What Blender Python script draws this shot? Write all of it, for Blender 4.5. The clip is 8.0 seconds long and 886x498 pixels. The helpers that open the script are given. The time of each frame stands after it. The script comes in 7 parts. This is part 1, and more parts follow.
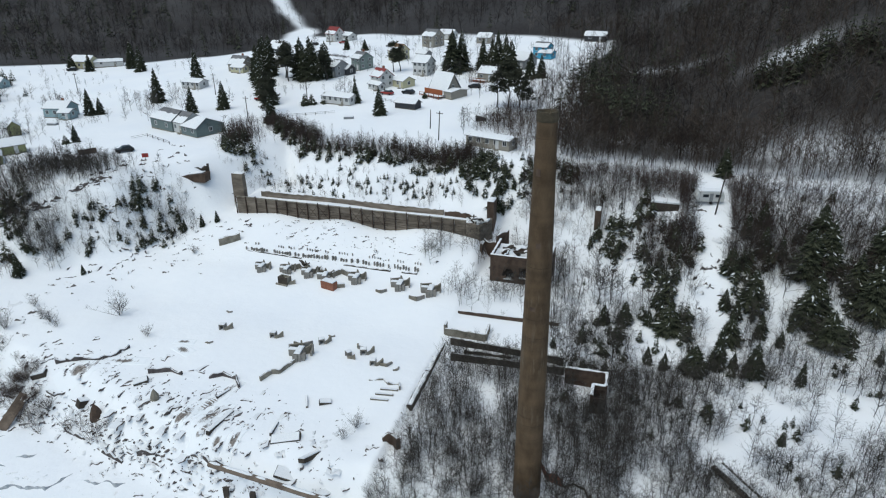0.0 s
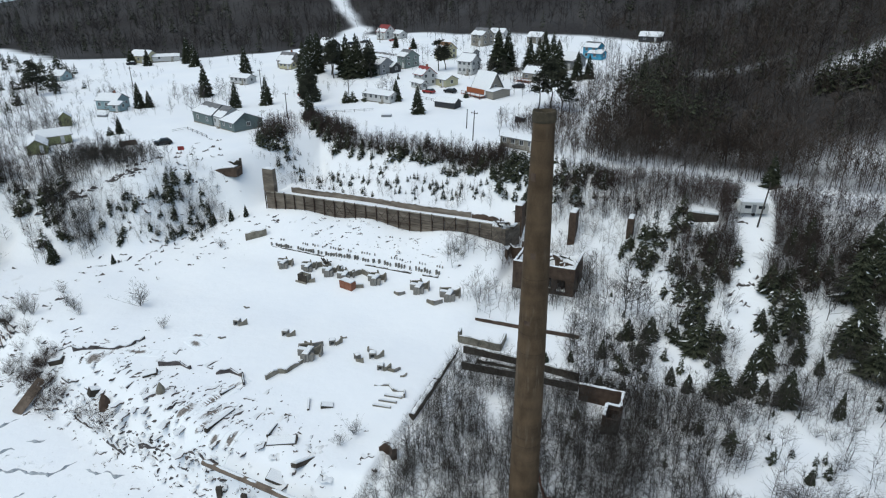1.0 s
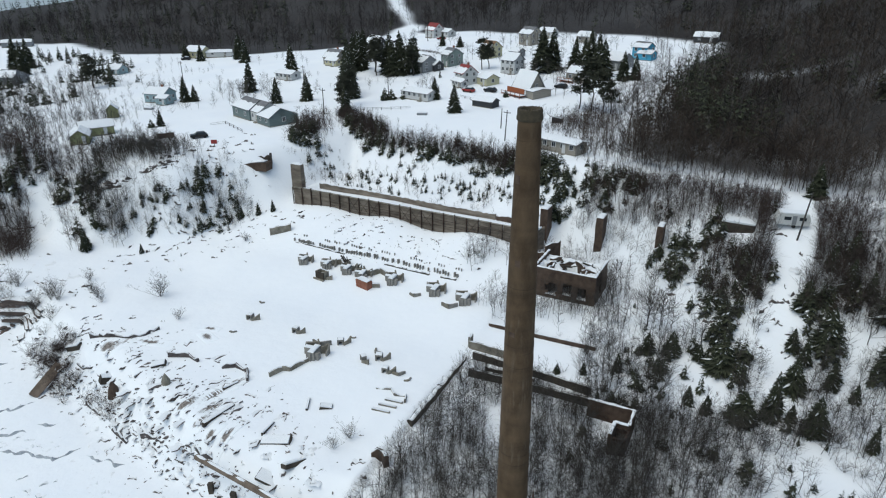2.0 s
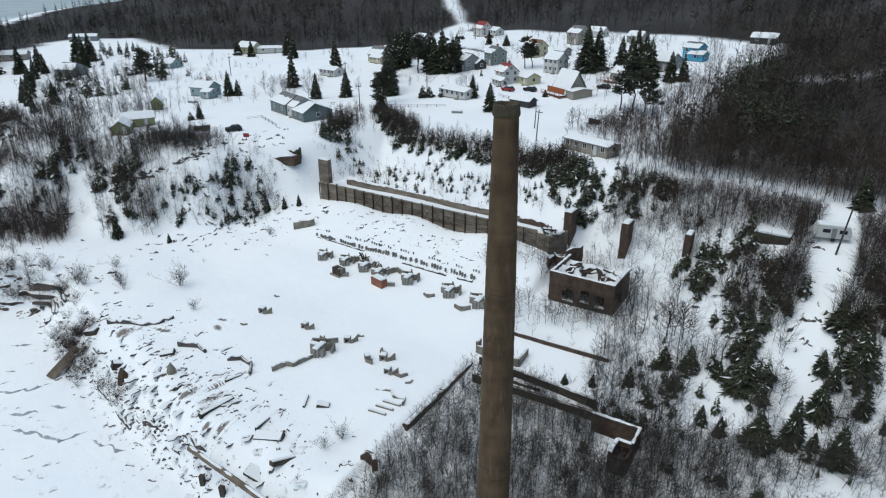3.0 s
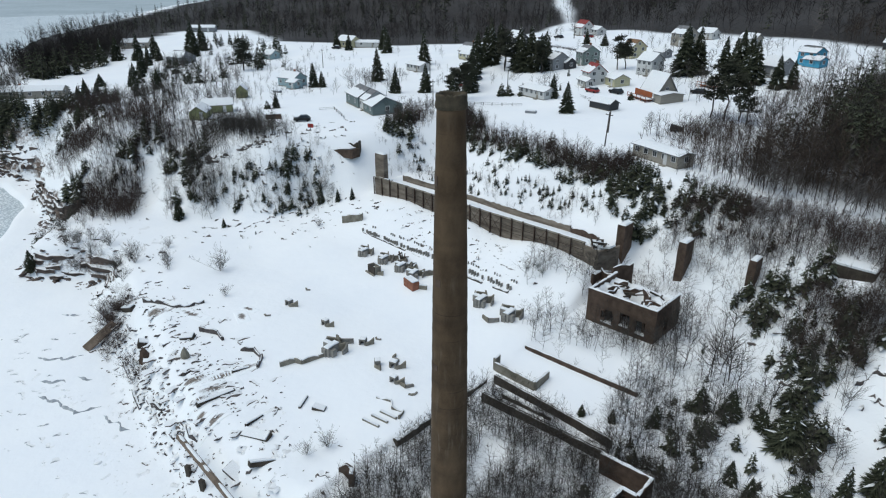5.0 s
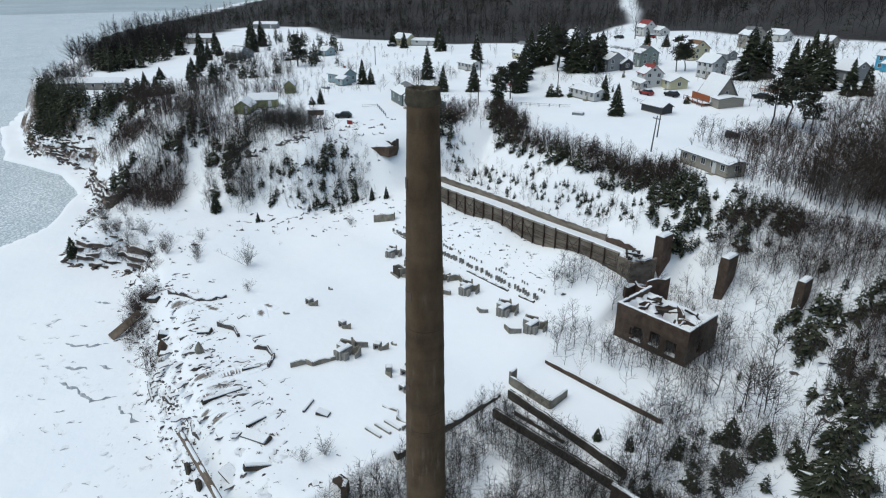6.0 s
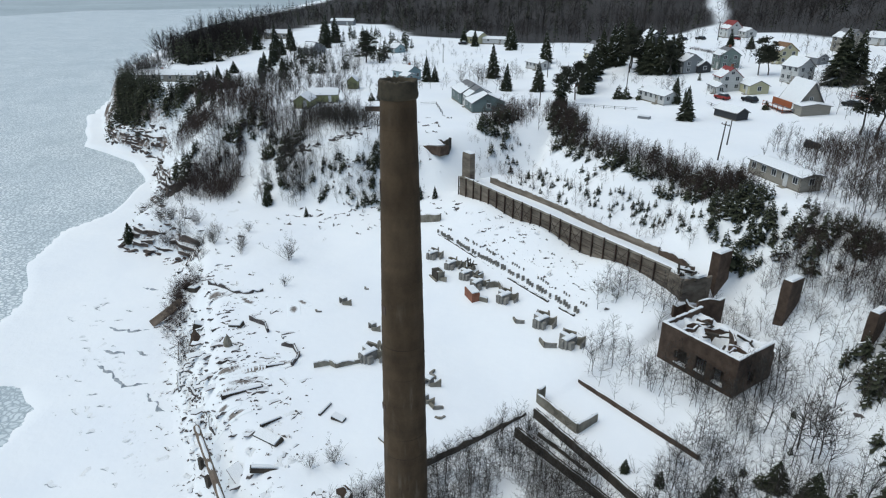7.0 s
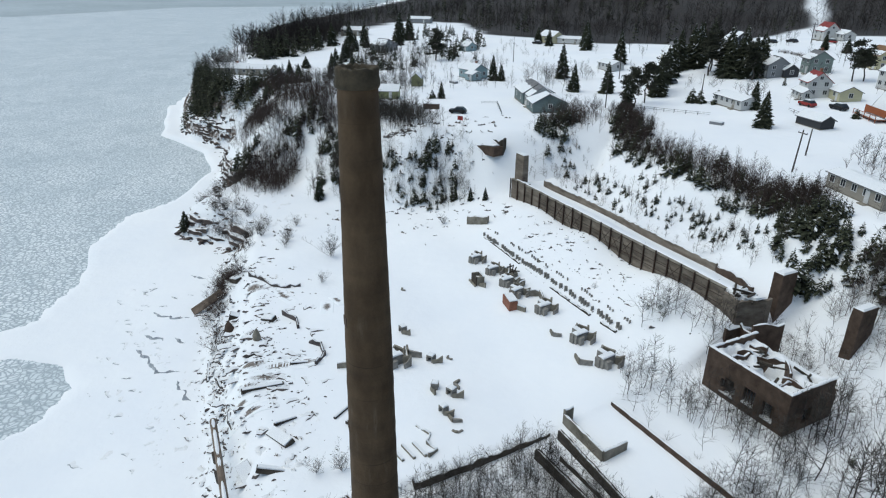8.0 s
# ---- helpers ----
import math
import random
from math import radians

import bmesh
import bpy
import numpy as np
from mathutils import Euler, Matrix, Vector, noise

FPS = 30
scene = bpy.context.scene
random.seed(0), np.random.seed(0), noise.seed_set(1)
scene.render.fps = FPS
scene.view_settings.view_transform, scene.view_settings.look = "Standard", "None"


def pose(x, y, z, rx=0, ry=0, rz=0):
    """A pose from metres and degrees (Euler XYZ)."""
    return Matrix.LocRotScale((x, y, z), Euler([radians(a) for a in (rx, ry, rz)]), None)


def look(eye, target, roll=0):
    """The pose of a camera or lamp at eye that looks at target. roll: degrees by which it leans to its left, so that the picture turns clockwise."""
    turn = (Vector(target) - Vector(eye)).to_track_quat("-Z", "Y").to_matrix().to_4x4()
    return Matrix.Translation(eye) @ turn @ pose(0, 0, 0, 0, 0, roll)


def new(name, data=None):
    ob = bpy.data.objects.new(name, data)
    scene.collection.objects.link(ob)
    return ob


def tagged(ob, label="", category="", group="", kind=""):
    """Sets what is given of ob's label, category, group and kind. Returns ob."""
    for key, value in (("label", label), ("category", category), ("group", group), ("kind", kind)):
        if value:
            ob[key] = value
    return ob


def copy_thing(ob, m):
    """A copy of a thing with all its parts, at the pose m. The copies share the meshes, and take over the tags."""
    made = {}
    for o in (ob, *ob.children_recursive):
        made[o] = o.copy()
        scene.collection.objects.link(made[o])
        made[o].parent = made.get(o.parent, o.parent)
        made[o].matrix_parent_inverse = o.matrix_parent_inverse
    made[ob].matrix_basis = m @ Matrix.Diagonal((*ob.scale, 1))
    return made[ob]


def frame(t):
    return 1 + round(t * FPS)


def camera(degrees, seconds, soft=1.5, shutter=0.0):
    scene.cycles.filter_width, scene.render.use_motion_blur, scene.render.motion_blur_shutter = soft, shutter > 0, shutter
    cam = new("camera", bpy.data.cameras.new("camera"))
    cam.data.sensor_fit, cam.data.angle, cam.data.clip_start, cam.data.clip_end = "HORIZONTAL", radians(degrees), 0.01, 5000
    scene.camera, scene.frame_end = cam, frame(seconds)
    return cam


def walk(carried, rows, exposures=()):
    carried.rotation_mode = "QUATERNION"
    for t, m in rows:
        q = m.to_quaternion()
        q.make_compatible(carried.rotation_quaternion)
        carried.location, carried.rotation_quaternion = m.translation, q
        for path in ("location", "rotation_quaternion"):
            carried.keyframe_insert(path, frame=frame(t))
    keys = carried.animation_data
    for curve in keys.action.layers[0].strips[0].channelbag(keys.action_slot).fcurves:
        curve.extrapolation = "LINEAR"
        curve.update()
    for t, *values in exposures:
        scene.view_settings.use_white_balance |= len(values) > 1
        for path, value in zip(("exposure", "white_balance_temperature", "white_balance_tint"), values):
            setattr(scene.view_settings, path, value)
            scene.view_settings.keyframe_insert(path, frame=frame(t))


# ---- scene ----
cam = camera(68.7, 8.0, soft=1.15)
METRES, EYE, TILT, LEAN, TURN = 60.0, 60.0, 0.0, 0.0, 17.2
ROWS = [
    (0.0, 0.0, 0.0, 0.0, -0.18, -23.51, 0.41),
    (0.5, 0.0557, 0.0335, -0.0088, 2.61, -23.5, 0.36),
    (1.0, 0.1098, 0.0684, -0.0173, 5.24, -23.46, 0.33),
    (1.5, 0.1636, 0.1024, -0.0255, 7.87, -23.44, 0.32),
    (3.0, 0.3231, 0.204, -0.0517, 15.75, -23.41, 0.22),
    (3.5, 0.3712, 0.2421, -0.0607, 18.32, -23.38, 0.13),
    (4.0, 0.4147, 0.2848, -0.0692, 20.88, -23.36, 0.05),
    (4.5, 0.4531, 0.3321, -0.0773, 23.53, -23.37, -0.03),
    (6.0, 0.5398, 0.4931, -0.1029, 31.9, -23.4, -0.25),
    (6.5, 0.5599, 0.5505, -0.112, 35.36, -23.42, -0.31),
    (7.0, 0.5777, 0.6086, -0.1208, 38.94, -23.46, -0.37),
    (7.5, 0.593, 0.6664, -0.1301, 42.53, -23.48, -0.43),
    (8.0, 0.6058, 0.7252, -0.1397, 46.13, -23.5, -0.48),
]
EXPOSURES = [(0.0, -0.11, 6450, 0), (8.0, -0.11, 6450, 0)]
walk(cam, [(t, pose(0, 0, EYE, TILT, LEAN, TURN) @ pose(METRES * x, METRES * y, METRES * z, 90 + pitch, roll, yaw)) for t, x, y, z, yaw, pitch, roll in ROWS], EXPOSURES)

# ---- overcast winter daylight ----
SUN_HEIGHT, SUN_BEARING = 66.0, 215.0
world = bpy.data.worlds.new("winter_sky")
scene.world = world
world.use_nodes = True
wn = world.node_tree.nodes
sky = wn.new("ShaderNodeTexSky")
sky.sky_type, sky.sun_disc = "NISHITA", False
sky.sun_elevation, sky.sun_rotation = radians(SUN_HEIGHT), radians(SUN_BEARING)
sky.air_density, sky.dust_density, sky.ozone_density = 1.0, 2.0, 1.0
world.node_tree.links.new(sky.outputs[0], wn["Background"].inputs[0])
wn["Background"].inputs[1].default_value = 0.15
sun = new("sun", bpy.data.lights.new("sun", "SUN"))
sun.data.energy, sun.data.angle, sun.data.color = 1.5, radians(70), (1.0, 0.985, 0.96)
bearing = radians(SUN_BEARING)
sun.matrix_world = look((math.sin(bearing) * 300, math.cos(bearing) * 300, 300 * math.tan(radians(SUN_HEIGHT))), (0, 0, 0))
# ---- materials ----
def material(name, build, rough=0.8, metal=0.0):
    m = bpy.data.materials.new(name)
    m.use_nodes = True
    t = m.node_tree
    b = t.nodes["Principled BSDF"]
    b.inputs["Roughness"].default_value, b.inputs["Metallic"].default_value = rough, metal
    b.inputs["Specular IOR Level"].default_value = 0.3
    build(t, b)
    return m


def node(t, kind, **values):
    n = t.nodes.new(kind)
    for key, value in values.items():
        n.inputs[key.replace("_", " ")].default_value = value
    return n


def coords(t, scale=(1, 1, 1), kind="Object"):
    c = t.nodes.new("ShaderNodeTexCoord")
    m = node(t, "ShaderNodeMapping", Scale=scale)
    t.links.new(c.outputs[kind], m.inputs["Vector"])
    return m.outputs[0]


def noise_of(t, vector, scale, detail=4.0, rough=0.55):
    n = node(t, "ShaderNodeTexNoise", Scale=scale, Detail=detail, Roughness=rough)
    t.links.new(vector, n.inputs["Vector"])
    return n.outputs["Fac"]


def ramp(t, fac, *stops):
    r = t.nodes.new("ShaderNodeValToRGB")
    while len(r.color_ramp.elements) < len(stops):
        r.color_ramp.elements.new(0.5)
    for e, (at, c) in zip(r.color_ramp.elements, stops):
        e.position, e.color = at, (c, c, c, 1) if isinstance(c, float) else (*c, 1)
    t.links.new(fac, r.inputs[0])
    return r.outputs[0]


def blend(t, fac, a, b, how="MIX"):
    n = t.nodes.new("ShaderNodeMix")
    n.data_type, n.blend_type = "RGBA", how
    for v, socket in ((fac, n.inputs[0]), (a, n.inputs[6]), (b, n.inputs[7])):
        if isinstance(v, bpy.types.NodeSocket):
            t.links.new(v, socket)
        else:
            socket.default_value = v if isinstance(v, float) else (*v, 1)
    return n.outputs[2]


def bump(t, b, height, strength=0.3, distance=0.05):
    n = node(t, "ShaderNodeBump", Strength=strength, Distance=distance)
    t.links.new(height, n.inputs["Height"])
    t.links.new(n.outputs[0], b.inputs["Normal"])


def paint(name, a, b, grain=3.0, fine=30.0, stretch=(1, 1, 1), rough=0.8, relief=0.3, metal=0.0, per_piece=0.0, gloss=0.3, per_object=0.0):
    """Two colours mottled at two scales, with relief; per_piece varies brightness from piece to piece."""
    def build(t, s):
        v = coords(t, stretch)
        big, small = noise_of(t, v, grain, 5.0), noise_of(t, v, fine, 3.0)
        c = blend(t, ramp(t, big, (0.3, 0.0), (0.7, 1.0)), a, b)
        c = blend(t, 0.35, c, ramp(t, small, (0.25, 0.35), (0.75, 1.0)), "MULTIPLY")
        if per_piece:
            g = t.nodes.new("ShaderNodeNewGeometry")
            c = blend(t, per_piece, c, ramp(t, g.outputs["Random Per Island"], (0.0, 0.3), (1.0, 1.0)), "MULTIPLY")
        if per_object:
            o = t.nodes.new("ShaderNodeObjectInfo")
            c = blend(t, per_object, c, ramp(t, o.outputs["Random"], (0.0, 0.35), (1.0, 1.0)), "MULTIPLY")
        t.links.new(c, s.inputs["Base Color"])
        bump(t, s, small, relief, 0.06)
        s.inputs["Specular IOR Level"].default_value = gloss
    return material(name, build, rough, metal)


def snow_ground(t, s):
    v = coords(t)
    g = t.nodes.new("ShaderNodeNewGeometry")
    up = t.nodes.new("ShaderNodeSeparateXYZ")
    t.links.new(g.outputs["Normal"], up.inputs[0])
    drift = noise_of(t, v, 0.06, 5.0)
    grit = noise_of(t, v, 0.9, 8.0, 0.72)
    snow = blend(t, ramp(t, drift, (0.3, 0.0), (0.7, 1.0)), (0.80, 0.82, 0.85), (0.86, 0.87, 0.88))
    rock = blend(t, ramp(t, noise_of(t, coords(t, (0.25, 0.25, 2.2)), 1.0, 6.0), (0.35, 0.0), (0.65, 1.0)), (0.075, 0.060, 0.052), (0.22, 0.165, 0.135))
    steep = t.nodes.new("ShaderNodeMath")
    steep.operation = "MULTIPLY_ADD"
    t.links.new(grit, steep.inputs[0])
    steep.inputs[1].default_value = 0.55
    t.links.new(up.outputs[2], steep.inputs[2])
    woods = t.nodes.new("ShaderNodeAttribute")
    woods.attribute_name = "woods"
    # near-black floor over snow: the trees' shade put into the litter colour
    litter_shade = blend(t, ramp(t, grit, (0.35, 0.0), (0.65, 1.0)), (0.014, 0.0125, 0.012), (0.048, 0.042, 0.039))
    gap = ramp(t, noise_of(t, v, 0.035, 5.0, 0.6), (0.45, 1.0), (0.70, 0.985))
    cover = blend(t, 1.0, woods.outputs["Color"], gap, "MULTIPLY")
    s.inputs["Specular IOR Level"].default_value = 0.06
    snow = blend(t, cover, snow, litter_shade)
    c = blend(t, ramp(t, steep.outputs[0], (0.70, 0.0), (0.82, 1.0)), rock, snow)
    t.links.new(c, s.inputs["Base Color"])
    bump(t, s, noise_of(t, v, 0.5, 6.0), 0.35, 0.5)


def pancake_ice(t, s):
    v = coords(t)
    warp = t.nodes.new("ShaderNodeTexVoronoi")
    warp.feature = "DISTANCE_TO_EDGE"
    warp.inputs["Scale"].default_value = 1.05
    mixv = t.nodes.new("ShaderNodeVectorMath")
    nz = node(t, "ShaderNodeTexNoise", Scale=0.35, Detail=4.0)
    t.links.new(v, nz.inputs["Vector"])
    mixv.operation = "MULTIPLY_ADD"
    t.links.new(nz.outputs["Color"], mixv.inputs[0])
    mixv.inputs[1].default_value = (2.5, 2.5, 0)
    t.links.new(v, mixv.inputs[2])
    t.links.new(mixv.outputs[0], warp.inputs["Vector"])
    edge = ramp(t, warp.outputs[0], (0.02, 0.0), (0.22, 1.0))
    patch = ramp(t, noise_of(t, v, 0.05, 6.0, 0.65), (0.35, 0.0), (0.62, 1.0))
    floe = blend(t, patch, (0.60, 0.65, 0.67), (0.78, 0.81, 0.82))
    c = blend(t, edge, (0.35, 0.40, 0.43), floe)
    t.links.new(c, s.inputs["Base Color"])
    bump(t, s, edge, 0.3, 0.15)


SNOW = material("snow", snow_ground, 0.75)
SNOW_CAP = paint("fresh_snow", (0.82, 0.84, 0.86), (0.87, 0.88, 0.89), 1.5, 12, relief=0.2, rough=0.75)
PANCAKE = material("pancake_ice", pancake_ice, 0.5)
WATER = paint("cold_water", (0.34, 0.39, 0.41), (0.46, 0.51, 0.53), 0.01, 0.15, rough=0.5, relief=0.1)
def chimney_face(t, s):
    """Brown cast concrete: blotches, lift bands of uneven tone, hairline joints and pale washed streaks."""
    blotch = noise_of(t, coords(t, (1, 1, 0.45)), 0.7, 5.0)
    fine = noise_of(t, coords(t), 7.0, 4.0, 0.65)
    lift = noise_of(t, coords(t, (0.02, 0.02, 1.0)), 0.55, 2.0)
    joint = noise_of(t, coords(t, (0.06, 0.06, 2.6)), 1.0, 3.0, 0.6)
    streak = noise_of(t, coords(t, (2.4, 2.4, 0.35)), 1.0, 4.0, 0.6)
    zone = noise_of(t, coords(t, (0.15, 0.15, 1.0)), 0.17, 2.0)
    c = blend(t, ramp(t, blotch, (0.32, 0.0), (0.68, 1.0)), (0.068, 0.042, 0.021), (0.136, 0.090, 0.051))
    c = blend(t, 0.75, c, ramp(t, lift, (0.35, 0.62), (0.62, 1.0)), "MULTIPLY")
    c = blend(t, 0.8, c, ramp(t, joint, (0.335, 0.45), (0.375, 1.0), (0.7, 1.0), (0.73, 0.8)), "MULTIPLY")
    wash = blend(t, 1.0, ramp(t, streak, (0.54, 0.0), (0.75, 0.75)), ramp(t, zone, (0.48, 0.0), (0.6, 1.0)), "MULTIPLY")
    c = blend(t, wash, c, (0.20, 0.165, 0.125))
    c = blend(t, 0.35, c, ramp(t, fine, (0.25, 0.4), (0.75, 1.0)), "MULTIPLY")
    t.links.new(c, s.inputs["Base Color"])
    bump(t, s, fine, 0.6, 0.06)


CHIMNEY_CONCRETE = material("weathered_concrete_shaft", chimney_face, 0.85)
CHIMNEY_RIM = paint("sooty_mossy_concrete", (0.036, 0.030, 0.018), (0.085, 0.066, 0.042), 1.2, 8, relief=0.7)
TAN_SLAB = paint("tan_concrete", (0.11, 0.082, 0.060), (0.22, 0.172, 0.135), 0.8, 8, relief=0.5)
CONCRETE = paint("old_concrete", (0.15, 0.135, 0.105), (0.36, 0.33, 0.27), 0.7, 7, relief=0.6, per_piece=0.35)
PALE_CONCRETE = paint("bleached_concrete", (0.17, 0.16, 0.14), (0.40, 0.38, 0.345), 0.8, 7, relief=0.6, per_piece=0.3)
DARK_CONCRETE = paint("stained_concrete", (0.030, 0.024, 0.018), (0.085, 0.070, 0.054), 0.6, 6, relief=0.6)
BRICK = paint("old_brick", (0.20, 0.075, 0.045), (0.32, 0.14, 0.09), 1.2, 9, relief=0.5)
BROWN_STONE = paint("brown_stone", (0.054, 0.034, 0.024), (0.124, 0.085, 0.062), 0.9, 8, relief=0.6)
ROCK = paint("dark_rock", (0.062, 0.053, 0.053), (0.20, 0.172, 0.162), 0.8, 7, relief=0.7, per_piece=0.6)
SANDSTONE = paint("red_sandstone", (0.062, 0.050, 0.045), (0.185, 0.142, 0.122), 0.5, 5, (0.4, 0.4, 3), relief=0.7, per_piece=0.4)
STEEL = paint("rusty_steel", (0.035, 0.026, 0.022), (0.09, 0.055, 0.04), 2, 20, rough=0.7, relief=0.3, metal=0.3)
BARK = paint("grey_bark", (0.056, 0.050, 0.045), (0.150, 0.136, 0.122), 0.9, 9, per_piece=0.55, gloss=0.1)
RED_BARK = paint("reddish_twigs", (0.060, 0.045, 0.040), (0.145, 0.112, 0.100), 0.9, 9, per_piece=0.5, gloss=0.1)
PALE_BARK = paint("pale_birch_bark", (0.10, 0.09, 0.08), (0.20, 0.18, 0.17), 1.5, 9, per_piece=0.5)
DEEP_WOOD = paint("distant_grey_wood", (0.034, 0.030, 0.028), (0.080, 0.070, 0.066), 0.05, 3, per_piece=0.4, gloss=0.04)
# farthest woods: distance haze put into the bark colour as a lighter grey
HAZE_WOOD = paint("hazed_hill_wood", (0.046, 0.043, 0.043), (0.082, 0.078, 0.078), 0.02, 1, per_piece=0.3, gloss=0.04)
FAR_WOOD = paint("hill_bare_wood", (0.050, 0.039, 0.032), (0.135, 0.106, 0.088), 0.05, 3, per_piece=0.5, gloss=0.06)
NEEDLES = paint("spruce_needles", (0.034, 0.041, 0.026), (0.105, 0.112, 0.070), 0.8, 9, per_piece=0.6, gloss=0.15, relief=0.2)
PINE = paint("pine_needles", (0.026, 0.031, 0.019), (0.075, 0.076, 0.048), 0.8, 9, per_piece=0.6, relief=0.2)
GLASS_DARK = material("dark_window_glass", lambda t, s: setattr(s.inputs["Base Color"], "default_value", (0.03, 0.035, 0.04, 1)), 0.15)
WHITE_TRIM = paint("white_trim", (0.62, 0.62, 0.61), (0.74, 0.74, 0.73), 3, 20)



def bare_patch(t, s):
    v = coords(t)
    dist = t.nodes.new("ShaderNodeVectorMath")
    dist.operation = "LENGTH"
    t.links.new(v, dist.inputs[0])
    world = t.nodes.new("ShaderNodeNewGeometry").outputs["Position"]
    stretch = t.nodes.new("ShaderNodeVectorMath")
    stretch.operation = "MULTIPLY"
    stretch.inputs[1].default_value = (1.7, 0.5, 1.0)
    t.links.new(world, stretch.inputs[0])
    n = noise_of(t, stretch.outputs[0], 0.8, 8.0, 0.72)
    rock = blend(t, ramp(t, noise_of(t, world, 3.0, 4.0), (0.3, 0.0), (0.7, 1.0)), (0.075, 0.065, 0.058), (0.30, 0.262, 0.235))
    sub = t.nodes.new("ShaderNodeMath")
    sub.operation = "MULTIPLY_ADD"
    t.links.new(dist.outputs["Value"], sub.inputs[0])
    sub.inputs[1].default_value = -0.40
    t.links.new(n, sub.inputs[2])
    c = blend(t, ramp(t, sub.outputs[0], (0.20, 0.0), (0.36, 1.0)), (0.84, 0.86, 0.88), rock)
    t.links.new(c, s.inputs["Base Color"])
    bump(t, s, n, 0.5, 0.15)


BARE_PATCH = material("wind_bared_gravel", bare_patch, 0.85)
# ---- the lie of the land ----
LAKE = -8.0
# top edge of the upper plateau from the lake cliff to the eastern hillside: x, y, width of the slope below it
PLATEAU_EDGE = [
    (-690, 1800, 14), (-690, 700, 14), (-670, 440, 14), (-585, 310, 13), (-443, 160, 12), (-300, 92, 9), (-250, 84, 7), (-226, 90, 8), (-207, 103, 16), (-190, 102, 20), (-176, 101, 22),
    (-165, 99, 22), (-157, 104, 22), (-150, 112, 28), (-140, 116, 30), (-128, 114, 25), (-117, 116, 17), (-113, 123, 16), (-106, 130, 15), (-101, 140, 14), (-96, 160, 22),
    (-80, 158, 26), (-62, 154, 26), (-46, 156, 26), (-34, 150, 22), (-18, 146, 22.5), (-6, 145, 25.5), (4, 145, 40), (16, 144, 46),
    (50, 145, 48), (160, 140, 55), (500, 90, 70),
]
# foot of the bank along the lake
SHORE = [
    (-700, 1800), (-710, 700), (-690, 430), (-600, 300), (-450, 148), (-296, 80), (-242, 73), (-226, 76), (-207, 85), (-189, 79.5), (-171, 76), (-160, 75.5), (-155, 78), (-149, 74), (-142, 65), (-136, 59.8), (-130, 62.5), (-124, 66.5), (-117, 70), (-111, 66.5),
    (-104, 64), (-92, 61), (-80, 59), (-68, 56), (-56, 54), (-30, 53), (0, 50), (60, 40), (160, 10), (500, -60),
]

# edge of the snow-covered shore ice
SHELF = [
    (-740, 1800), (-745, 700), (-715, 420), (-620, 285), (-470, 140), (-300, 74), (-245, 67), (-212, 77), (-186, 76), (-163, 62), (-156, 49), (-136, 41), (-118, 38),
    (-104, 32), (-98, 14), (-91, 29), (-85, 37), (-78, 38), (-71, 33), (-66, 20), (-40, 0), (60, -30), (500, -160),
]

# edge of the closed woods, which lie to its north, with a notch where the road enters
WOODS_EDGE = [
    (-680, 1800), (-685, 700), (-660, 445), (-575, 318), (-450, 153), (-322, 110), (-314, 132), (-335, 166), (-372, 190), (-392, 232), (-372, 262), (-300, 238), (-258, 256), (-205, 280), (-192, 305), (-203, 345),
    (-221, 400), (-257, 450), (-300, 500), (-293, 503), (-249, 450), (-208, 395), (-180, 345), (-120, 326), (-66, 324), (-48, 312), (-32, 306), (-16, 302),
    (-17, 284), (-24, 262), (-22, 236), (-24, 212), (-26, 188), (-24, 168), (-19, 152.2), (-16, 149.8), (-3, 149.2), (9, 147.4), (15, 145.8), (31, 145.0), (60, 141.8), (160, 138), (500, 92),
]


def smooth(a, b, v):
    u = np.clip((v - a) / (b - a), 0, 1)  # b may lie below a
    return u * u * (3 - 2 * u)


def line_side(points, x, y, far):
    """Signed distance to an open line (positive on the far side) and the third column's value at the nearest place."""
    best, width = np.full(x.shape, 1e9), np.zeros(x.shape)
    for a, b in zip(points[:-1], points[1:]):
        dx, dy = b[0] - a[0], b[1] - a[1]
        u = np.clip(((x - a[0]) * dx + (y - a[1]) * dy) / (dx * dx + dy * dy), 0, 1)
        d = np.hypot(x - a[0] - u * dx, y - a[1] - u * dy)
        near = d < best
        best = np.where(near, d, best)
        if len(a) > 2:
            width = np.where(near, a[2] + u * (b[2] - a[2]), width)
    ring = [p[:2] for p in points] + far
    inside = np.zeros(x.shape, bool)
    for (ax, ay), (bx, by) in zip(ring, ring[1:] + ring[:1]):
        crosses = (ay > y) != (by > y)
        inside ^= crosses & (x < (bx - ax) * (y - ay) / (by - ay + 1e-12) + ax)
    return np.where(inside, best, -best), width


def wave(x, y, size, seed):
    """Cheap smooth bumps between about -1 and 1."""
    s = seed * 1.7
    return (np.sin(x / size + 1.3 * np.sin(y / size * 0.7 + s) + s) + np.sin(y / size * 1.1 + 1.7 * np.sin(x / size * 0.6 - s) + 2 * s)) / 2


# the snowed-over track along the hilltop edge
TRACK = [(-27, 149.5), (-16, 147.3), (-3, 146.8), (9, 144.9), (15, 143.2), (31, 142.6), (41, 140.8), (60, 139)]


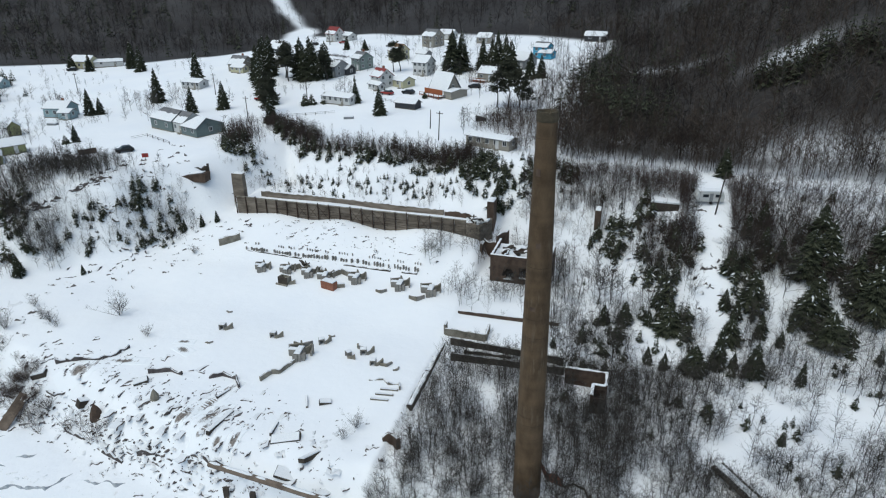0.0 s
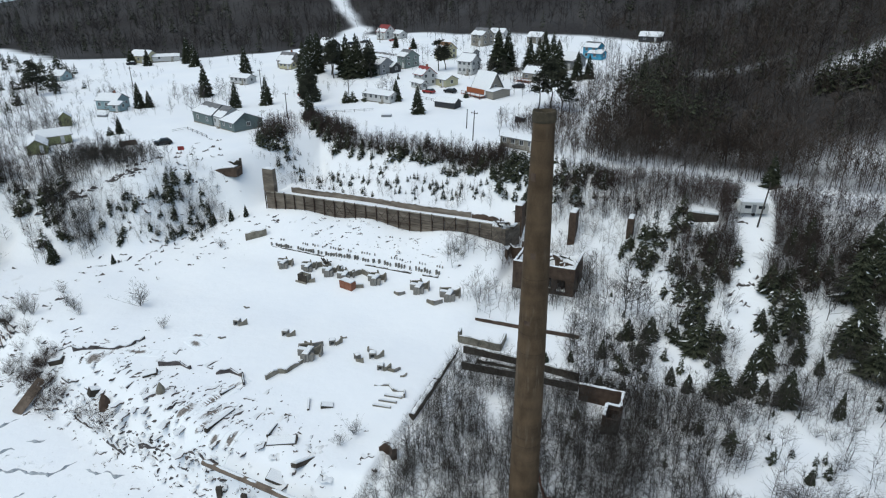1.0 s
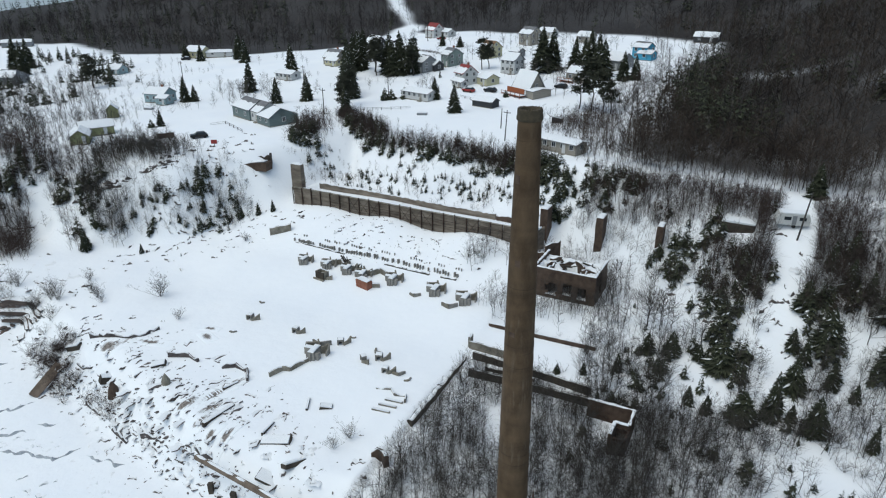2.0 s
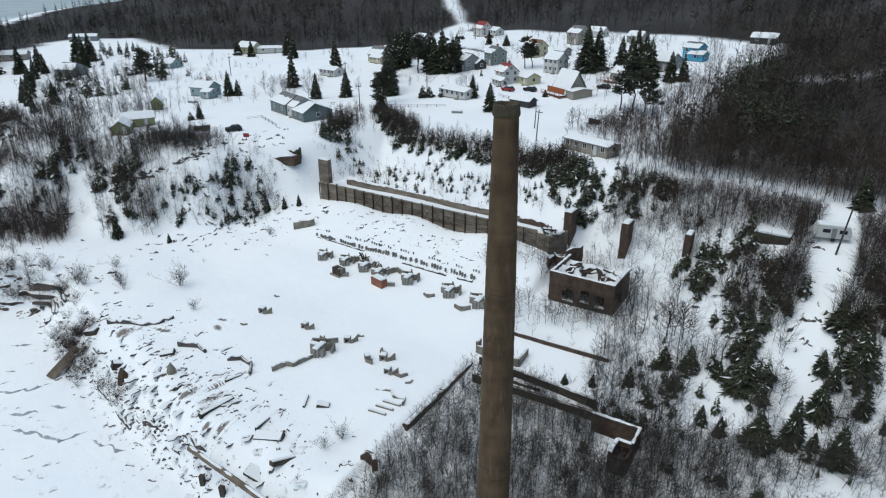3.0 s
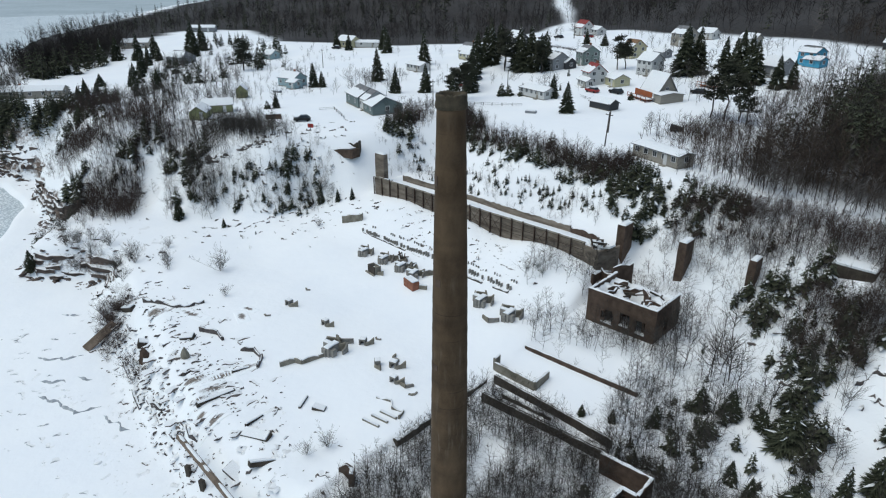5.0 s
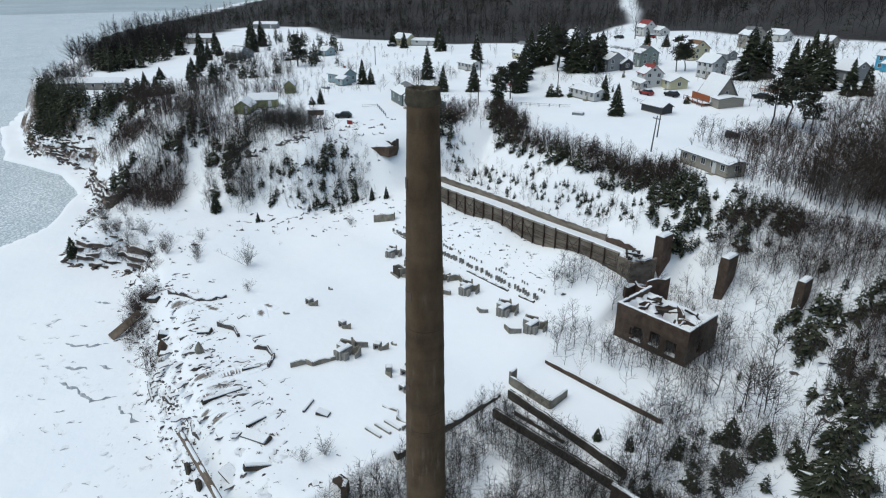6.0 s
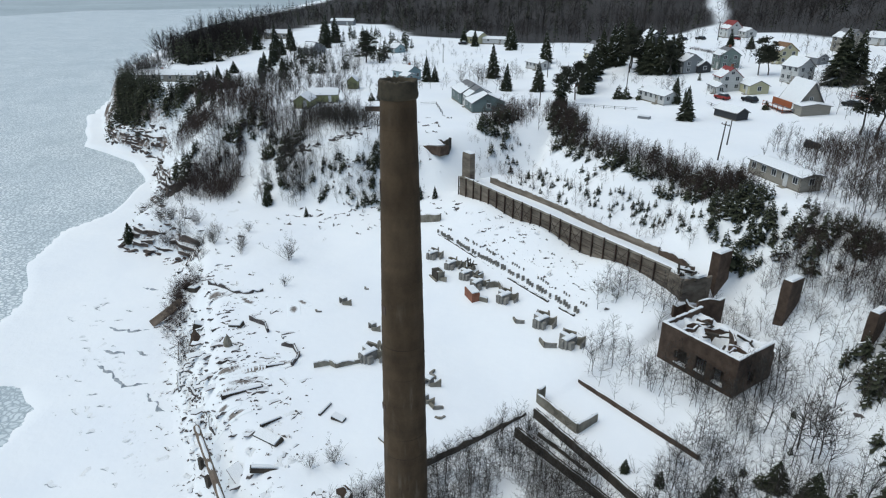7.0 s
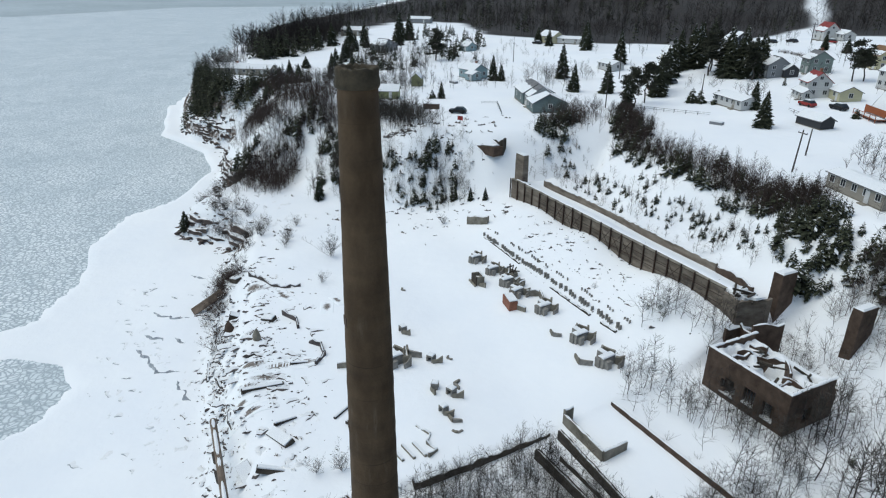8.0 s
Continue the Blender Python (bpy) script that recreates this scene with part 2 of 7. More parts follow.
def clearing(x, y):
    """How far the snowy floor shows between the hill's trees, 0 to 1."""
    out = np.zeros(np.shape(x))
    for cx, cy, rx, ry, much in ((39, 164, 13, 12, 0.85), (52, 164, 9, 9, 0.7), (41, 224, 9, 5, 0.95), (-6, 174, 9, 4, 0.35), (12, 168, 7, 5, 0.35), (4, 250, 14, 4, 0.4)):
        out = np.maximum(out, much * np.exp(-((x - cx) / rx) ** 2 - ((y - cy) / ry) ** 2))
    return out


NORTH = [(3000, -200), (3000, 4000), (-690, 4000)]


def land(x, y):
    """Height of the ground at x, y."""
    x, y = np.asarray(x, float), np.asarray(y, float)
    terrace = -0.7 * smooth(82, 66, y) + 1.4 * smooth(92, 108, y) + 5.2 * smooth(107, 126, y) + 0.12 * wave(x, y, 5, 1) + 0.75 * wave(x, 0 * y, 3.2, 8) * smooth(116, 124, y) + 0.3 * smooth(-44, -38, x) * smooth(118, 124, y) * smooth(-34, -37, x)
    east = smooth(-31, -27, x)
    terrace = terrace * (1 - east) + (0.9 * smooth(92, 106, y) + 2.2 * smooth(104, 114, y) + 0.2 * wave(x, y, 5, 9)) * east
    low = -1.2 + 1.5 * smooth(80, 104, y) + 0.35 * wave(x, y, 6, 2)
    pit = smooth(-29.3, -28.3, x) * (1 - 0.75 * smooth(93.4, 94.2, y))
    z = terrace * (1 - pit) + low * pit
    rise, width = line_side(PLATEAU_EDGE, x, y, NORTH)
    top = 15.9 + 2.3 * smooth(-190, -70, x) + 8.0 * smooth(185, 330, y) * smooth(-260, -130, x) + 2.2 * smooth(175, 240, y) + 1.5 * smooth(-70, -25, x) * smooth(215, 260, y)
    top = top - 4.5 * smooth(-190, -235, x) * (1 - smooth(120, 190, y))
    top = top + 0.35 * wave(x, y, 17, 3)
    hill = 90 * smooth(-12, 200, x) * smooth(165, 420, y) + 38 * smooth(0, 110, x) * smooth(140, 230, y)
    back = 55 * smooth(330, 720, y + 0.35 * np.abs(x + 190)) + 95 * smooth(600, 1500, y) + 70 * smooth(1300, 2600, y)
    lakeside = smooth(-720, -420, x)
    valley = 1 - 0.55 * np.exp(-((x + 210 + 0.22 * (y - 340)) / 60) ** 2) * (1 - smooth(420, 700, y))
    top = top + (np.maximum(hill, 0) + back * lakeside) * valley
    z = z + (top - z) * smooth(-1, 0, rise / np.maximum(width, 1))
    # the filled strip behind the long wall
    strip = smooth(-92.3, -91.2, x) * (1 - smooth(-30.5, -29.5, x)) * smooth(125.6, 126.2, y)
    z = np.maximum(z, strip * (9.7 - 1.2 * smooth(127, 131.4, y) + 0.15 * wave(x, y, 4, 4)) + (1 - strip) * -50)
    # bank down to the lake
    bank, _ = line_side(SHORE, x, y, NORTH)
    drop = smooth(0, 9.0 - 4.6 * smooth(-112, -120, x), bank + 0.9 * wave(x, y, 3, 5))
    ice = LAKE + 0.9 * smooth(-22, 0, bank) + 0.08 * wave(x, y, 4, 6)
    shelf, _ = line_side(SHELF, x, y, NORTH)
    ice = ice - 2.5 * smooth(1.5, -2.0, shelf + 0.8 * wave(x, y, 5, 7))
    return ice + (z - ice) * drop
# ---- mesh kit ----
class Kit:
    """Gathers boxes, tubes and loose faces into one mesh."""

    def __init__(self):
        self.v, self.f, self.m = [], [], []

    def add(self, verts, faces, mat=0):
        k = len(self.v)
        self.v.extend(tuple(p) for p in verts)
        self.f.extend(tuple(k + i for i in f) for f in faces)
        self.m.extend([mat] * len(faces))
        return self

    def box(self, x0, y0, z0, x1, y1, z1, mat=0, m=None, jag=0.0, rng=random):
        p = [Vector((x, y, z)) for z in (z0, z1) for x, y in ((x0, y0), (x1, y0), (x1, y1), (x0, y1))]
        if jag:
            p = [q + Vector([rng.uniform(-jag, jag) for _ in range(3)]) for q in p]
        if m:
            p = [m @ q for q in p]
        return self.add(p, [(3, 2, 1, 0), (4, 5, 6, 7), (0, 1, 5, 4), (1, 2, 6, 5), (2, 3, 7, 6), (3, 0, 4, 7)], mat)

    def tube(self, a, b, ra, rb, sides=3, mat=0, cap=False):
        a, b = Vector(a), Vector(b)
        d = (b - a).normalized()
        u = d.orthogonal().normalized()
        w = d.cross(u)
        ring = [(math.cos(2 * math.pi * i / sides), math.sin(2 * math.pi * i / sides)) for i in range(sides)]
        p = [a + (u * c + w * s) * ra for c, s in ring] + [b + (u * c + w * s) * rb for c, s in ring]
        f = [(i, (i + 1) % sides, sides + (i + 1) % sides, sides + i) for i in range(sides)]
        if cap:
            f += [tuple(range(sides))[::-1], tuple(range(sides, 2 * sides))]
        return self.add(p, f, mat)

    def mesh(self, name, *mats, flat=True):
        me = bpy.data.meshes.new(name)
        me.from_pydata(self.v, [], self.f)
        for m in mats:
            me.materials.append(m)
        if len(mats) > 1:
            me.polygons.foreach_set("material_index", self.m)
        if not flat:
            me.polygons.foreach_set("use_smooth", [True] * len(me.polygons))
        me.update()
        return me

    def put(self, name, mats, parent=None, label="", m=None, flat=True):
        ob = new(name, self.mesh(name, *(mats if isinstance(mats, (list, tuple)) else (mats,)), flat=flat))
        if m is not None:
            ob.matrix_basis = m
        ob.parent = parent
        if label:
            tagged(ob, label)
        return ob


def thing(name, m, label, category, group="", kind=""):
    return tagged_at(new(name), m, label, category, group, kind)


def tagged_at(ob, m, label, category, group="", kind=""):
    ob.matrix_basis = m
    return tagged(ob, label, category, group, kind)


LX, LY = np.arange(-330.0, 90.0), np.arange(30.0, 372.0)
LAND_GRID = land(*np.meshgrid(LX, LY))


def height(x, y):
    """Ground height, quickly, from a grid of one metre."""
    u, v = x - LX[0], y - LY[0]
    i, j = int(u), int(v)
    if i < 0 or j < 0 or i > len(LX) - 2 or j > len(LY) - 2:
        return float(land(x, y))
    u, v, g = u - i, v - j, LAND_GRID
    return float((g[j, i] * (1 - u) + g[j, i + 1] * u) * (1 - v) + (g[j + 1, i] * (1 - u) + g[j + 1, i + 1] * u) * v)


def on_land(x, y, dz=0.0, rz=0.0):
    return pose(x, y, height(x, y) + dz, 0, 0, rz)
# ---- ground, ice and water ----
def steps(*spans):
    out = []
    for a, b, n in spans:
        out += list(np.linspace(a, b, n, endpoint=False))
    return np.array(out + [spans[-1][1]])


gx = steps((-2600, -700, 24), (-700, -300, 40), (-300, -140, 90), (-140, -92.5, 40), (-92.5, -91, 3), (-91, -30, 61), (-30, -28, 4), (-28, 60, 88), (60, 200, 40), (200, 700, 40), (700, 2200, 20))
gy = steps((-300, 30, 14), (30, 50, 10), (50, 100, 70), (100, 125.4, 24), (125.4, 126.4, 3), (126.4, 175, 49), (175, 360, 70), (360, 520, 60), (520, 800, 28), (800, 3000, 50))
GX, GY = np.meshgrid(gx, gy)
GZ = land(GX, GY)
me = bpy.data.meshes.new("ground")
nx, ny = len(gx), len(gy)
idx = np.arange(nx * ny).reshape(ny, nx)
quads = np.stack([idx[:-1, :-1], idx[:-1, 1:], idx[1:, 1:], idx[1:, :-1]], -1).reshape(-1, 4)
me.from_pydata(np.stack([GX, GY, GZ], -1).reshape(-1, 3).tolist(), [], quads.tolist())
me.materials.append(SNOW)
me.polygons.foreach_set("use_smooth", [True] * len(me.polygons))
me.update()
# mask of the far woods: snow there is darkened for tree shade, litter and brush
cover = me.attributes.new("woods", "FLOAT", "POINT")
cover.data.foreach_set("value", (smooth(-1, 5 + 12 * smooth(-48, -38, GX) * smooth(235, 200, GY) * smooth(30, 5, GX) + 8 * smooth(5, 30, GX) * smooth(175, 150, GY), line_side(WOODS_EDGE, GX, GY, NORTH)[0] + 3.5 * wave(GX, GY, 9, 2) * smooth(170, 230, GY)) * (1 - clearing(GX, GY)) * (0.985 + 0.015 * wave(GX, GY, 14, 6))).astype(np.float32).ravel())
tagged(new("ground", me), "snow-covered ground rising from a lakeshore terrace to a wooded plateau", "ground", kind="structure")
Kit().add([(-1500, -900, LAKE - 0.35), (300, -900, LAKE - 0.35), (300, 3400, LAKE - 0.35), (-1500, 3400, LAKE - 0.35)], [(0, 1, 2, 3)]).put("lake_ice", PANCAKE)
tagged(bpy.data.objects["lake_ice"], "frozen lake covered with grey pancake ice", "lake ice", kind="structure")
k = Kit()
shore = [(-1050 - 60 * math.sin(i * 1.3) - 45 * math.sin(i * 2.9), -900 + i * 215) for i in range(21)]
k.add([(x, y, LAKE - 0.25) for x, y in shore] + [(-4900, -900 + i * 215, LAKE - 0.25) for i in range(21)], [(i, i + 1, 22 + i, 21 + i) for i in range(20)])
tagged(k.put("water", WATER), "open grey lake water far offshore", "water", kind="structure")
# ---- the chimney ----
CHIM = (-8.77, 63.08)
def chimney():
    base = float(land(*CHIM)) - 0.4
    top = thing("chimney_stack", pose(*CHIM, base), "tall round weathered brown concrete factory chimney standing alone in a thicket", "chimney")
    h = 47.2 - base
    def radius(z):
        return float(np.interp(z + base, (-2, 6, 20, 32, 40.5, 47.2), (1.74, 1.65, 1.51, 1.34, 1.15, 0.98)))
    k, sides, rings = Kit(), 40, 150
    pts = []
    for j in range(rings + 1):
        z = (h - 1.0) * j / rings
        r = radius(z)
        for i in range(sides):
            a = 2 * math.pi * i / sides
            rr = r * (1 + 0.006 * noise.noise((math.cos(a) * 2, math.sin(a) * 2, z * 0.6)) + 0.005 * math.sin(z * 4.2) + 0.008 * max(0.0, math.sin(z * 1.9)) ** 8)
            pts.append((rr * math.cos(a), rr * math.sin(a), z))
    k.add(pts, [(j * sides + i, j * sides + (i + 1) % sides, (j + 1) * sides + (i + 1) % sides, (j + 1) * sides + i) for j in range(rings) for i in range(sides)])
    k.put("shaft", CHIMNEY_CONCRETE, top, flat=False)
    k, prof = Kit(), []
    for z, r in ((h - 1.02, 0.95), (h - 1.0, 1.06), (h - 0.9, 1.115), (h - 0.72, 1.125), (h - 0.56, 1.095), (h - 0.4, 1.07), (h - 0.2, 1.085), (h - 0.06, 1.075), (h, 1.04), (h - 0.02, 0.74), (h - 3.0, 0.72)):
        prof.append([(r * math.cos(2 * math.pi * i / sides) * (1 + 0.012 * math.sin(i * 1.7)), r * math.sin(2 * math.pi * i / sides) * (1 + 0.012 * math.sin(i * 2.3)), z + ((0.05 * math.sin(i * 2.9) - 0.30 * max(0.0, noise.noise((i * 0.55, 2.0, 0.0)))) if z > h - 0.3 else 0)) for i in range(sides)])
    n = len(prof)
    k.add([p for ring in prof for p in ring], [(j * sides + i, j * sides + (i + 1) % sides, (j + 1) * sides + (i + 1) % sides, (j + 1) * sides + i) for j in range(n - 1) for i in range(sides)])
    k.put("crown", CHIMNEY_RIM, top, "thickened chipped dark rim of the chimney", flat=False)
    k = Kit()
    for j, (a0, z0, w, hh) in enumerate(((-2.0, 41.2, 0.5, 0.75), (-1.75, 26.0, 0.6, 0.5), (-1.6, 33.4, 0.5, 0.6))):
        a, r = a0, radius(z0 - base) + 0.015
        m = Matrix.Translation((r * math.cos(a), r * math.sin(a), z0 - base)) @ Matrix.Rotation(a + math.pi / 2, 4, "Z")
        Kit().box(-w / 2, -0.012, -hh / 2, w / 2, 0.1, hh / 2, m=m, jag=0.008, rng=random.Random(j)).put("repair_patch", BROWN_STONE, top)
    return top


chimney()
# ---- ruins of the mill on the terrace ----
rnd = random.Random(11)


def ragged_wall(k, a, b, z0, z1, thick, rng, rag=0.25, cell=0.7, z1b=None, mat=0):
    """A broken wall from a to b: uneven top and slightly uneven faces."""
    a, b = Vector((*a, 0)), Vector((*b, 0))
    n = max(2, int((b - a).length / cell))
    side = Vector((-(b - a).y, (b - a).x, 0)).normalized() * thick / 2
    z1b = z1 if z1b is None else z1b
    rows = []
    for i in range(n + 1):
        c = a.lerp(b, i / n)
        top = z1 + (z1b - z1) * i / n + rng.uniform(-rag, rag * 0.3)
        w = [1 + rng.uniform(-0.12, 0.12) for _ in range(4)]
        rows.append([c - side * w[0] + Vector((0, 0, z0)), c - side * w[1] + Vector((0, 0, top)), c + side * w[2] + Vector((0, 0, top + rng.uniform(-rag, rag) * 0.3)), c + side * w[3] + Vector((0, 0, z0))])
    f = [(4 * i + j, 4 * i + 4 + j, 4 * i + 4 + (j + 1) % 4, 4 * i + (j + 1) % 4) for i in range(n) for j in range(4)]
    k.add([p for r in rows for p in r], f + [(3, 2, 1, 0), (4 * n, 4 * n + 1, 4 * n + 2, 4 * n + 3)], mat)
    return [(r[1] + r[2]) / 2 for r in rows]


def snow_ridge(k, line, width, rng, height=0.16, gap=0.12):
    """A rounded strip of snow lying along the top of a wall."""
    ring = [(-0.5, 0.0), (-0.42, 0.6), (0.0, 1.0), (0.42, 0.6), (0.5, 0.0)]
    pts, f = [], []
    sizes = [(height * rng.uniform(0.5, 1.2), width * rng.uniform(0.75, 1.05)) for _ in line]
    bare = [rng.random() <= gap for _ in line[1:]] + [False]
    for i, p in enumerate(line):
        d = (line[min(i + 1, len(line) - 1)] - line[max(i - 1, 0)]).normalized()
        s = Vector((-d.y, d.x, 0)).normalized()
        h, w = sizes[i]
        if bare[i]:
            h, w = h * 0.12, w * 0.35
        pts += [p + s * (u * w) + Vector((0, 0, v * h + 0.004)) for u, v in ring]
    for i in range(len(line) - 1):
        f += [(5 * i + j, 5 * i + 5 + j, 5 * i + 6 + j, 5 * i + 1 + j) for j in range(4)]
    k.add(pts, f)


def free_wall(name, corners, z0, z1, thick, mat, label, category="wall", z1b=None, rag=0.2, snow=0.9):
    """A standing length of ruined wall through several corners, with snow on its top."""
    root = thing(name, pose(corners[0][0], corners[0][1], z0), label, category)
    back = pose(-corners[0][0], -corners[0][1], -z0)
    for a, b in zip(corners[:-1], corners[1:]):
        k = Kit()
        line = ragged_wall(k, a, b, z0, z1, thick, rnd, rag, z1b=z1b)
        k.v = [tuple(back @ Vector(p)) for p in k.v]
        k.put("wall_section", mat, root)
        s = Kit()
        snow_ridge(s, [back @ p for p in line], thick * snow, rnd)
        if s.f:
            s.put("snow_cap", SNOW_CAP, root, "thin snow on the wall top")
    return root


def long_wall():
    """The retaining wall of boarded panels between steel posts."""
    x0, x1, y = -90.3, -33.6, 125.55
    root = thing("retaining_wall", pose(x0, y, 4.0), "long brown retaining wall of weathered panels between rusty steel posts", "retaining wall")
    n = 21
    for i in range(n):
        a, b = (x1 - x0) * i / n, (x1 - x0) * (i + 1) / n
        ta, tb = 6.25 - 0.3 * i / n, 6.25 - 0.3 * (i + 1) / n
        rows = 6
        for r in range(rows):
            za, zb = ta * r / rows, tb * r / rows
            zc, zd = ta * (r + 1) / rows - 0.05, tb * (r + 1) / rows - 0.05
            o = rnd.uniform(-0.05, 0.05)
            p = [(a + 0.1, o - 0.12, za), (b - 0.1, o - 0.12, zb), (b - 0.1, o + 0.3, zb), (a + 0.1, o + 0.3, za),
                 (a + 0.1, o - 0.12, zc), (b - 0.1, o - 0.12 + rnd.uniform(-0.04, 0.04), zd), (b - 0.1, o + 0.3, zd), (a + 0.1, o + 0.3, zc)]
            Kit().add(p, [(3, 2, 1, 0), (4, 5, 6, 7), (0, 1, 5, 4), (1, 2, 6, 5), (2, 3, 7, 6), (3, 0, 4, 7)]).put("board", WALL_PANEL, root)
        if i in (6, 7, 8, 11, 12, 13, 17):
            k = Kit()
            k.tube((a, -0.45, ta * 0.45), (b, -0.45, tb * 1.02), 0.05, 0.05, 4)
            k.tube((a, -0.47, ta * 1.0), (b, -0.47, tb * 0.5), 0.04, 0.04, 4)
            k.put("brace", STEEL, root)
        k = Kit()
        h = ta + rnd.uniform(0.15, 0.7)
        k.box(a - 0.075, -0.42, -0.5, a + 0.075, -0.2, h)
        k.put("post", STEEL, root)
        if i > 3:
            k = Kit()
            for z in (1.02, 0.8, 0.6):
                k.tube((a, -0.4, ta * z), (b, -0.4, tb * z), 0.045, 0.045, 4)
            k.put("rail", STEEL, root)
    k = Kit()
    for i in range(n):
        a, b = (x1 - x0) * i / n, (x1 - x0) * (i + 1) / n
        k.box(a, -0.1, 6.25 - 0.3 * (i + 0.5) / n - 0.02, b, 0.5, 6.25 - 0.3 * (i + 0.5) / n + 0.1, jag=0.04, rng=rnd)
    k.put("coping", CONCRETE, root, "cracked concrete coping with snow")


WALL_PANEL = paint("weathered_panel", (0.115, 0.088, 0.066), (0.36, 0.305, 0.245), 0.45, 5, (0.6, 1, 2.4), relief=0.6, per_piece=0.45, per_object=0.45)
long_wall()
free_wall("back_wall", [(-87.6, 132.2), (-76, 132.4), (-40.5, 131.6)], 6.5, 9.85, 0.5, WALL_PANEL, "low brown concrete wall running behind a snowy ledge", z1b=9.75)
free_wall("back_wall", [(-40.2, 131.4), (-36, 131.0), (-32.6, 130.2)], 6.5, 9.8, 0.4, BROWN_STONE, "broken end of a low brown wall under snow", z1b=9.8, rag=0.4)


def slab_pillar(x, y, w, d, z0, z1, lean, mat, label, taper=0.82):
    root = thing("masonry_pier", pose(x, y, z0), label, "pier")
    k, h, n = Kit(), z1 - z0, 6
    pts = []
    for i in range(n + 1):
        s = 1 + (taper - 1) * i / n
        for sx, sy in ((-1, -1), (1, -1), (1, 1), (-1, 1)):
            j = 0.05
            pts.append((sx * w / 2 * s + rnd.uniform(-j, j), sy * d / 2 * s + lean * i / n + rnd.uniform(-j, j), h * i / n))
    k.add(pts, [(4 * i + j, 4 * i + (j + 1) % 4, 4 * i + 4 + (j + 1) % 4, 4 * i + 4 + j) for i in range(n) for j in range(4)] + [(4 * n, 4 * n + 1, 4 * n + 2, 4 * n + 3)])
    k.put("shaft", mat, root)
    k = Kit()
    a, b = w / 2 * taper * 0.95, d / 2 * taper * 0.95
    k.add([(-a, lean - b, h), (a, lean - b, h), (a, lean + b, h), (-a, lean + b, h), (-a * 0.7, lean - b * 0.85, h + 0.22), (a * 0.7, lean - b * 0.85, h + 0.22), (a * 0.7, lean + b * 0.85, h + 0.22), (-a * 0.7, lean + b * 0.85, h + 0.22)],
          [(4, 5, 6, 7), (0, 1, 5, 4), (1, 2, 6, 5), (2, 3, 7, 6), (3, 0, 4, 7)])
    k.put("snow_cap", SNOW_CAP, root, "cap of snow on the pier")
    return root


slab_pillar(-90.9, 128.3, 3.0, 1.4, 3.5, 15.2, 0.0, WALL_PANEL, "tall brown concrete pillar at the end of the retaining wall", 0.97)
slab_pillar(-29.5, 132.2, 1.6, 3.4, 3.5, 13.0, 0.0, BROWN_STONE, "tall brown masonry pier beside the wall end", 0.92)
slab_pillar(-18.0, 131.8, 1.5, 3.3, 4.0, 13.1, 0.0, BROWN_STONE, "dark brown masonry pier with a snow cap among saplings", 0.92)
slab_pillar(-6.5, 131.0, 1.2, 2.8, 6.0, 13.6, 0.0, BROWN_STONE, "narrow dark brown snow-capped masonry pier on a wooded slope", 0.95)


def wall_end_bunker():
    root = thing("ruined_bunker", pose(-33.5, 127.0, 3.0), "collapsed timber and concrete chamber under snow at the wall end", "ruin")
    k = Kit()
    ragged_wall(k, (0, -1.5), (3.2, -2.6), 0, 6.9, 0.4, rnd, 0.4)
    ragged_wall(k, (3.2, -2.6), (4.6, 2.4), 0, 6.7, 0.4, rnd, 0.4)
    k.put("wall", WALL_PANEL, root)
    k = Kit()
    for i in range(7):
        m = pose(0.6 + i * 0.5, -0.2 + rnd.uniform(-0.4, 0.6), 6.8 + rnd.uniform(-0.3, 0.5), rnd.uniform(-25, 25), rnd.uniform(-20, 20), rnd.uniform(-40, 40))
        k.box(-0.14, -1.6, -0.12, 0.14, 1.6, 0.12, m=m)
    k.put("fallen_beam", DARK_CONCRETE, root, "dark fallen beams")
    k = Kit()
    for i in range(4):
        m = pose(0.6 + i * 1.0, 0.4 + rnd.uniform(-0.4, 0.4), 6.5 + rnd.uniform(0, 0.4), rnd.uniform(-14, 14), rnd.uniform(-14, 14), rnd.uniform(0, 90))
        k.box(-1.0, -1.0, -0.1, 1.0, 1.0, 0.16, m=m, jag=0.2, rng=rnd)
    k.put("snow_cover", SNOW_CAP, root, "broken snow cover")


wall_end_bunker()


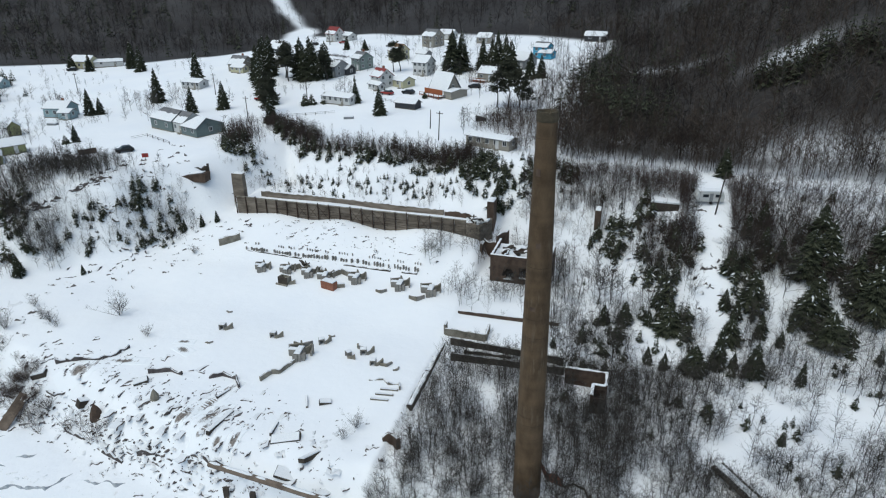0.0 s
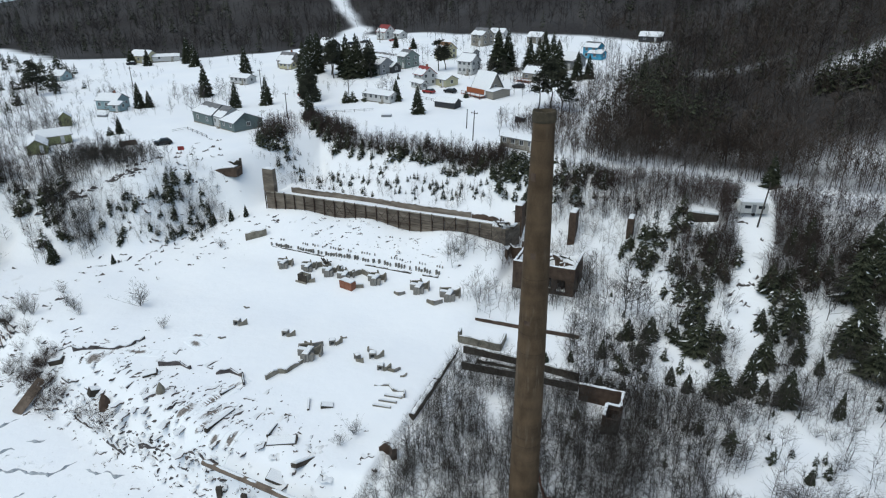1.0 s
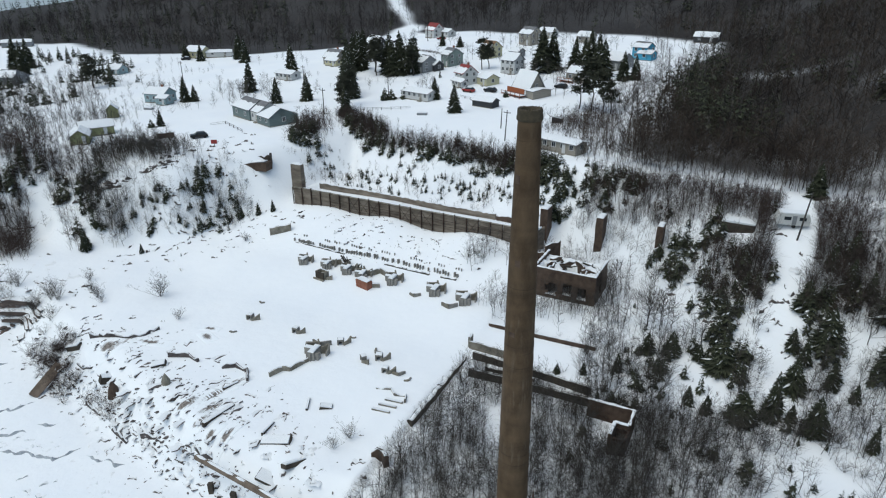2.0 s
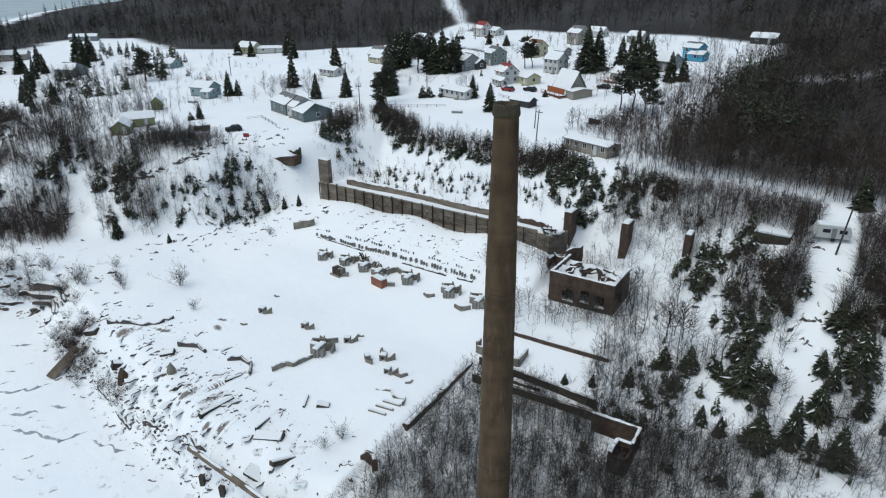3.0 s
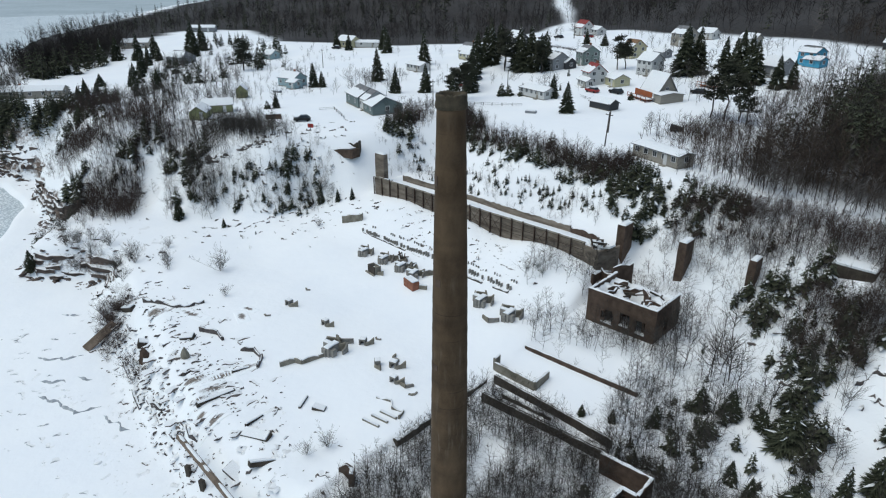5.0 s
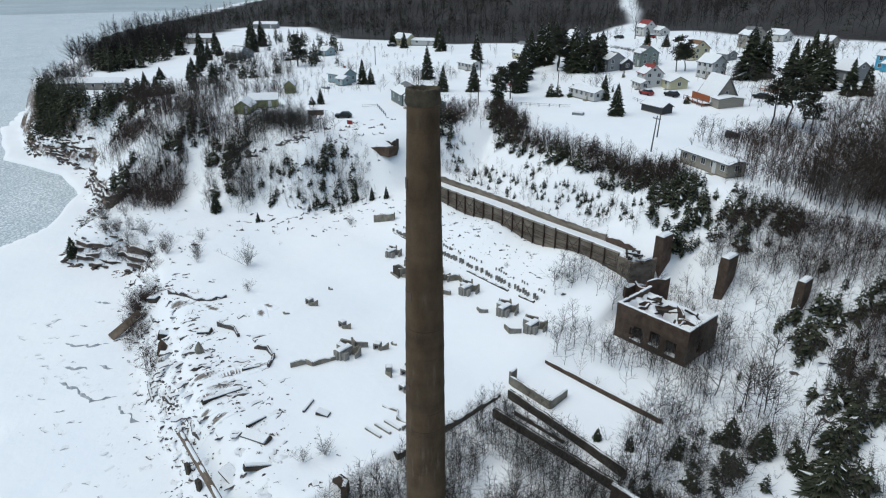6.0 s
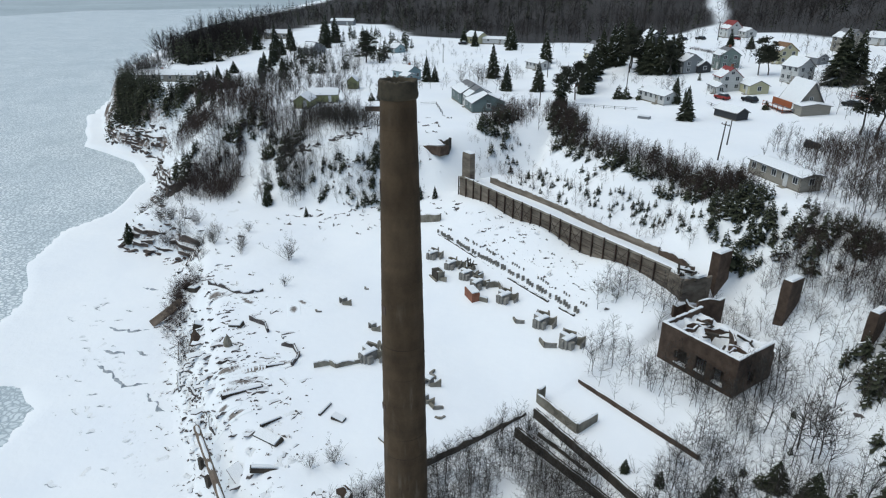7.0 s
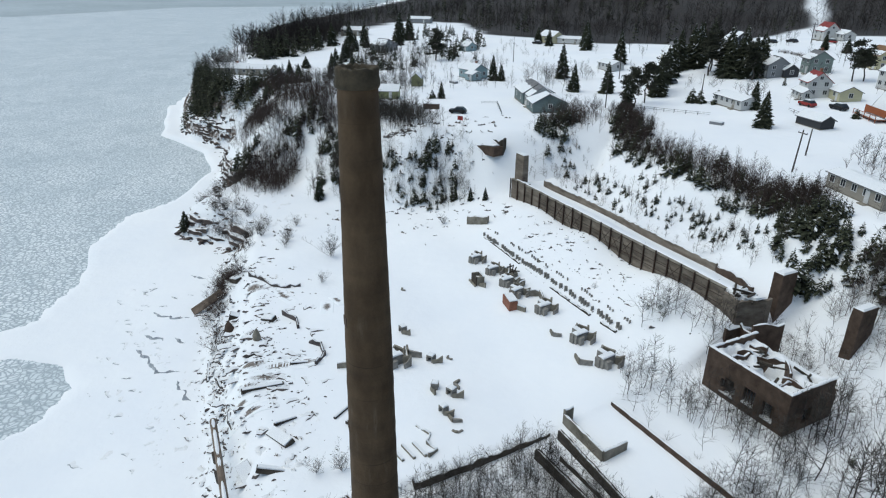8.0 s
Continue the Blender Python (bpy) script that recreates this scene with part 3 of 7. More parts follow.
def roofless_house():
    """The brick shell with a caved-in, snow-filled top."""
    x0, x1, y0, y1, z0, top = -25.6, -13.8, 114.2, 122.6, 0.3, 8.0
    root = thing("ruined_building", pose(x0, y0, z0), "roofless brown brick building shell filled with snow and debris", "ruin")
    L, W, H, T = x1 - x0, y1 - y0, top - z0, 0.55
    def pierced(name, length, holes, m, rag):
        """A wall in one piece with rectangular openings through it."""
        xs = sorted({0.0, length, *[v for q in holes for v in q[:2]]})
        zs = sorted({0.0, H, *[v for q in holes for v in q[2:]]})
        solid = {(i, j): not any(a < (xs[i] + xs[i + 1]) / 2 < b and c < (zs[j] + zs[j + 1]) / 2 < d for a, b, c, d in holes) for i in range(len(xs) - 1) for j in range(len(zs) - 1)}
        at, pts, faces = {}, [], []
        def corner(i, j, back):
            if (i, j, back) not in at:
                at[i, j, back] = len(pts)
                pts.append(Vector((xs[i] + rnd.uniform(-0.03, 0.03), T if back else 0.0, zs[j] + (rnd.uniform(-rag, 0.05) if j == len(zs) - 1 else rnd.uniform(-0.03, 0.03)))))
            return at[i, j, back]
        for (i, j), full in solid.items():
            if full:
                faces.append([corner(i, j, 0), corner(i + 1, j, 0), corner(i + 1, j + 1, 0), corner(i, j + 1, 0)])
                faces.append([corner(i, j + 1, 1), corner(i + 1, j + 1, 1), corner(i + 1, j, 1), corner(i, j, 1)])
                for di, dj, p, q in ((-1, 0, (0, 1), (0, 0)), (1, 0, (1, 0), (1, 1)), (0, -1, (0, 0), (1, 0)), (0, 1, (1, 1), (0, 1))):
                    if not solid.get((i + di, j + dj)):
                        faces.append([corner(i + p[0], j + p[1], 0), corner(i + p[0], j + p[1], 1), corner(i + q[0], j + q[1], 1), corner(i + q[0], j + q[1], 0)])
        return Kit().add([m @ p for p in pts] if m else pts, faces).put(name, BROWN_STONE, root)
    pierced("wall", L, [(2.6, 3.2, 3.3, 4.6), (3.2, 4.5, 2.7, 5.0), (4.5, 4.8, 3.2, 4.4), (5.9, 7.5, 3.2, 5.4), (8.6, 10.2, 2.9, 5.1)], None, 0.16)
    pierced("wall", W - 2 * T, [(2.4, 3.8, 3.0, 5.0)], pose(L, T, 0, 0, 0, 90), 0.1)
    pierced("wall", L, [(2.5, 4.0, 3.0, 5.0), (6.5, 8.0, 3.0, 5.0)], pose(0, W - T, -1.3), 0.5)
    pierced("wall", W - 2 * T, [(3.0, 4.2, 3.0, 5.0)], pose(T, T, 0, 0, 0, 90), 0.1)
    for a, b, c in ((2.7, 4.7, 2.7), (5.9, 7.5, 3.2), (8.6, 10.2, 2.9)):
        k = Kit()
        k.box(a, -0.12, c, b, T + 0.05, c + 0.16, jag=0.02, rng=rnd)
        k.put("snowy_sill", SNOW_CAP, root, "snow lying on a window sill")
    for a, b, c, d in ((5.9, 7.5, 3.2, 5.4),):
        k = Kit()
        for i in range(3):
            k.box(a + 0.35 + i * 0.4, 0.2, c, a + 0.43 + i * 0.4, 0.28, d)
        k.put("window_bars", STEEL, root)
    # caved-in roof under snow
    k, n = Kit(), 22
    pts = []
    for j in range(n + 1):
        for i in range(n + 1):
            u, v = i / n, j / n
            z = H - 0.5 - 0.9 * math.sin(math.pi * u) * math.sin(math.pi * min(1, v * 1.1)) - 0.7 * max(0, v - 0.6) + 0.7 * noise.noise((u * 5, v * 5, 3.1)) + 0.3 * noise.noise((u * 13, v * 13, 1.1))
            if noise.noise((u * 4.2 + 3, v * 3.2, 8.8)) > 0.12 and 0.08 < u < 0.95 and 0.1 < v < 0.92:
                z -= 1.9
            pts.append((T + (L - 2 * T) * u, T + (W - 2 * T) * v, min(z, H - 0.12)))
    k.add(pts, [(j * (n + 1) + i, j * (n + 1) + i + 1, (j + 1) * (n + 1) + i + 1, (j + 1) * (n + 1) + i) for j in range(n) for i in range(n)])
    k.put("snow_fill", SNOW_CAP, root, "uneven snow over the caved-in roof", flat=False)
    inner = ((1.6, 3.4, 6.2, 6.6), (6.2, 6.6, 8.4, 4.4), (9.4, 1.0, 9.2, 3.6), (8.2, 3.4, 11.0, 3.8), (2.6, 1.0, 2.8, 4.0), (1.2, 6.2, 3.4, 6.6))
    for ax, ay, bx, by in inner:
        k = Kit()
        line = ragged_wall(k, (ax, ay), (bx, by), 2.0, H - 0.35, 0.35, rnd, 0.5)
        k.put("inner_wall", BROWN_STONE, root, "broken inner wall")
        k = Kit()
        snow_ridge(k, line, 0.34, rnd, 0.2, 0.3)
        k.put("snow_cap", SNOW_CAP, root, "snow along the wall top")
    for _ in range(14):
        k = Kit()
        m = pose(rnd.uniform(1.5, L - 1.5), rnd.uniform(1.5, W - 1.5), H - 0.9 + rnd.uniform(-0.2, 0.35), rnd.uniform(-30, 30), rnd.uniform(-30, 30), rnd.uniform(0, 180))
        k.box(-rnd.uniform(0.5, 1.3), -0.12, -0.1, rnd.uniform(0.5, 1.3), 0.14, 0.12, m=m, jag=0.05, rng=rnd)
        k.put("fallen_timber", DARK_CONCRETE, root)
    for a, b in (((0, T / 2), (L, T / 2)), ((L - T / 2, 0.3), (L - T / 2, W)), ((T / 2, 0.3), (T / 2, W))):
        k = Kit()
        line = [Vector((a[0] + (b[0] - a[0]) * i / 18, a[1] + (b[1] - a[1]) * i / 18, H)) for i in range(19)]
        snow_ridge(k, line, T * 0.95, rnd, 0.16, 0.03)
        k.put("snow_cap", SNOW_CAP, root, "snow along the wall top")
    return root


roofless_house()
free_wall("annex_wall", [(-29.3, 121.6), (-29.3, 124.6), (-25.8, 124.6)], 2.2, 6.6, 0.4, BROWN_STONE, "low broken brown wall of an annex", rag=0.6)
free_wall("annex_wall", [(-26.2, 122.8), (-24.5, 126.6)], 4.0, 8.6, 0.4, BROWN_STONE, "slanting wall stub topped with snow", rag=0.3)

# foundation walls round the overgrown pit
free_wall("foundation_wall", [(-28.8, 102.3), (-10.2, 103.0)], -0.5, 1.35, 0.45, BROWN_STONE, "long low brown foundation wall in snow", rag=0.06)
free_wall("foundation_wall", [(-29.2, 95.1), (-21.8, 95.1), (-22.0, 98.6)], -0.8, 1.5, 0.4, CONCRETE, "grey concrete foundation wall with a short return", rag=0.1)
free_wall("foundation_wall", [(-29.2, 95.1), (-29.3, 96.4)], -0.8, 2.1, 0.4, CONCRETE, "short grey concrete wall stub", rag=0.1)
free_wall("foundation_wall", [(-27.6, 93.3), (-8.0, 92.3)], -2.2, 0.95, 0.5, DARK_CONCRETE, "long dark stained foundation wall above the thicket", rag=0.1, snow=0.4)
free_wall("foundation_wall", [(-26.4, 89.2), (-7.6, 90.1)], -2.2, 0.5, 0.6, DARK_CONCRETE, "sunken dark foundation wall among bare saplings", rag=0.1, snow=0.3)
free_wall("foundation_wall", [(-24.6, 91.3), (-16.5, 91.5)], -1.5, 0.2, 0.25, DARK_CONCRETE, "thin dark wall remnant", rag=0.2, snow=0.3)
free_wall("corner_ruin", [(-7.2, 88.3), (-0.8, 88.5), (-0.75, 84.9), (-2.6, 84.9), (-2.6, 81.9)], -2.0, 1.9, 0.5, BROWN_STONE, "brown corner ruin with thick snow on its wall tops", rag=0.05, snow=1.05)
k = Kit()
for a, b in (((-2.4, 82.2), (-0.7, 82.4)), ((-0.7, 82.4), (-0.6, 84.6)), ((-2.3, 84.6), (-0.8, 84.7))):
    ragged_wall(k, a, b, -2.0, 1.3, 0.3, rnd, 0.1)
tagged(k.put("black_shed", STEEL), "small soot-black chamber beside a corner ruin", "shed")
root = free_wall("pit_wall", [(-28.9, 92.6), (-28.8, 84.0), (-28.6, 74.5)], -2.5, -0.15, 0.8, DARK_CONCRETE, "dark broken retaining wall along the pit edge", rag=0.35, snow=0.9)
free_wall("brick_ruin", [(-8.4, 69.8), (-6.6, 66.0), (-4.6, 65.4)], -1.8, 0.6, 0.35, BRICK, "broken red brick wall at the chimney foot", rag=0.6)
free_wall("flue_remnant", [(-4.4, 65.2), (-3.2, 66.2), (-1.6, 65.6), (-1.0, 64.2)], -1.8, -0.4, 0.5, DARK_CONCRETE, "curved flue remnant under snow by the chimney", rag=0.2, snow=1.1)
free_wall("hut_wall", [(3.6, 131.2), (9.0, 131.4), (9.2, 134.4)], 11.5, 16.0, 0.4, DARK_CONCRETE, "dark low hut wall on the wooded hillside", rag=0.1)
k = Kit()
k.box(3.7, 131.1, 15.98, 9.1, 134.9, 16.3, jag=0.08, rng=rnd)
tagged(k.put("hut_roof", SNOW_CAP), "flat hut roof under thick snow", "roof")


def slope_concrete():
    """The tilted concrete block on the spur."""
    root = thing("concrete_ruin", on_land(-101.4, 126.2, -0.9, 8), "broken concrete bunker on the spur above the terrace", "ruin")
    k = Kit()
    k.add([(-2.6, -1.2, 0), (2.8, -1.0, 0), (2.8, 1.6, 0), (-2.6, 1.6, 0), (-4.4, -1.5, 1.3), (3.2, -1.0, 2.3), (3.2, 1.5, 2.2), (-3.8, 1.6, 1.4)], [(0, 1, 5, 4), (1, 2, 6, 5), (2, 3, 7, 6), (3, 0, 4, 7), (4, 5, 6, 7)])
    k.put("block", BROWN_STONE, root)
    k = Kit()
    ragged_wall(k, (-2.4, 1.9), (1.8, 2.8), 0, 3.0, 0.4, rnd, 0.9)
    ragged_wall(k, (1.8, 3.2), (2.7, 1.4), 0, 3.6, 0.5, rnd, 0.4)
    k.put("back_wall", DARK_CONCRETE, root)
    k = Kit()
    k.box(-2.6, -0.8, 1.7, 2.6, 1.2, 1.86, m=pose(-0.2, 0.1, 0.16, 0, -7.5, 0), jag=0.1, rng=rnd)
    k.put("snow_cap", SNOW_CAP, root)


slope_concrete()
free_wall("concrete_stub", [(-87.9, 113.6), (-84.0, 116.2)], 1.0, 4.4, 0.8, CONCRETE, "short sloping concrete wall stub in the snow", "wall", z1b=5.3, rag=0.3)


def slope_wall(root, name, a, b, h0, h1, t, mat, rng, dip=0.3):
    """A short wall from a to b, its top running from h0 to h1 with a broken dip between."""
    a, b = Vector((*a, 0)), Vector((*b, 0))
    d = (b - a).normalized()
    n = Vector((-d.y, d.x, 0)) * t / 2
    j = lambda: Vector([rng.uniform(-0.06, 0.06) for _ in range(3)])
    z0, z1 = Vector((0, 0, h0)), Vector((0, 0, h1))
    mid = (a + b) / 2 + Vector((0, 0, (h0 + h1) / 2 - dip * abs(h1 - h0)))
    p = [a - n, b - n, b + n, a + n, a - n + z0 + j(), b - n + z1 + j(), b + n + z1 + j(), a + n + z0 + j(), mid - n + j(), mid + n + j()]
    k = Kit().add(p, [(0, 1, 5, 8, 4), (1, 2, 6, 5), (2, 3, 7, 9, 6), (3, 0, 4, 7), (4, 8, 9, 7), (8, 5, 6, 9)])
    return k.put(name, mat, root)


def snow_pad(root, x0, y0, x1, y1, z, rng, thick=0.2):
    """A rounded pad of snow on a flat top."""
    k, e = Kit(), 0.16
    ring = lambda g, h: [(x + rng.uniform(-0.04, 0.04), y + rng.uniform(-0.04, 0.04), z + h) for x, y in ((x0 + g, y0 + g), ((x0 + x1) / 2, y0 + g * 0.6), (x1 - g, y0 + g), (x1 - g * 0.6, (y0 + y1) / 2), (x1 - g, y1 - g), ((x0 + x1) / 2, y1 - g * 0.6), (x0 + g, y1 - g), (x0 + g * 0.6, (y0 + y1) / 2))]
    k.add(ring(-0.03, 0.004) + ring(0.0, thick * 0.6) + ring(e, thick), [(8 * r + q, 8 * r + (q + 1) % 8, 8 * r + 8 + (q + 1) % 8, 8 * r + 8 + q) for r in (0, 1) for q in range(8)] + [tuple(range(16, 24))])
    k.put("snow_cap", SNOW_CAP, root)


def machine_base(x, y, rz, s, seed, label="weathered grey concrete machine foundation with broken wing walls and snow", wings=True):
    """A thick pier with a cross arm, and thin pointed wing walls standing behind it."""
    rng = random.Random(seed)
    root = thing("machine_base", on_land(x, y, -0.3, rz), label, "foundation", "machine bases on the terrace")
    h = 1.32 * s + 0.3
    q = lambda v: s * (v + rng.uniform(-0.08, 0.08))
    Kit().box(-0.4 * s, -1.5 * s, 0, 0.5 * s, 0.6 * s, h, jag=0.05, rng=rng).put("pier", PALE_CONCRETE, root)
    Kit().box(-0.62 * s, -1.72 * s, 0, 0.1 * s, -1.15 * s, h * 0.92, jag=0.05, rng=rng).put("buttress", PALE_CONCRETE, root)
    Kit().box(-1.75 * s, -0.25 * s, 0, -0.36 * s, 0.4 * s, h * 0.86, jag=0.05, rng=rng).put("cross_arm", PALE_CONCRETE, root)
    Kit().box(0.46 * s, -1.2 * s, 0, 1.05 * s, -0.5 * s, h * 0.82, jag=0.06, rng=rng).put("buttress", PALE_CONCRETE, root)
    snow_pad(root, -0.4 * s, -1.5 * s, 0.5 * s, 0.6 * s, h, rng)
    snow_pad(root, -1.75 * s, -0.25 * s, -0.42 * s, 0.4 * s, h * 0.86, rng)
    if wings:
        for ax, ay, bx, by, h0, h1, t in ((-2.0, 0.95, -0.25, 1.2, 0.95, 1.02, 0.3), (-0.25, 1.2, 0.5, 0.5, 1.35, 0.9, 0.28), (0.45, 0.6, 1.5, 1.1, 0.85, 1.2, 0.28), (1.5, 1.1, 1.55, 0.1, 1.15, 0.6, 0.26), (-2.0, 0.95, -1.75, 0.2, 1.0, 0.8, 0.26)):
            if rng.random() < 0.88:
                slope_wall(root, "wing_wall", (q(ax), q(ay)), (q(bx), q(by)), h * h0, h * h1, t, CONCRETE if t > 0.27 else PALE_CONCRETE, rng)
    return root


def hollow_base(x, y, rz, s, seed, label="small grey concrete block with a square hole and a leaning slab"):
    """A little box open to the front, with one wedge-shaped slab beside it."""
    rng = random.Random(seed)
    root = thing("machine_base", on_land(x, y, -0.2, rz), label, "foundation", "machine bases on the terrace")
    h = 1.0 * s
    for x0, y0, x1, y1, z0, z1 in ((-0.8, -0.5, -0.55, 0.5, 0, h), (0.05, -0.5, 0.3, 0.5, 0, h), (-0.55, 0.3, 0.05, 0.5, 0, h), (-0.8, -0.5, 0.3, 0.5, h + 0.004, h + 0.24)):
        Kit().box(x0 * s, y0 * s, z0, x1 * s, y1 * s, z1, jag=0.03, rng=rng).put("wall" if z0 == 0 else "lid", PALE_CONCRETE, root)
    slope_wall(root, "wing_wall", (0.36 * s, -0.5 * s), (1.5 * s, 0.5 * s), h * 0.75, h * 1.35, 0.26, CONCRETE, rng)
    snow_pad(root, -0.75 * s, -0.4 * s, 0.25 * s, 0.5 * s, h + 0.25, rng, 0.14)
    return root


def low_remnant(x, y, rz, s, seed):
    rng = random.Random(seed)
    root = thing("machine_base", on_land(x, y, -0.25, rz), "low grey concrete remnant poking out of the snow", "foundation", "machine bases on the terrace")
    slope_wall(root, "wing_wall", (-1.3 * s, 0.4 * s), (0.0, -0.4 * s), 0.75 * s, 1.0 * s, 0.28, CONCRETE, rng)
    slope_wall(root, "wing_wall", (0.05 * s, -0.4 * s), (1.2 * s, 0.5 * s), 0.95 * s, 0.85 * s, 0.26, PALE_CONCRETE, rng)
    return root


for i, (x, y, rz, s) in enumerate([(-73.4, 107.8, 4, 0.95), (-67.6, 108.0, 8, 0.95), (-62.4, 107.8, 6, 1.0), (-58.4, 107.2, 14, 1.0), (-51.8, 108.1, 4, 1.05), (-42.3, 107.9, 4, 1.1), (-35.7, 107.3, 6, 1.12), (-50.6, 81.9, 8, 1.15)]):
    machine_base(x, y, rz, s, 40 + i)
for i, (x, y, rz, s) in enumerate([(-68.3, 86.0, 8, 1.0), (-58.0, 86.1, 4, 0.95), (-48.8, 86.6, 30, 0.95), (-40.4, 85.5, 20, 1.0), (-42.6, 83.9, -40, 0.9), (-37.6, 82.9, 10, 0.9)]):
    hollow_base(x, y, rz, s, 60 + i)
for i, (x, y, rz, s) in enumerate([(-45.4, 105.2, 10, 0.9), (-37.6, 104.2, 12, 1.2), (-71.0, 91.6, 0, 0.5), (-68.0, 81.0, 20, 0.5), (-48.4, 89.0, 0, 0.5), (-33.6, 82.6, 60, 0.5), (-42.0, 86.9, -30, 0.8), (-35.6, 83.2, 30, 0.8), (-51.6, 84.6, 15, 1.3)]):
    low_remnant(x, y, rz, s, 70 + i)
for line in ([(-67.2, 108.9), (-65.6, 109.9), (-64.0, 108.6)], [(-61.6, 108.6), (-60.6, 109.8), (-59.9, 108.2)], [(-57.4, 108.1), (-56.0, 109.8), (-53.4, 108.9)]):
    free_wall("linking_wall", line, 0.6, 2.85, 0.32, CONCRETE, "thin grey concrete wall linking two machine foundations", rag=0.25)
heap = thing("rubble_heap", on_land(-64.5, 109.9), "dark fallen beams over a machine foundation", "rubble")
for i in range(6):
    Kit().box(-0.9, -0.1, -0.1, 0.9, 0.1, 0.1, m=pose(rnd.uniform(-0.8, 0.8), rnd.uniform(-0.5, 0.5), 0.9 + 0.15 * i, rnd.uniform(-20, 20), rnd.uniform(-25, 25), rnd.uniform(0, 180)), jag=0.03, rng=rnd).put("beam", DARK_CONCRETE, heap)
Kit().box(-0.9, -0.6, -0.4, 0.8, 0.6, 0.85, jag=0.1, rng=rnd).put("block", CONCRETE, heap)


def block_thing(name, x, y, rz, size, mat, label, dz=0.0, tilt=(0, 0), snow=True, group="", cat="block"):
    root = thing(name, on_land(x, y, dz, rz) @ pose(0, 0, 0, *tilt), label, cat, group)
    a, b, c = size
    k, n = Kit(), 0.08 * min(size)
    k.box(-a / 2, -b / 2, -0.3, a / 2, b / 2, c, jag=n, rng=rnd)
    k.put("block", mat, root)
    if snow:
        k = Kit()
        k.box(-a / 2 * 0.94, -b / 2 * 0.94, c + 0.02, a / 2 * 0.94, b / 2 * 0.94, c + 0.17, jag=0.04, rng=rnd)
        k.put("snow_cap", SNOW_CAP, root)
    return root


def open_bin():
    """A small open box of dark concrete with snow in it and on its rim."""
    root = thing("concrete_bin", on_land(-65.8, 103.6, -0.2, -8), "small dark open concrete bin rimmed with snow", "bin")
    for x0, y0, x1, y1 in ((-1.1, -0.8, 1.1, -0.55), (-1.1, 0.55, 1.1, 0.8), (-1.1, -0.548, -0.85, 0.548), (0.85, -0.548, 1.1, 0.548)):
        Kit().box(x0, y0, 0, x1, y1, 1.75, jag=0.03, rng=rnd).put("wall", DARK_CONCRETE if y0 < -0.6 else CONCRETE, root)
    snow_pad(root, -0.86, -0.56, 0.86, 0.56, 0.9, rnd, 0.25)
    snow_pad(root, -1.1, 0.55, 1.1, 0.8, 1.75, rnd, 0.12)
    Kit().box(-1.5, -1.1, 0, 1.3, -0.85, 0.4, jag=0.06, rng=rnd).put("kerb", CONCRETE, root)
    slope_wall(root, "wing_wall", (1.2, -0.2), (2.3, 0.5), 0.7, 1.2, 0.26, CONCRETE, rnd)


open_bin()
block_thing("brick_block", -56.1, 104.2, -12, (3.0, 1.5, 1.55), BRICK, "red brick block with snow on top", cat="foundation")
block_thing("concrete_block", -53.9, 104.9, 25, (1.5, 0.4, 0.8), CONCRETE, "low grey concrete block beside a brick one")
free_wall("curved_kerb", [(-53.6, 74.0), (-52.8, 76.2), (-51.6, 76.6), (-50.9, 79.2), (-50.3, 81.2)], -0.7, 0.55, 0.3, CONCRETE, "curved broken concrete kerb wall", rag=0.3)
for i in range(3):
    block_thing("concrete_strip", -33.4 + 0.3 * i, 74.6 + i * 1.3, 8, (2.8, 0.35, 0.2), CONCRETE, "parallel concrete strip under snow", group="concrete strips")
free_wall("broken_slab_edge", [(-36.8, 78.6), (-34.6, 79.4), (-33.4, 78.4), (-31.8, 79.0), (-31.2, 77.6)], -0.6, 0.38, 0.25, CONCRETE, "jagged broken slab edge in the snow", rag=0.4)

# two rows of small stamp footings and the ledge before them
for line, top in (([(-80.4, 113.3), (-73.8, 113.2), (-66.9, 112.9)], 2.72), ([(-66.2, 112.9), (-58.4, 112.4)], 2.5), ([(-56.7, 112.4), (-51.5, 112.35), (-46.2, 112.35)], 2.72), ([(-43.7, 112.45), (-40.4, 112.6)], 2.66)):
    free_wall("low_ledge", line, 1.0, top, 0.4, DARK_CONCRETE, "long low dark concrete ledge showing through the snow", "ledge", rag=0.2)
first = None
for row, (y0, h) in enumerate(((113.5, 0.62), (115.3, 0.36))):
    for i in range(64):
        x = -80.8 + i * 0.64
        if rnd.random() < (0.16 if row == 0 else 0.38) or i % 11 == 10:
            continue
        m = on_land(x + rnd.uniform(-0.08, 0.08), y0 - 0.002 * i + rnd.uniform(-0.1, 0.1), 0, rnd.uniform(-25, 25)) @ Matrix.Diagonal((rnd.uniform(0.4, 0.7) * h / 0.55, rnd.uniform(0.6, 0.9) * h / 0.55, h / 0.55 * rnd.uniform(0.6, 1.1), 1))
        if first is None:
            k = Kit()
            k.add([(-0.22, -0.3, -0.4), (0.22, -0.3, -0.4), (0.22, 0.3, -0.4), (-0.22, 0.3, -0.4), (-0.2, -0.26, 0.75), (0.17, -0.27, 0.8), (0.19, 0.25, 0.72), (-0.17, 0.27, 0.7)],
                  [(0, 1, 5, 4), (1, 2, 6, 5), (2, 3, 7, 6), (3, 0, 4, 7), (4, 5, 6, 7)])
            first = tagged(k.put("stamp_footing", PALE_CONCRETE, m=m), "small grey concrete footing standing in a row", "footing", "rows of footings")
        else:
            c = copy_thing(first, m)
            c.matrix_basis = m

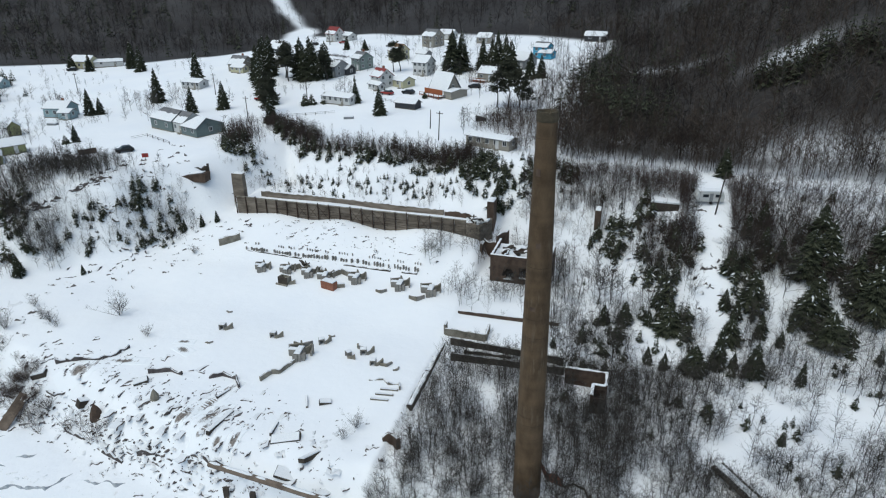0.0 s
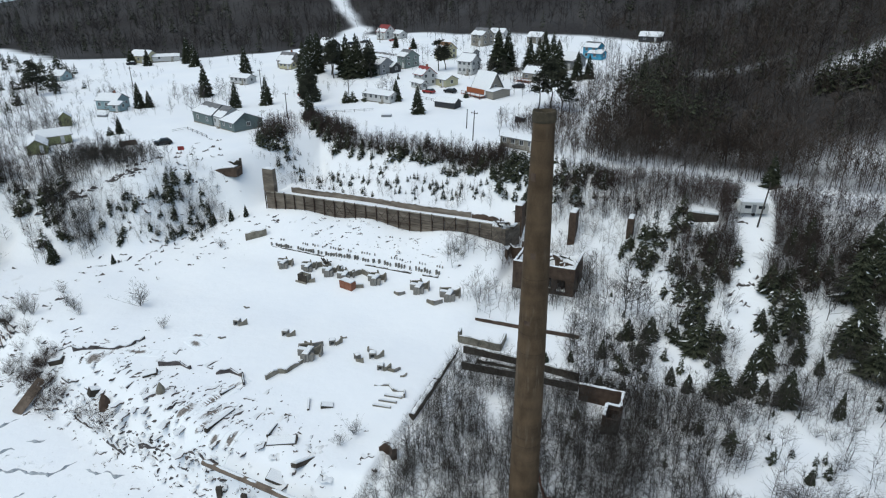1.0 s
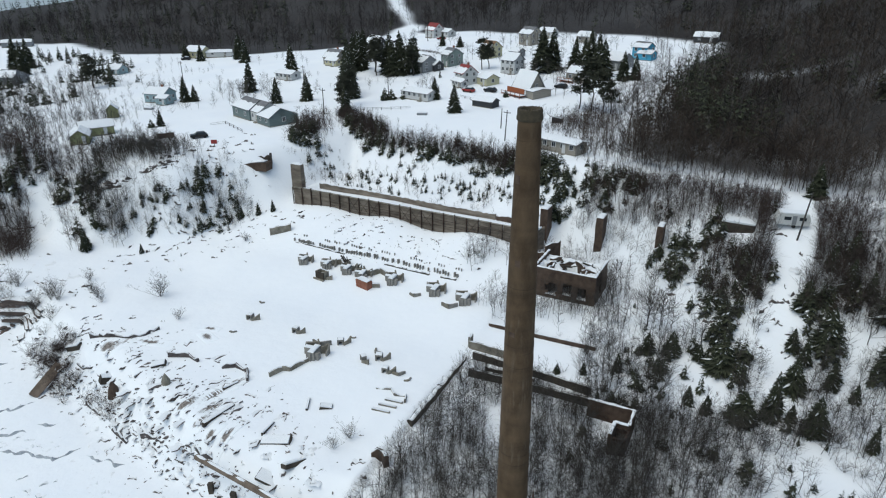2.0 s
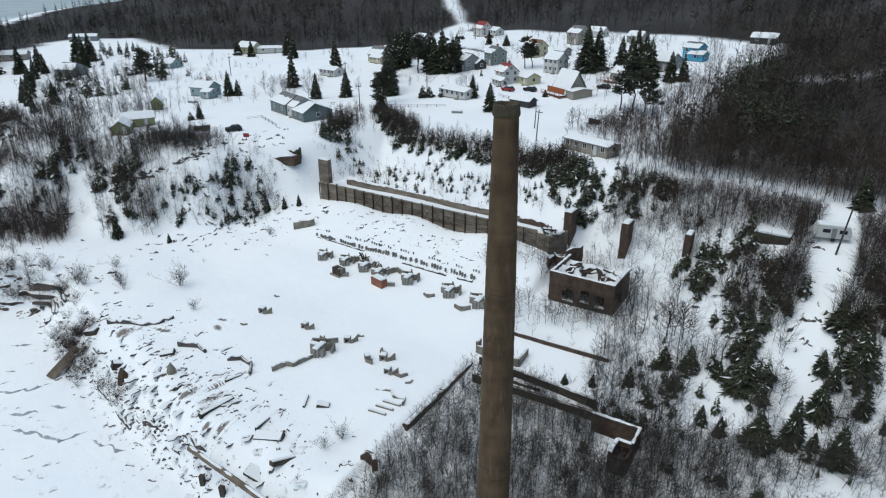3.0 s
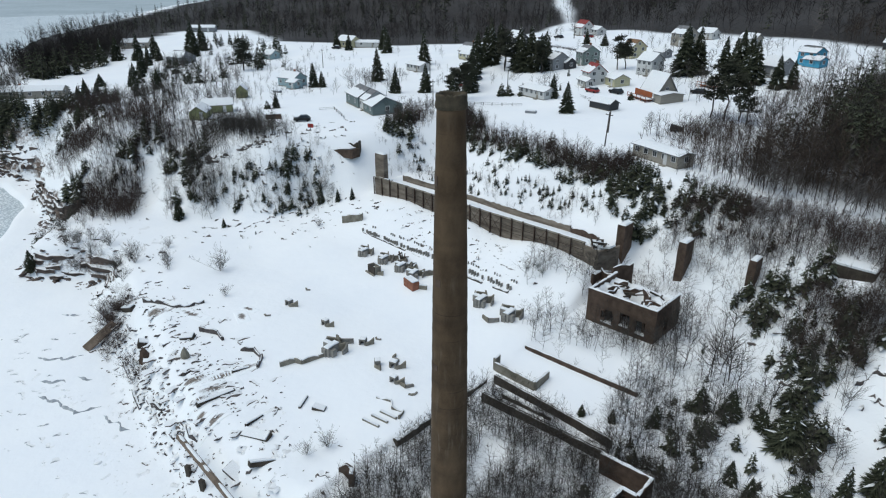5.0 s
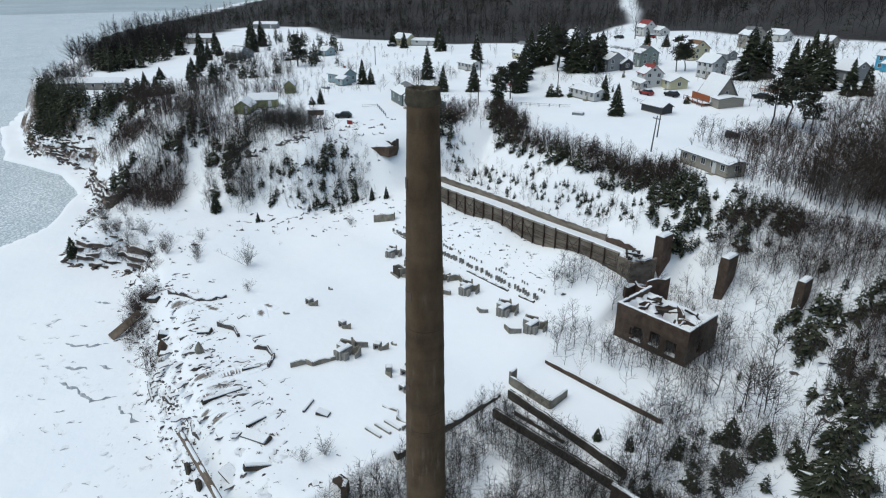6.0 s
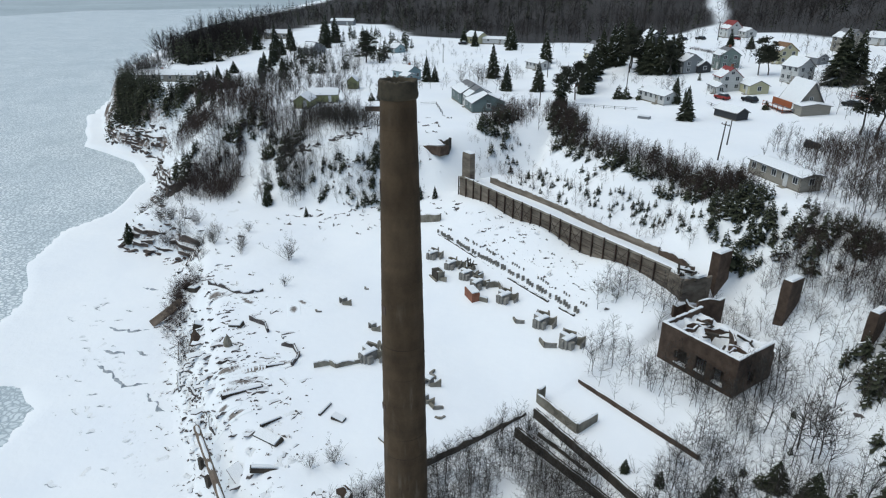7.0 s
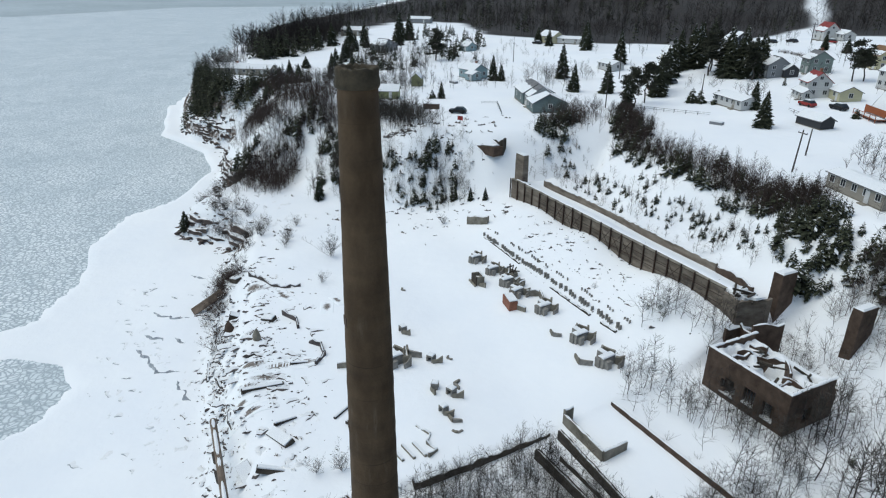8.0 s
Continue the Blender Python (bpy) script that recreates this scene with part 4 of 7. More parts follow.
# bank: long pipe-like beam, tilted slab, broken plates
k = Kit()
k.tube((-51.0, 56.6, -1.6), (-30.0, 55.2, -1.9), 0.42, 0.42, 8, cap=True)
beam = thing("fallen_beam", pose(0, 0, 0), "long snow-topped iron beam lying along the lake bank", "beam")
k.put("beam", TAN_SLAB, beam)
k = Kit()
snow_ridge(k, [Vector((-51 + 21 * i / 20, 56.6 - 1.4 * i / 20, -1.24 - 0.3 * i / 20)) for i in range(21)], 0.5, rnd, 0.2, 0.45)
k.put("snow_cap", SNOW_CAP, beam)
for i in range(5):
    block_thing("beam_support", -48.5 + i * 4.4, 56.0 - i * 0.25, 15, (0.7, 0.5, 1.5), DARK_CONCRETE, "dark concrete support under the fallen beam", snow=False, group="beam supports", cat="support")
along_bank = Vector((-0.6, 5.4, 2.55)).normalized()
face = Vector((0.44, -0.34, 0.84))
face = (face - along_bank * face.dot(along_bank)).normalized()
SLAB_POSE = Matrix.Translation((-92.1, 61.5, -5.5)) @ Matrix((along_bank.cross(face), along_bank, face)).transposed().to_4x4()
k = Kit()
k.box(-0.8, -3.2, -0.16, 0.8, 3.2, 0.16, jag=0.06, rng=rnd)
tagged(k.put("tilted_slab", TAN_SLAB, m=SLAB_POSE), "long brown concrete slab tipped down the lake bank", "slab")
for x, y, rz, size, tilt in ((-43.0, 63.3, 20, (4.2, 1.4, 0.25), (18, -6)), (-45.6, 64.6, 100, (3.0, 0.3, 0.3), (0, 6)), (-38.0, 61.0, 70, (3.2, 1.2, 0.25), (-22, 14)), (-40.6, 58.6, 10, (2.8, 1.6, 0.25), (14, 18)),
                             (-44.0, 71.4, -60, (2.6, 0.3, 0.25), (0, 4)), (-41.2, 72.0, 30, (1.8, 0.9, 0.4), (8, 10)), (-57.4, 69.6, 75, (2.6, 0.3, 0.25), (0, 3)), (-53.9, 63.6, 86, (5.6, 0.55, 0.3), (4, 2)),
                             (-72.0, 68.6, 40, (2.2, 1.2, 0.5), (12, -8)), (-80.2, 64.4, 70, (2.0, 1.0, 0.9), (10, 20)), (-91.0, 66.8, 20, (2.4, 1.2, 0.6), (6, -14)), (-34.6, 58.0, 50, (3.0, 1.0, 0.25), (20, 10))):
    block_thing("broken_slab", x, y, rz, size, DARK_CONCRETE, "broken dark concrete slab sticking out of the snow", tilt=tilt, group="broken slabs", cat="slab")


def timber_trestle():
    root = thing("timber_trestle", pose(14.8, 74.2, height(14.8, 74.2)), "old dark timber trestle deck edged with snow", "trestle")
    d = Vector((4.4, -5.8, 0)).normalized()
    m = Matrix.Rotation(math.atan2(d.y, d.x), 4, "Z")
    for sy in (-0.7, 0.7):
        Kit().box(-0.5, sy - 0.15, 0.5, 9.0, sy + 0.15, 0.9, m=m).put("stringer", DARK_CONCRETE, root)
    for i in range(19):
        Kit().box(-0.4 + i * 0.5, -1.0, 0.92, -0.1 + i * 0.5, 1.0, 1.05, m=m).put("plank", BARK, root)
    for i in range(4):
        for sy in (-0.7, 0.7):
            Kit().box(0.2 + i * 2.6, sy - 0.12, -1.0, 0.45 + i * 2.6, sy + 0.12, 0.5, m=m).put("post", DARK_CONCRETE, root)
    Kit().box(-0.4, -0.35, 1.06, 8.8, 0.5, 1.15, m=m, jag=0.05, rng=rnd).put("snow_cap", SNOW_CAP, root)


timber_trestle()


def blob_patch(x, y, a, b, rz, label):
    """A wind-bared patch hugging the ground, its edge fading into the snow."""
    k, n = Kit(), 20
    c, s_ = math.cos(radians(rz)), math.sin(radians(rz))
    z0 = height(x, y)
    pts = []
    for j in range(n + 1):
        for i in range(n + 1):
            u, v = 3 * (i / n - 0.5), 3 * (j / n - 0.5)
            wx, wy = x + c * u * a - s_ * v * b, y + s_ * u * a + c * v * b
            pts.append((u, v, float(land(wx, wy)) - z0 + (0.06 if max(abs(u), abs(v)) < 1.3 else -0.15)))
    k.add(pts, [(j * (n + 1) + i, j * (n + 1) + i + 1, (j + 1) * (n + 1) + i + 1, (j + 1) * (n + 1) + i) for j in range(n) for i in range(n)])
    ob = k.put("bare_ground_patch", BARE_PATCH, m=pose(x, y, z0, 0, 0, rz) @ Matrix.Diagonal((a, b, 1, 1)), flat=False)
    tagged(ob, label, "gravel", "bare patches")


for x, y, a, b, rz in ((-84.4, 69.0, 3.2, 2.0, 60), (-79.0, 72.6, 3.4, 0.8, 15), (-60.2, 63.6, 3.0, 1.3, 78), (-58.2, 67.0, 2.8, 1.1, 72), (-56.0, 64.4, 3.2, 1.3, 80), (-55.4, 61.6, 2.4, 1.0, 78), (-57.5, 70.3, 2.6, 0.8, 68), (-50.2, 61.2, 2.4, 0.8, 84), (-52.4, 60.4, 2.0, 0.8, 80), (-71.0, 78.0, 1.8, 0.9, -20), (-72.4, 80.2, 1.6, 0.6, 10)):
    blob_patch(x, y, a, b, rz, "patch of grey gravel swept bare of snow")

free_wall("eroded_edge", [(-89.6, 69.0), (-88.2, 69.9), (-85.6, 71.0), (-83.0, 71.8), (-81.4, 73.6), (-80.7, 76.2)], -0.9, 0.2, 0.3, ROCK, "dark eroded edge curving through the snow", "ledge", rag=0.5, snow=0.5)
free_wall("eroded_edge", [(-62.0, 72.4), (-60.2, 73.6), (-57.6, 73.4), (-55.9, 71.6)], -0.8, 0.25, 0.4, ROCK, "dark eroded edge curving through the snow", "ledge", rag=0.5, snow=0.5)
free_wall("eroded_edge", [(-72.5, 71.0), (-69.2, 72.4), (-66.8, 72.0)], -0.8, 0.2, 0.4, ROCK, "short dark eroded edge in the snow", "ledge", rag=0.5, snow=0.5)
free_wall("brick_ruin", [(-29.6, 66.4), (-28.2, 67.2), (-27.2, 66.2)], -2.4, 0.7, 0.7, BROWN_STONE, "dark broken brick remnant at the pit rim", rag=0.7, snow=0.7)


def stump(x, y, h, w, mat, label):
    """A tapering broken stone stub with a cleft top."""
    k = Kit()
    rings = [(-0.6, 1.0), (h * 0.35, 0.85), (h * 0.75, 0.5), (h, 0.14)]
    for z, r in rings:
        k.v += [(w * r * 0.5 * math.cos(i * 1.047) * rnd.uniform(0.75, 1.15), w * r * 0.5 * math.sin(i * 1.047) * rnd.uniform(0.75, 1.15), z * rnd.uniform(0.92, 1.08)) for i in range(6)]
    n = len(rings)
    k.f = [(6 * j + i, 6 * j + (i + 1) % 6, 6 * j + 6 + (i + 1) % 6, 6 * j + 6 + i) for j in range(n - 1) for i in range(6)] + [tuple(range(6 * n - 6, 6 * n))]
    k.m = [0] * len(k.f)
    tagged(k.put("stone_stub", mat, m=on_land(x, y, 0, x * 17)), label, "stone", "stone stubs")


for line, z0, z1 in (([(-65.5, 58.9), (-62.4, 59.2), (-58.9, 58.5), (-55.5, 58.4)], -6.4, -4.5), ([(-55.9, 59.0), (-53.8, 59.0), (-52.5, 58.6), (-50.5, 58.8)], -4.6, -2.9), ([(-81.3, 61.1), (-76.4, 60.0), (-70.7, 58.4), (-67.5, 57.8)], -7.4, -5.9)):
    free_wall("eroded_edge", line, z0, z1, 0.5, ROCK, "dark crumbled edge along the foot of the bank", "ledge", rag=0.6, snow=0.7)
stump(-76.2, 62.8, 2.1, 2.2, BROWN_STONE, "tapering brown stone stub on the lake bank")
stump(-66.9, 65.6, 1.9, 1.5, CONCRETE, "grey broken concrete stub in the snow")
for line, z0, z1, mat, label in (
        ([(-88.2, 65.0), (-86.4, 64.7), (-85.3, 65.3), (-85.3, 66.1)], -5.2, -2.9, ROCK, "dark crescent hollow edge on the lake bank"),
        ([(-96.6, 71.2), (-96.3, 73.3), (-96.6, 75.6)], -1.4, -0.25, ROCK, "dark crumbling edge slanting through the snow"),
        ([(-73.3, 64.9), (-72.9, 67.0), (-72.5, 68.1), (-70.8, 68.4)], -2.6, -0.55, ROCK, "thin dark edge bent through the snow"),
        ([(-68.6, 72.5), (-65.6, 73.4), (-63.4, 73.2)], -1.2, -0.2, ROCK, "thin dark edge bent through the snow")):
    free_wall("eroded_edge", line, z0, z1 - 0.1, 0.22, mat, label, "ledge", rag=0.4, snow=0.5)
# ---- rocks and rubble ----
def rock_template(rng, flat=0.6):
    """A small angular rock of about unit size."""
    pts = []
    for z, r in ((-0.5, 0.75), (0.15, 1.0), (0.5, 0.55)):
        n = 6
        for i in range(n):
            a = 2 * math.pi * i / n + rng.uniform(-0.3, 0.3)
            q = r * rng.uniform(0.65, 1.15) * 0.5
            pts.append((q * math.cos(a), q * math.sin(a), z * flat * rng.uniform(0.8, 1.2)))
    f = [(6 * j + i, 6 * j + (i + 1) % 6, 6 * j + 6 + (i + 1) % 6, 6 * j + 6 + i) for j in range(2) for i in range(6)] + [(12, 13, 14, 15, 16, 17)]
    return np.array(pts), f


def scatter(name, templates, places, mats, label, category, rng, kind="stuff"):
    """Joins many small copies of the templates into one mesh. places: x, y, z, scale xyz, turn, lean."""
    vs, loops, sizes, index, k = [], [], [], [], 0
    packed = []
    for v, f, *m in templates:
        packed.append((np.asarray(v, float), np.concatenate([np.array(q) for q in f]), np.array([len(q) for q in f]), np.array(m[0]) if m else np.zeros(len(f), int)))
    for x, y, z, sx, sy, sz, rz, lean in places:
        v, lo, si, mi = packed[rng.randrange(len(packed))]
        c, s = math.cos(rz), math.sin(rz)
        w = v * (sx, sy, sz)
        tilt = w[:, 2] * lean
        vs.append(np.stack([c * (w[:, 0] + tilt) - s * w[:, 1] + x, s * (w[:, 0] + tilt) + c * w[:, 1] + y, w[:, 2] + z], -1))
        loops.append(lo + k)
        sizes.append(si)
        index.append(mi)
        k += len(v)
    v, lo, si, mi = np.concatenate(vs), np.concatenate(loops), np.concatenate(sizes), np.concatenate(index)
    me = bpy.data.meshes.new(name)
    me.vertices.add(len(v))
    me.vertices.foreach_set("co", v.astype(np.float32).ravel())
    me.loops.add(len(lo))
    me.loops.foreach_set("vertex_index", lo.astype(np.int32))
    me.polygons.add(len(si))
    me.polygons.foreach_set("loop_start", np.concatenate([[0], np.cumsum(si)[:-1]]).astype(np.int32))
    for m in mats if isinstance(mats, (list, tuple)) else (mats,):
        me.materials.append(m)
    me.polygons.foreach_set("material_index", mi.astype(np.int32))
    me.update(calc_edges=True)
    return tagged(new(name, me), label, category, kind=kind)


rr = random.Random(5)
rocks = [rock_template(rr, f) for f in (0.5, 0.7, 0.4, 0.9, 0.35)]


def rock_places(n, pick, lo, hi, sink=0.15, flat=1.0):
    out = []
    while len(out) < n:
        x, y = pick()
        z = height(x, y)
        if z < LAKE - 0.3:
            continue
        s = lo * (hi / lo) ** (rr.random() ** 2)
        out.append((x, y, z - sink * s + 0.1 * s, s * rr.uniform(0.8, 1.8), s * rr.uniform(0.6, 1.1), s * flat * rr.uniform(0.6, 1.1), rr.uniform(0, 6.3), rr.uniform(-0.2, 0.2)))
    return out


def along(points, spread):
    """A picker of places scattered about an open line."""
    def pick():
        a, b = rr.choice(list(zip(points[:-1], points[1:])))
        u = rr.random()
        return a[0] + (b[0] - a[0]) * u + rr.gauss(0, spread), a[1] + (b[1] - a[1]) * u + rr.gauss(0, spread)
    return pick


def about(x, y, sx, sy):
    return lambda: (rr.gauss(x, sx), rr.gauss(y, sy))


def ledge_template(rng):
    """A low broken ledge: a thin, bent, dark riser under a lid of snow that slopes back into the drift."""
    n = 6
    line = [(i / n - 0.5 + rng.uniform(-0.06, 0.06), rng.uniform(-0.16, 0.16)) for i in range(n + 1)]
    top = [0.0 if i in (0, n) or rng.random() < 0.25 else rng.uniform(0.2, 1.2) for i in range(n + 1)]
    pts = [(u, v - 0.06, -0.3) for u, v in line] + [(u, v, t) for (u, v), t in zip(line, top)] + [(u, v + 0.5, t * 0.1 - 0.2) for (u, v), t in zip(line, top)]
    f = [(i, i + 1, n + 2 + i, n + 1 + i) for i in range(n)] + [(n + 1 + i, n + 2 + i, 2 * n + 3 + i, 2 * n + 2 + i) for i in range(n)]
    return np.array(pts), f, [0] * n + [1] * n


def ledge_places(n, pick, lo, hi, tall, turn=0.0, spread=0.9):
    out = []
    while len(out) < n:
        x, y = pick()
        z = height(x, y)
        if z < LAKE - 0.3:
            continue
        s = rr.uniform(lo, hi)
        out.append((x, y, z - 0.02, s, s * rr.uniform(0.5, 0.9), tall * rr.uniform(0.4, 1.3), turn + rr.gauss(0, spread), rr.uniform(-0.1, 0.1)))
    return out


ledges = [ledge_template(rr) for _ in range(24)]
bank_line = [(-104, 66), (-92, 63.5), (-84, 62.5), (-74, 60.5), (-66, 58.5), (-58, 57), (-50, 57), (-40, 56), (-30, 55)]
scatter("bank_rubble", rocks, rock_places(110, along(bank_line, 1.0), 0.15, 0.6, flat=0.6) + rock_places(70, along([(-64, 60), (-57, 58.5), (-50, 57.8)], 0.7), 0.22, 0.85, flat=0.7) + rock_places(60, along(bank_line, 2.2), 0.12, 0.4, flat=0.6), ROCK, "dark rock rubble strewn along the lake bank in snow", "rubble", rr)
scatter("bank_ledges", ledges, ledge_places(230, along(bank_line, 1.7), 0.4, 2.0, 0.25, 1.0, 1.2) + ledge_places(120, along(bank_line, 3.0), 0.5, 1.8, 0.3), [ROCK, SNOW_CAP], "broken snow-topped rock ledges along the lake bank", "ledges", rr)
scatter("terrace_ledges", ledges, ledge_places(115, about(-62, 64.5, 11, 4.0), 0.5, 2.4, 0.22, 1.35, 0.5) + ledge_places(26, about(-58, 64.5, 7, 4.0), 2.2, 4.4, 0.3, 1.4, 0.3) + ledge_places(75, about(-84, 68, 8, 4), 0.5, 2.4, 0.32, 1.0) + ledge_places(60, about(-42, 62, 7, 4), 0.6, 2.4, 0.35) + ledge_places(80, about(-62, 120, 13, 2.6), 0.5, 2.2, 0.35, 0.0) + ledge_places(50, about(-96, 112, 6, 8), 0.5, 1.6, 0.3) + ledge_places(60, about(-118, 78, 12, 4), 0.6, 3.0, 0.4), [ROCK, SNOW_CAP], "low broken edges of rubble under drifted snow", "ledges", rr)
scatter("spur_ledges", ledges, ledge_places(34, along([(-135.3, 100.0), (-129.0, 103.0), (-124.1, 106.2), (-120.9, 109.5), (-118.5, 112.0), (-115.5, 114.5)], 0.35), 1.6, 3.4, 0.6, 0.72, 0.18) + ledge_places(120, about(-110, 112, 7, 12), 0.6, 2.4, 0.5, 0.6) + ledge_places(90, about(12, 118, 8, 8), 0.6, 2.4, 0.5), [ROCK, SNOW_CAP], "rocky steps showing through the snow of the slope", "ledges", rr)
scatter("terrace_rubble", rocks, rock_places(130, about(-62, 65, 11, 4.0), 0.12, 0.5) + rock_places(40, about(-82, 70, 7, 3), 0.12, 0.5) + rock_places(110, about(-60, 120, 14, 3.0), 0.1, 0.35) + rock_places(50, about(-40, 120, 8, 5), 0.1, 0.4) + rock_places(40, about(-40, 60, 5, 2.5), 0.15, 0.6), ROCK, "scattered broken stones poking through snow", "rubble", rr)
scatter("cliff_ledges", rocks, rock_places(60, along([(-140, 63.5), (-132, 62.5), (-126, 66), (-118, 69)], 1.0), 0.6, 2.6, flat=0.35) + rock_places(60, along([(-244, 77), (-228, 80), (-212, 84.5)], 1.2), 0.7, 3.2, flat=0.4) + rock_places(50, along([(-205, 83), (-172, 77), (-150, 69)], 1.4), 0.5, 2.2, flat=0.4), SANDSTONE, "layered red sandstone ledges at the foot of the bluff", "rock", rr)
scatter("ice_ridges", rocks, rock_places(90, along([(-86, 50), (-78, 52.5), (-66, 51), (-60, 49.5), (-52, 50)], 0.7), 0.2, 0.9, flat=0.35), SNOW_CAP, "low ridges of broken shore ice", "ice", rr)


def strata(name, points, z0, levels, step, label, broken=-0.1):
    """Layered rock: jagged risers standing out of the slope one above the other, each with a snowy tread behind it."""
    root = thing(name, pose(0, 0, 0), label, "cliff")
    line = []
    for a, b in zip(points[:-1], points[1:]):
        n = max(2, int(math.dist(a, b) / 1.0))
        line += [(a[0] + (b[0] - a[0]) * i / n, a[1] + (b[1] - a[1]) * i / n, (a[1] - b[1]) / math.dist(a, b), (b[0] - a[0]) / math.dist(a, b)) for i in range(n)]
    along_in = np.arange(-4.0, 12.0, 0.2)
    slopes = [land(x + along_in * ux, y + along_in * uy) for x, y, ux, uy in line]
    for q in range(levels):
        z = z0 + step * q
        runs, run = [], []
        for i, (x, y, ux, uy) in enumerate(line):
            above = slopes[i] > z + step * 0.5
            gap = noise.noise((i * 0.21, q * 2.3, 7.7)) < broken
            if not above.any() or gap:
                if len(run) > 2:
                    runs.append(run)
                run = []
                continue
            d = along_in[int(np.argmax(above))] - 0.45 + rr.uniform(-0.3, 0.2) + 0.7 * noise.noise((x * 0.3, q * 0.8, 3.1))
            run.append((Vector((x + ux * d, y + uy * d, z)), Vector((ux, uy, 0)), step * rr.uniform(0.3, 1.1)))
        if len(run) > 2:
            runs.append(run)
        for run in runs:
            r, t, pr, pt = Kit(), Kit(), [], []
            for p, u, h in run:
                pr += [p - u * 0.1 - Vector((0, 0, 0.4)), p + u * rr.uniform(-0.1, 0.1) + Vector((0, 0, h * 0.45)), p - u * rr.uniform(0.05, 0.3) + Vector((0, 0, h)), p + u * 1.6 + Vector((0, 0, h + 0.1))]
                pt += [p + u * rr.uniform(-0.1, 0.15) + Vector((0, 0, h + 0.03)), p + u * 0.7 + Vector((0, 0, h + 0.16)), p + u * 1.9 + Vector((0, 0, h + 0.3))]
            m = len(run) - 1
            r.add(pr, [(4 * i + k, 4 * i + 4 + k, 4 * i + 5 + k, 4 * i + 1 + k) for i in range(m) for k in range(3)])
            r.put("rock_layer", SANDSTONE, root)
            t.add(pt, [(3 * i + k, 3 * i + 3 + k, 3 * i + 4 + k, 3 * i + 1 + k) for i in range(m) for k in (0, 1)])
            t.put("snow_tread", SNOW_CAP, root)


strata("layered_cliff", [(-256, 76), (-246, 73.5), (-236, 74), (-226, 76), (-216, 81), (-208, 85)], -7.4, 10, 1.0, "layered reddish sandstone cliff below the promontory", -0.06)
strata("rock_shelves", [(-205, 84.5), (-196, 82), (-189, 79.5), (-178, 77), (-171, 76), (-160, 75.5), (-154, 77.5), (-146, 77)], -7.2, 9, 0.75, "dark layered rock shelves round a low headland", 0.02)
strata("rock_shelves", [(-144, 67), (-141, 63), (-136, 59.8), (-130, 62.5), (-124, 66.5), (-117, 70), (-110, 66)], -7.3, 9, 0.62, "stepped reddish rock shelves at the shore under snow", -0.04)
strata("rock_shelves", [(-160, 84), (-152, 83), (-146, 82), (-138, 81)], 0.4, 5, 0.6, "broken dark rock steps above the shore", 0.0)

ICE_EDGE = paint("grey_broken_ice", (0.24, 0.26, 0.28), (0.50, 0.53, 0.56), 1.0, 8, relief=0.3, rough=0.6)
scatter("ice_cracks", ledges, ledge_places(46, along([(-108, 56), (-98, 51), (-88, 46), (-78, 45), (-64, 44), (-52, 44)], 3.2), 0.8, 3.4, 0.22, 0.3, 0.5), [ICE_EDGE, SNOW_CAP], "grey upturned edges of broken shore ice", "ice", rr)
scatter("shelf_rocks", rocks, rock_places(120, along([(-168, 75), (-156, 73), (-148, 72), (-140, 69), (-128, 69), (-118, 71)], 1.8), 0.4, 1.8, flat=0.5), SANDSTONE, "loose sandstone blocks on the shore rocks", "rock", rr)


def pressure_ridge(points, label):
    """A wandering low ridge where the shore ice has cracked and lifted."""
    line = []
    for a, b in zip(points[:-1], points[1:]):
        n = max(2, int(math.dist(a, b) / 0.28))
        line += [(a[0] + (b[0] - a[0]) * i / n, a[1] + (b[1] - a[1]) * i / n) for i in range(n)]
    k, pts = Kit(), []
    for i, (x, y) in enumerate(line):
        x, y = x + 0.7 * noise.noise((i * 0.16, x * 0.1, 1.0)), y + 0.7 * noise.noise((i * 0.16, y * 0.1, 5.0))
        f = max(0.0, 0.55 + 0.9 * noise.noise((i * 0.31, 0.4, x))) * min(1, i / 4, (len(line) - 1 - i) / 4)
        z = height(x, y)
        w = 0.06 + 0.2 * f
        pts += [(x + w, y - w, z - 0.05), (x + rr.uniform(-0.05, 0.05), y, z + 0.42 * f), (x - w * 1.6, y + w * 1.6, z - 0.05)]
    k.add(pts, [(3 * i + j, 3 * i + 3 + j, 3 * i + 4 + j, 3 * i + 1 + j) for i in range(len(line) - 1) for j in (0, 1)])
    tagged(k.put("pressure_ridge", ICE_EDGE), label, "ice", "ice pressure ridges")


for line in ([(-109.4, 60.4), (-108.0, 61.0), (-106.1, 63.1)], [(-96.5, 52.0), (-93.9, 53.3), (-91.9, 55.2), (-90.0, 58.0)], [(-84.0, 48.6), (-79.4, 50.0), (-75.0, 50.8), (-73.9, 52.6), (-73.7, 54.6)], [(-71.2, 53.4), (-67.2, 54.0), (-64.2, 54.7)], [(-84.6, 54.4), (-81.7, 56.4)], [(-88.6, 50.0), (-86.0, 51.5), (-83.9, 53.1)]):
    pressure_ridge(line, "wandering grey pressure ridge on the shore ice")
# ---- the village ----
def siding(name, c):
    return paint(name, tuple(0.82 * v for v in c), c, 0.6, 8, (0.6, 0.6, 6), relief=0.35)


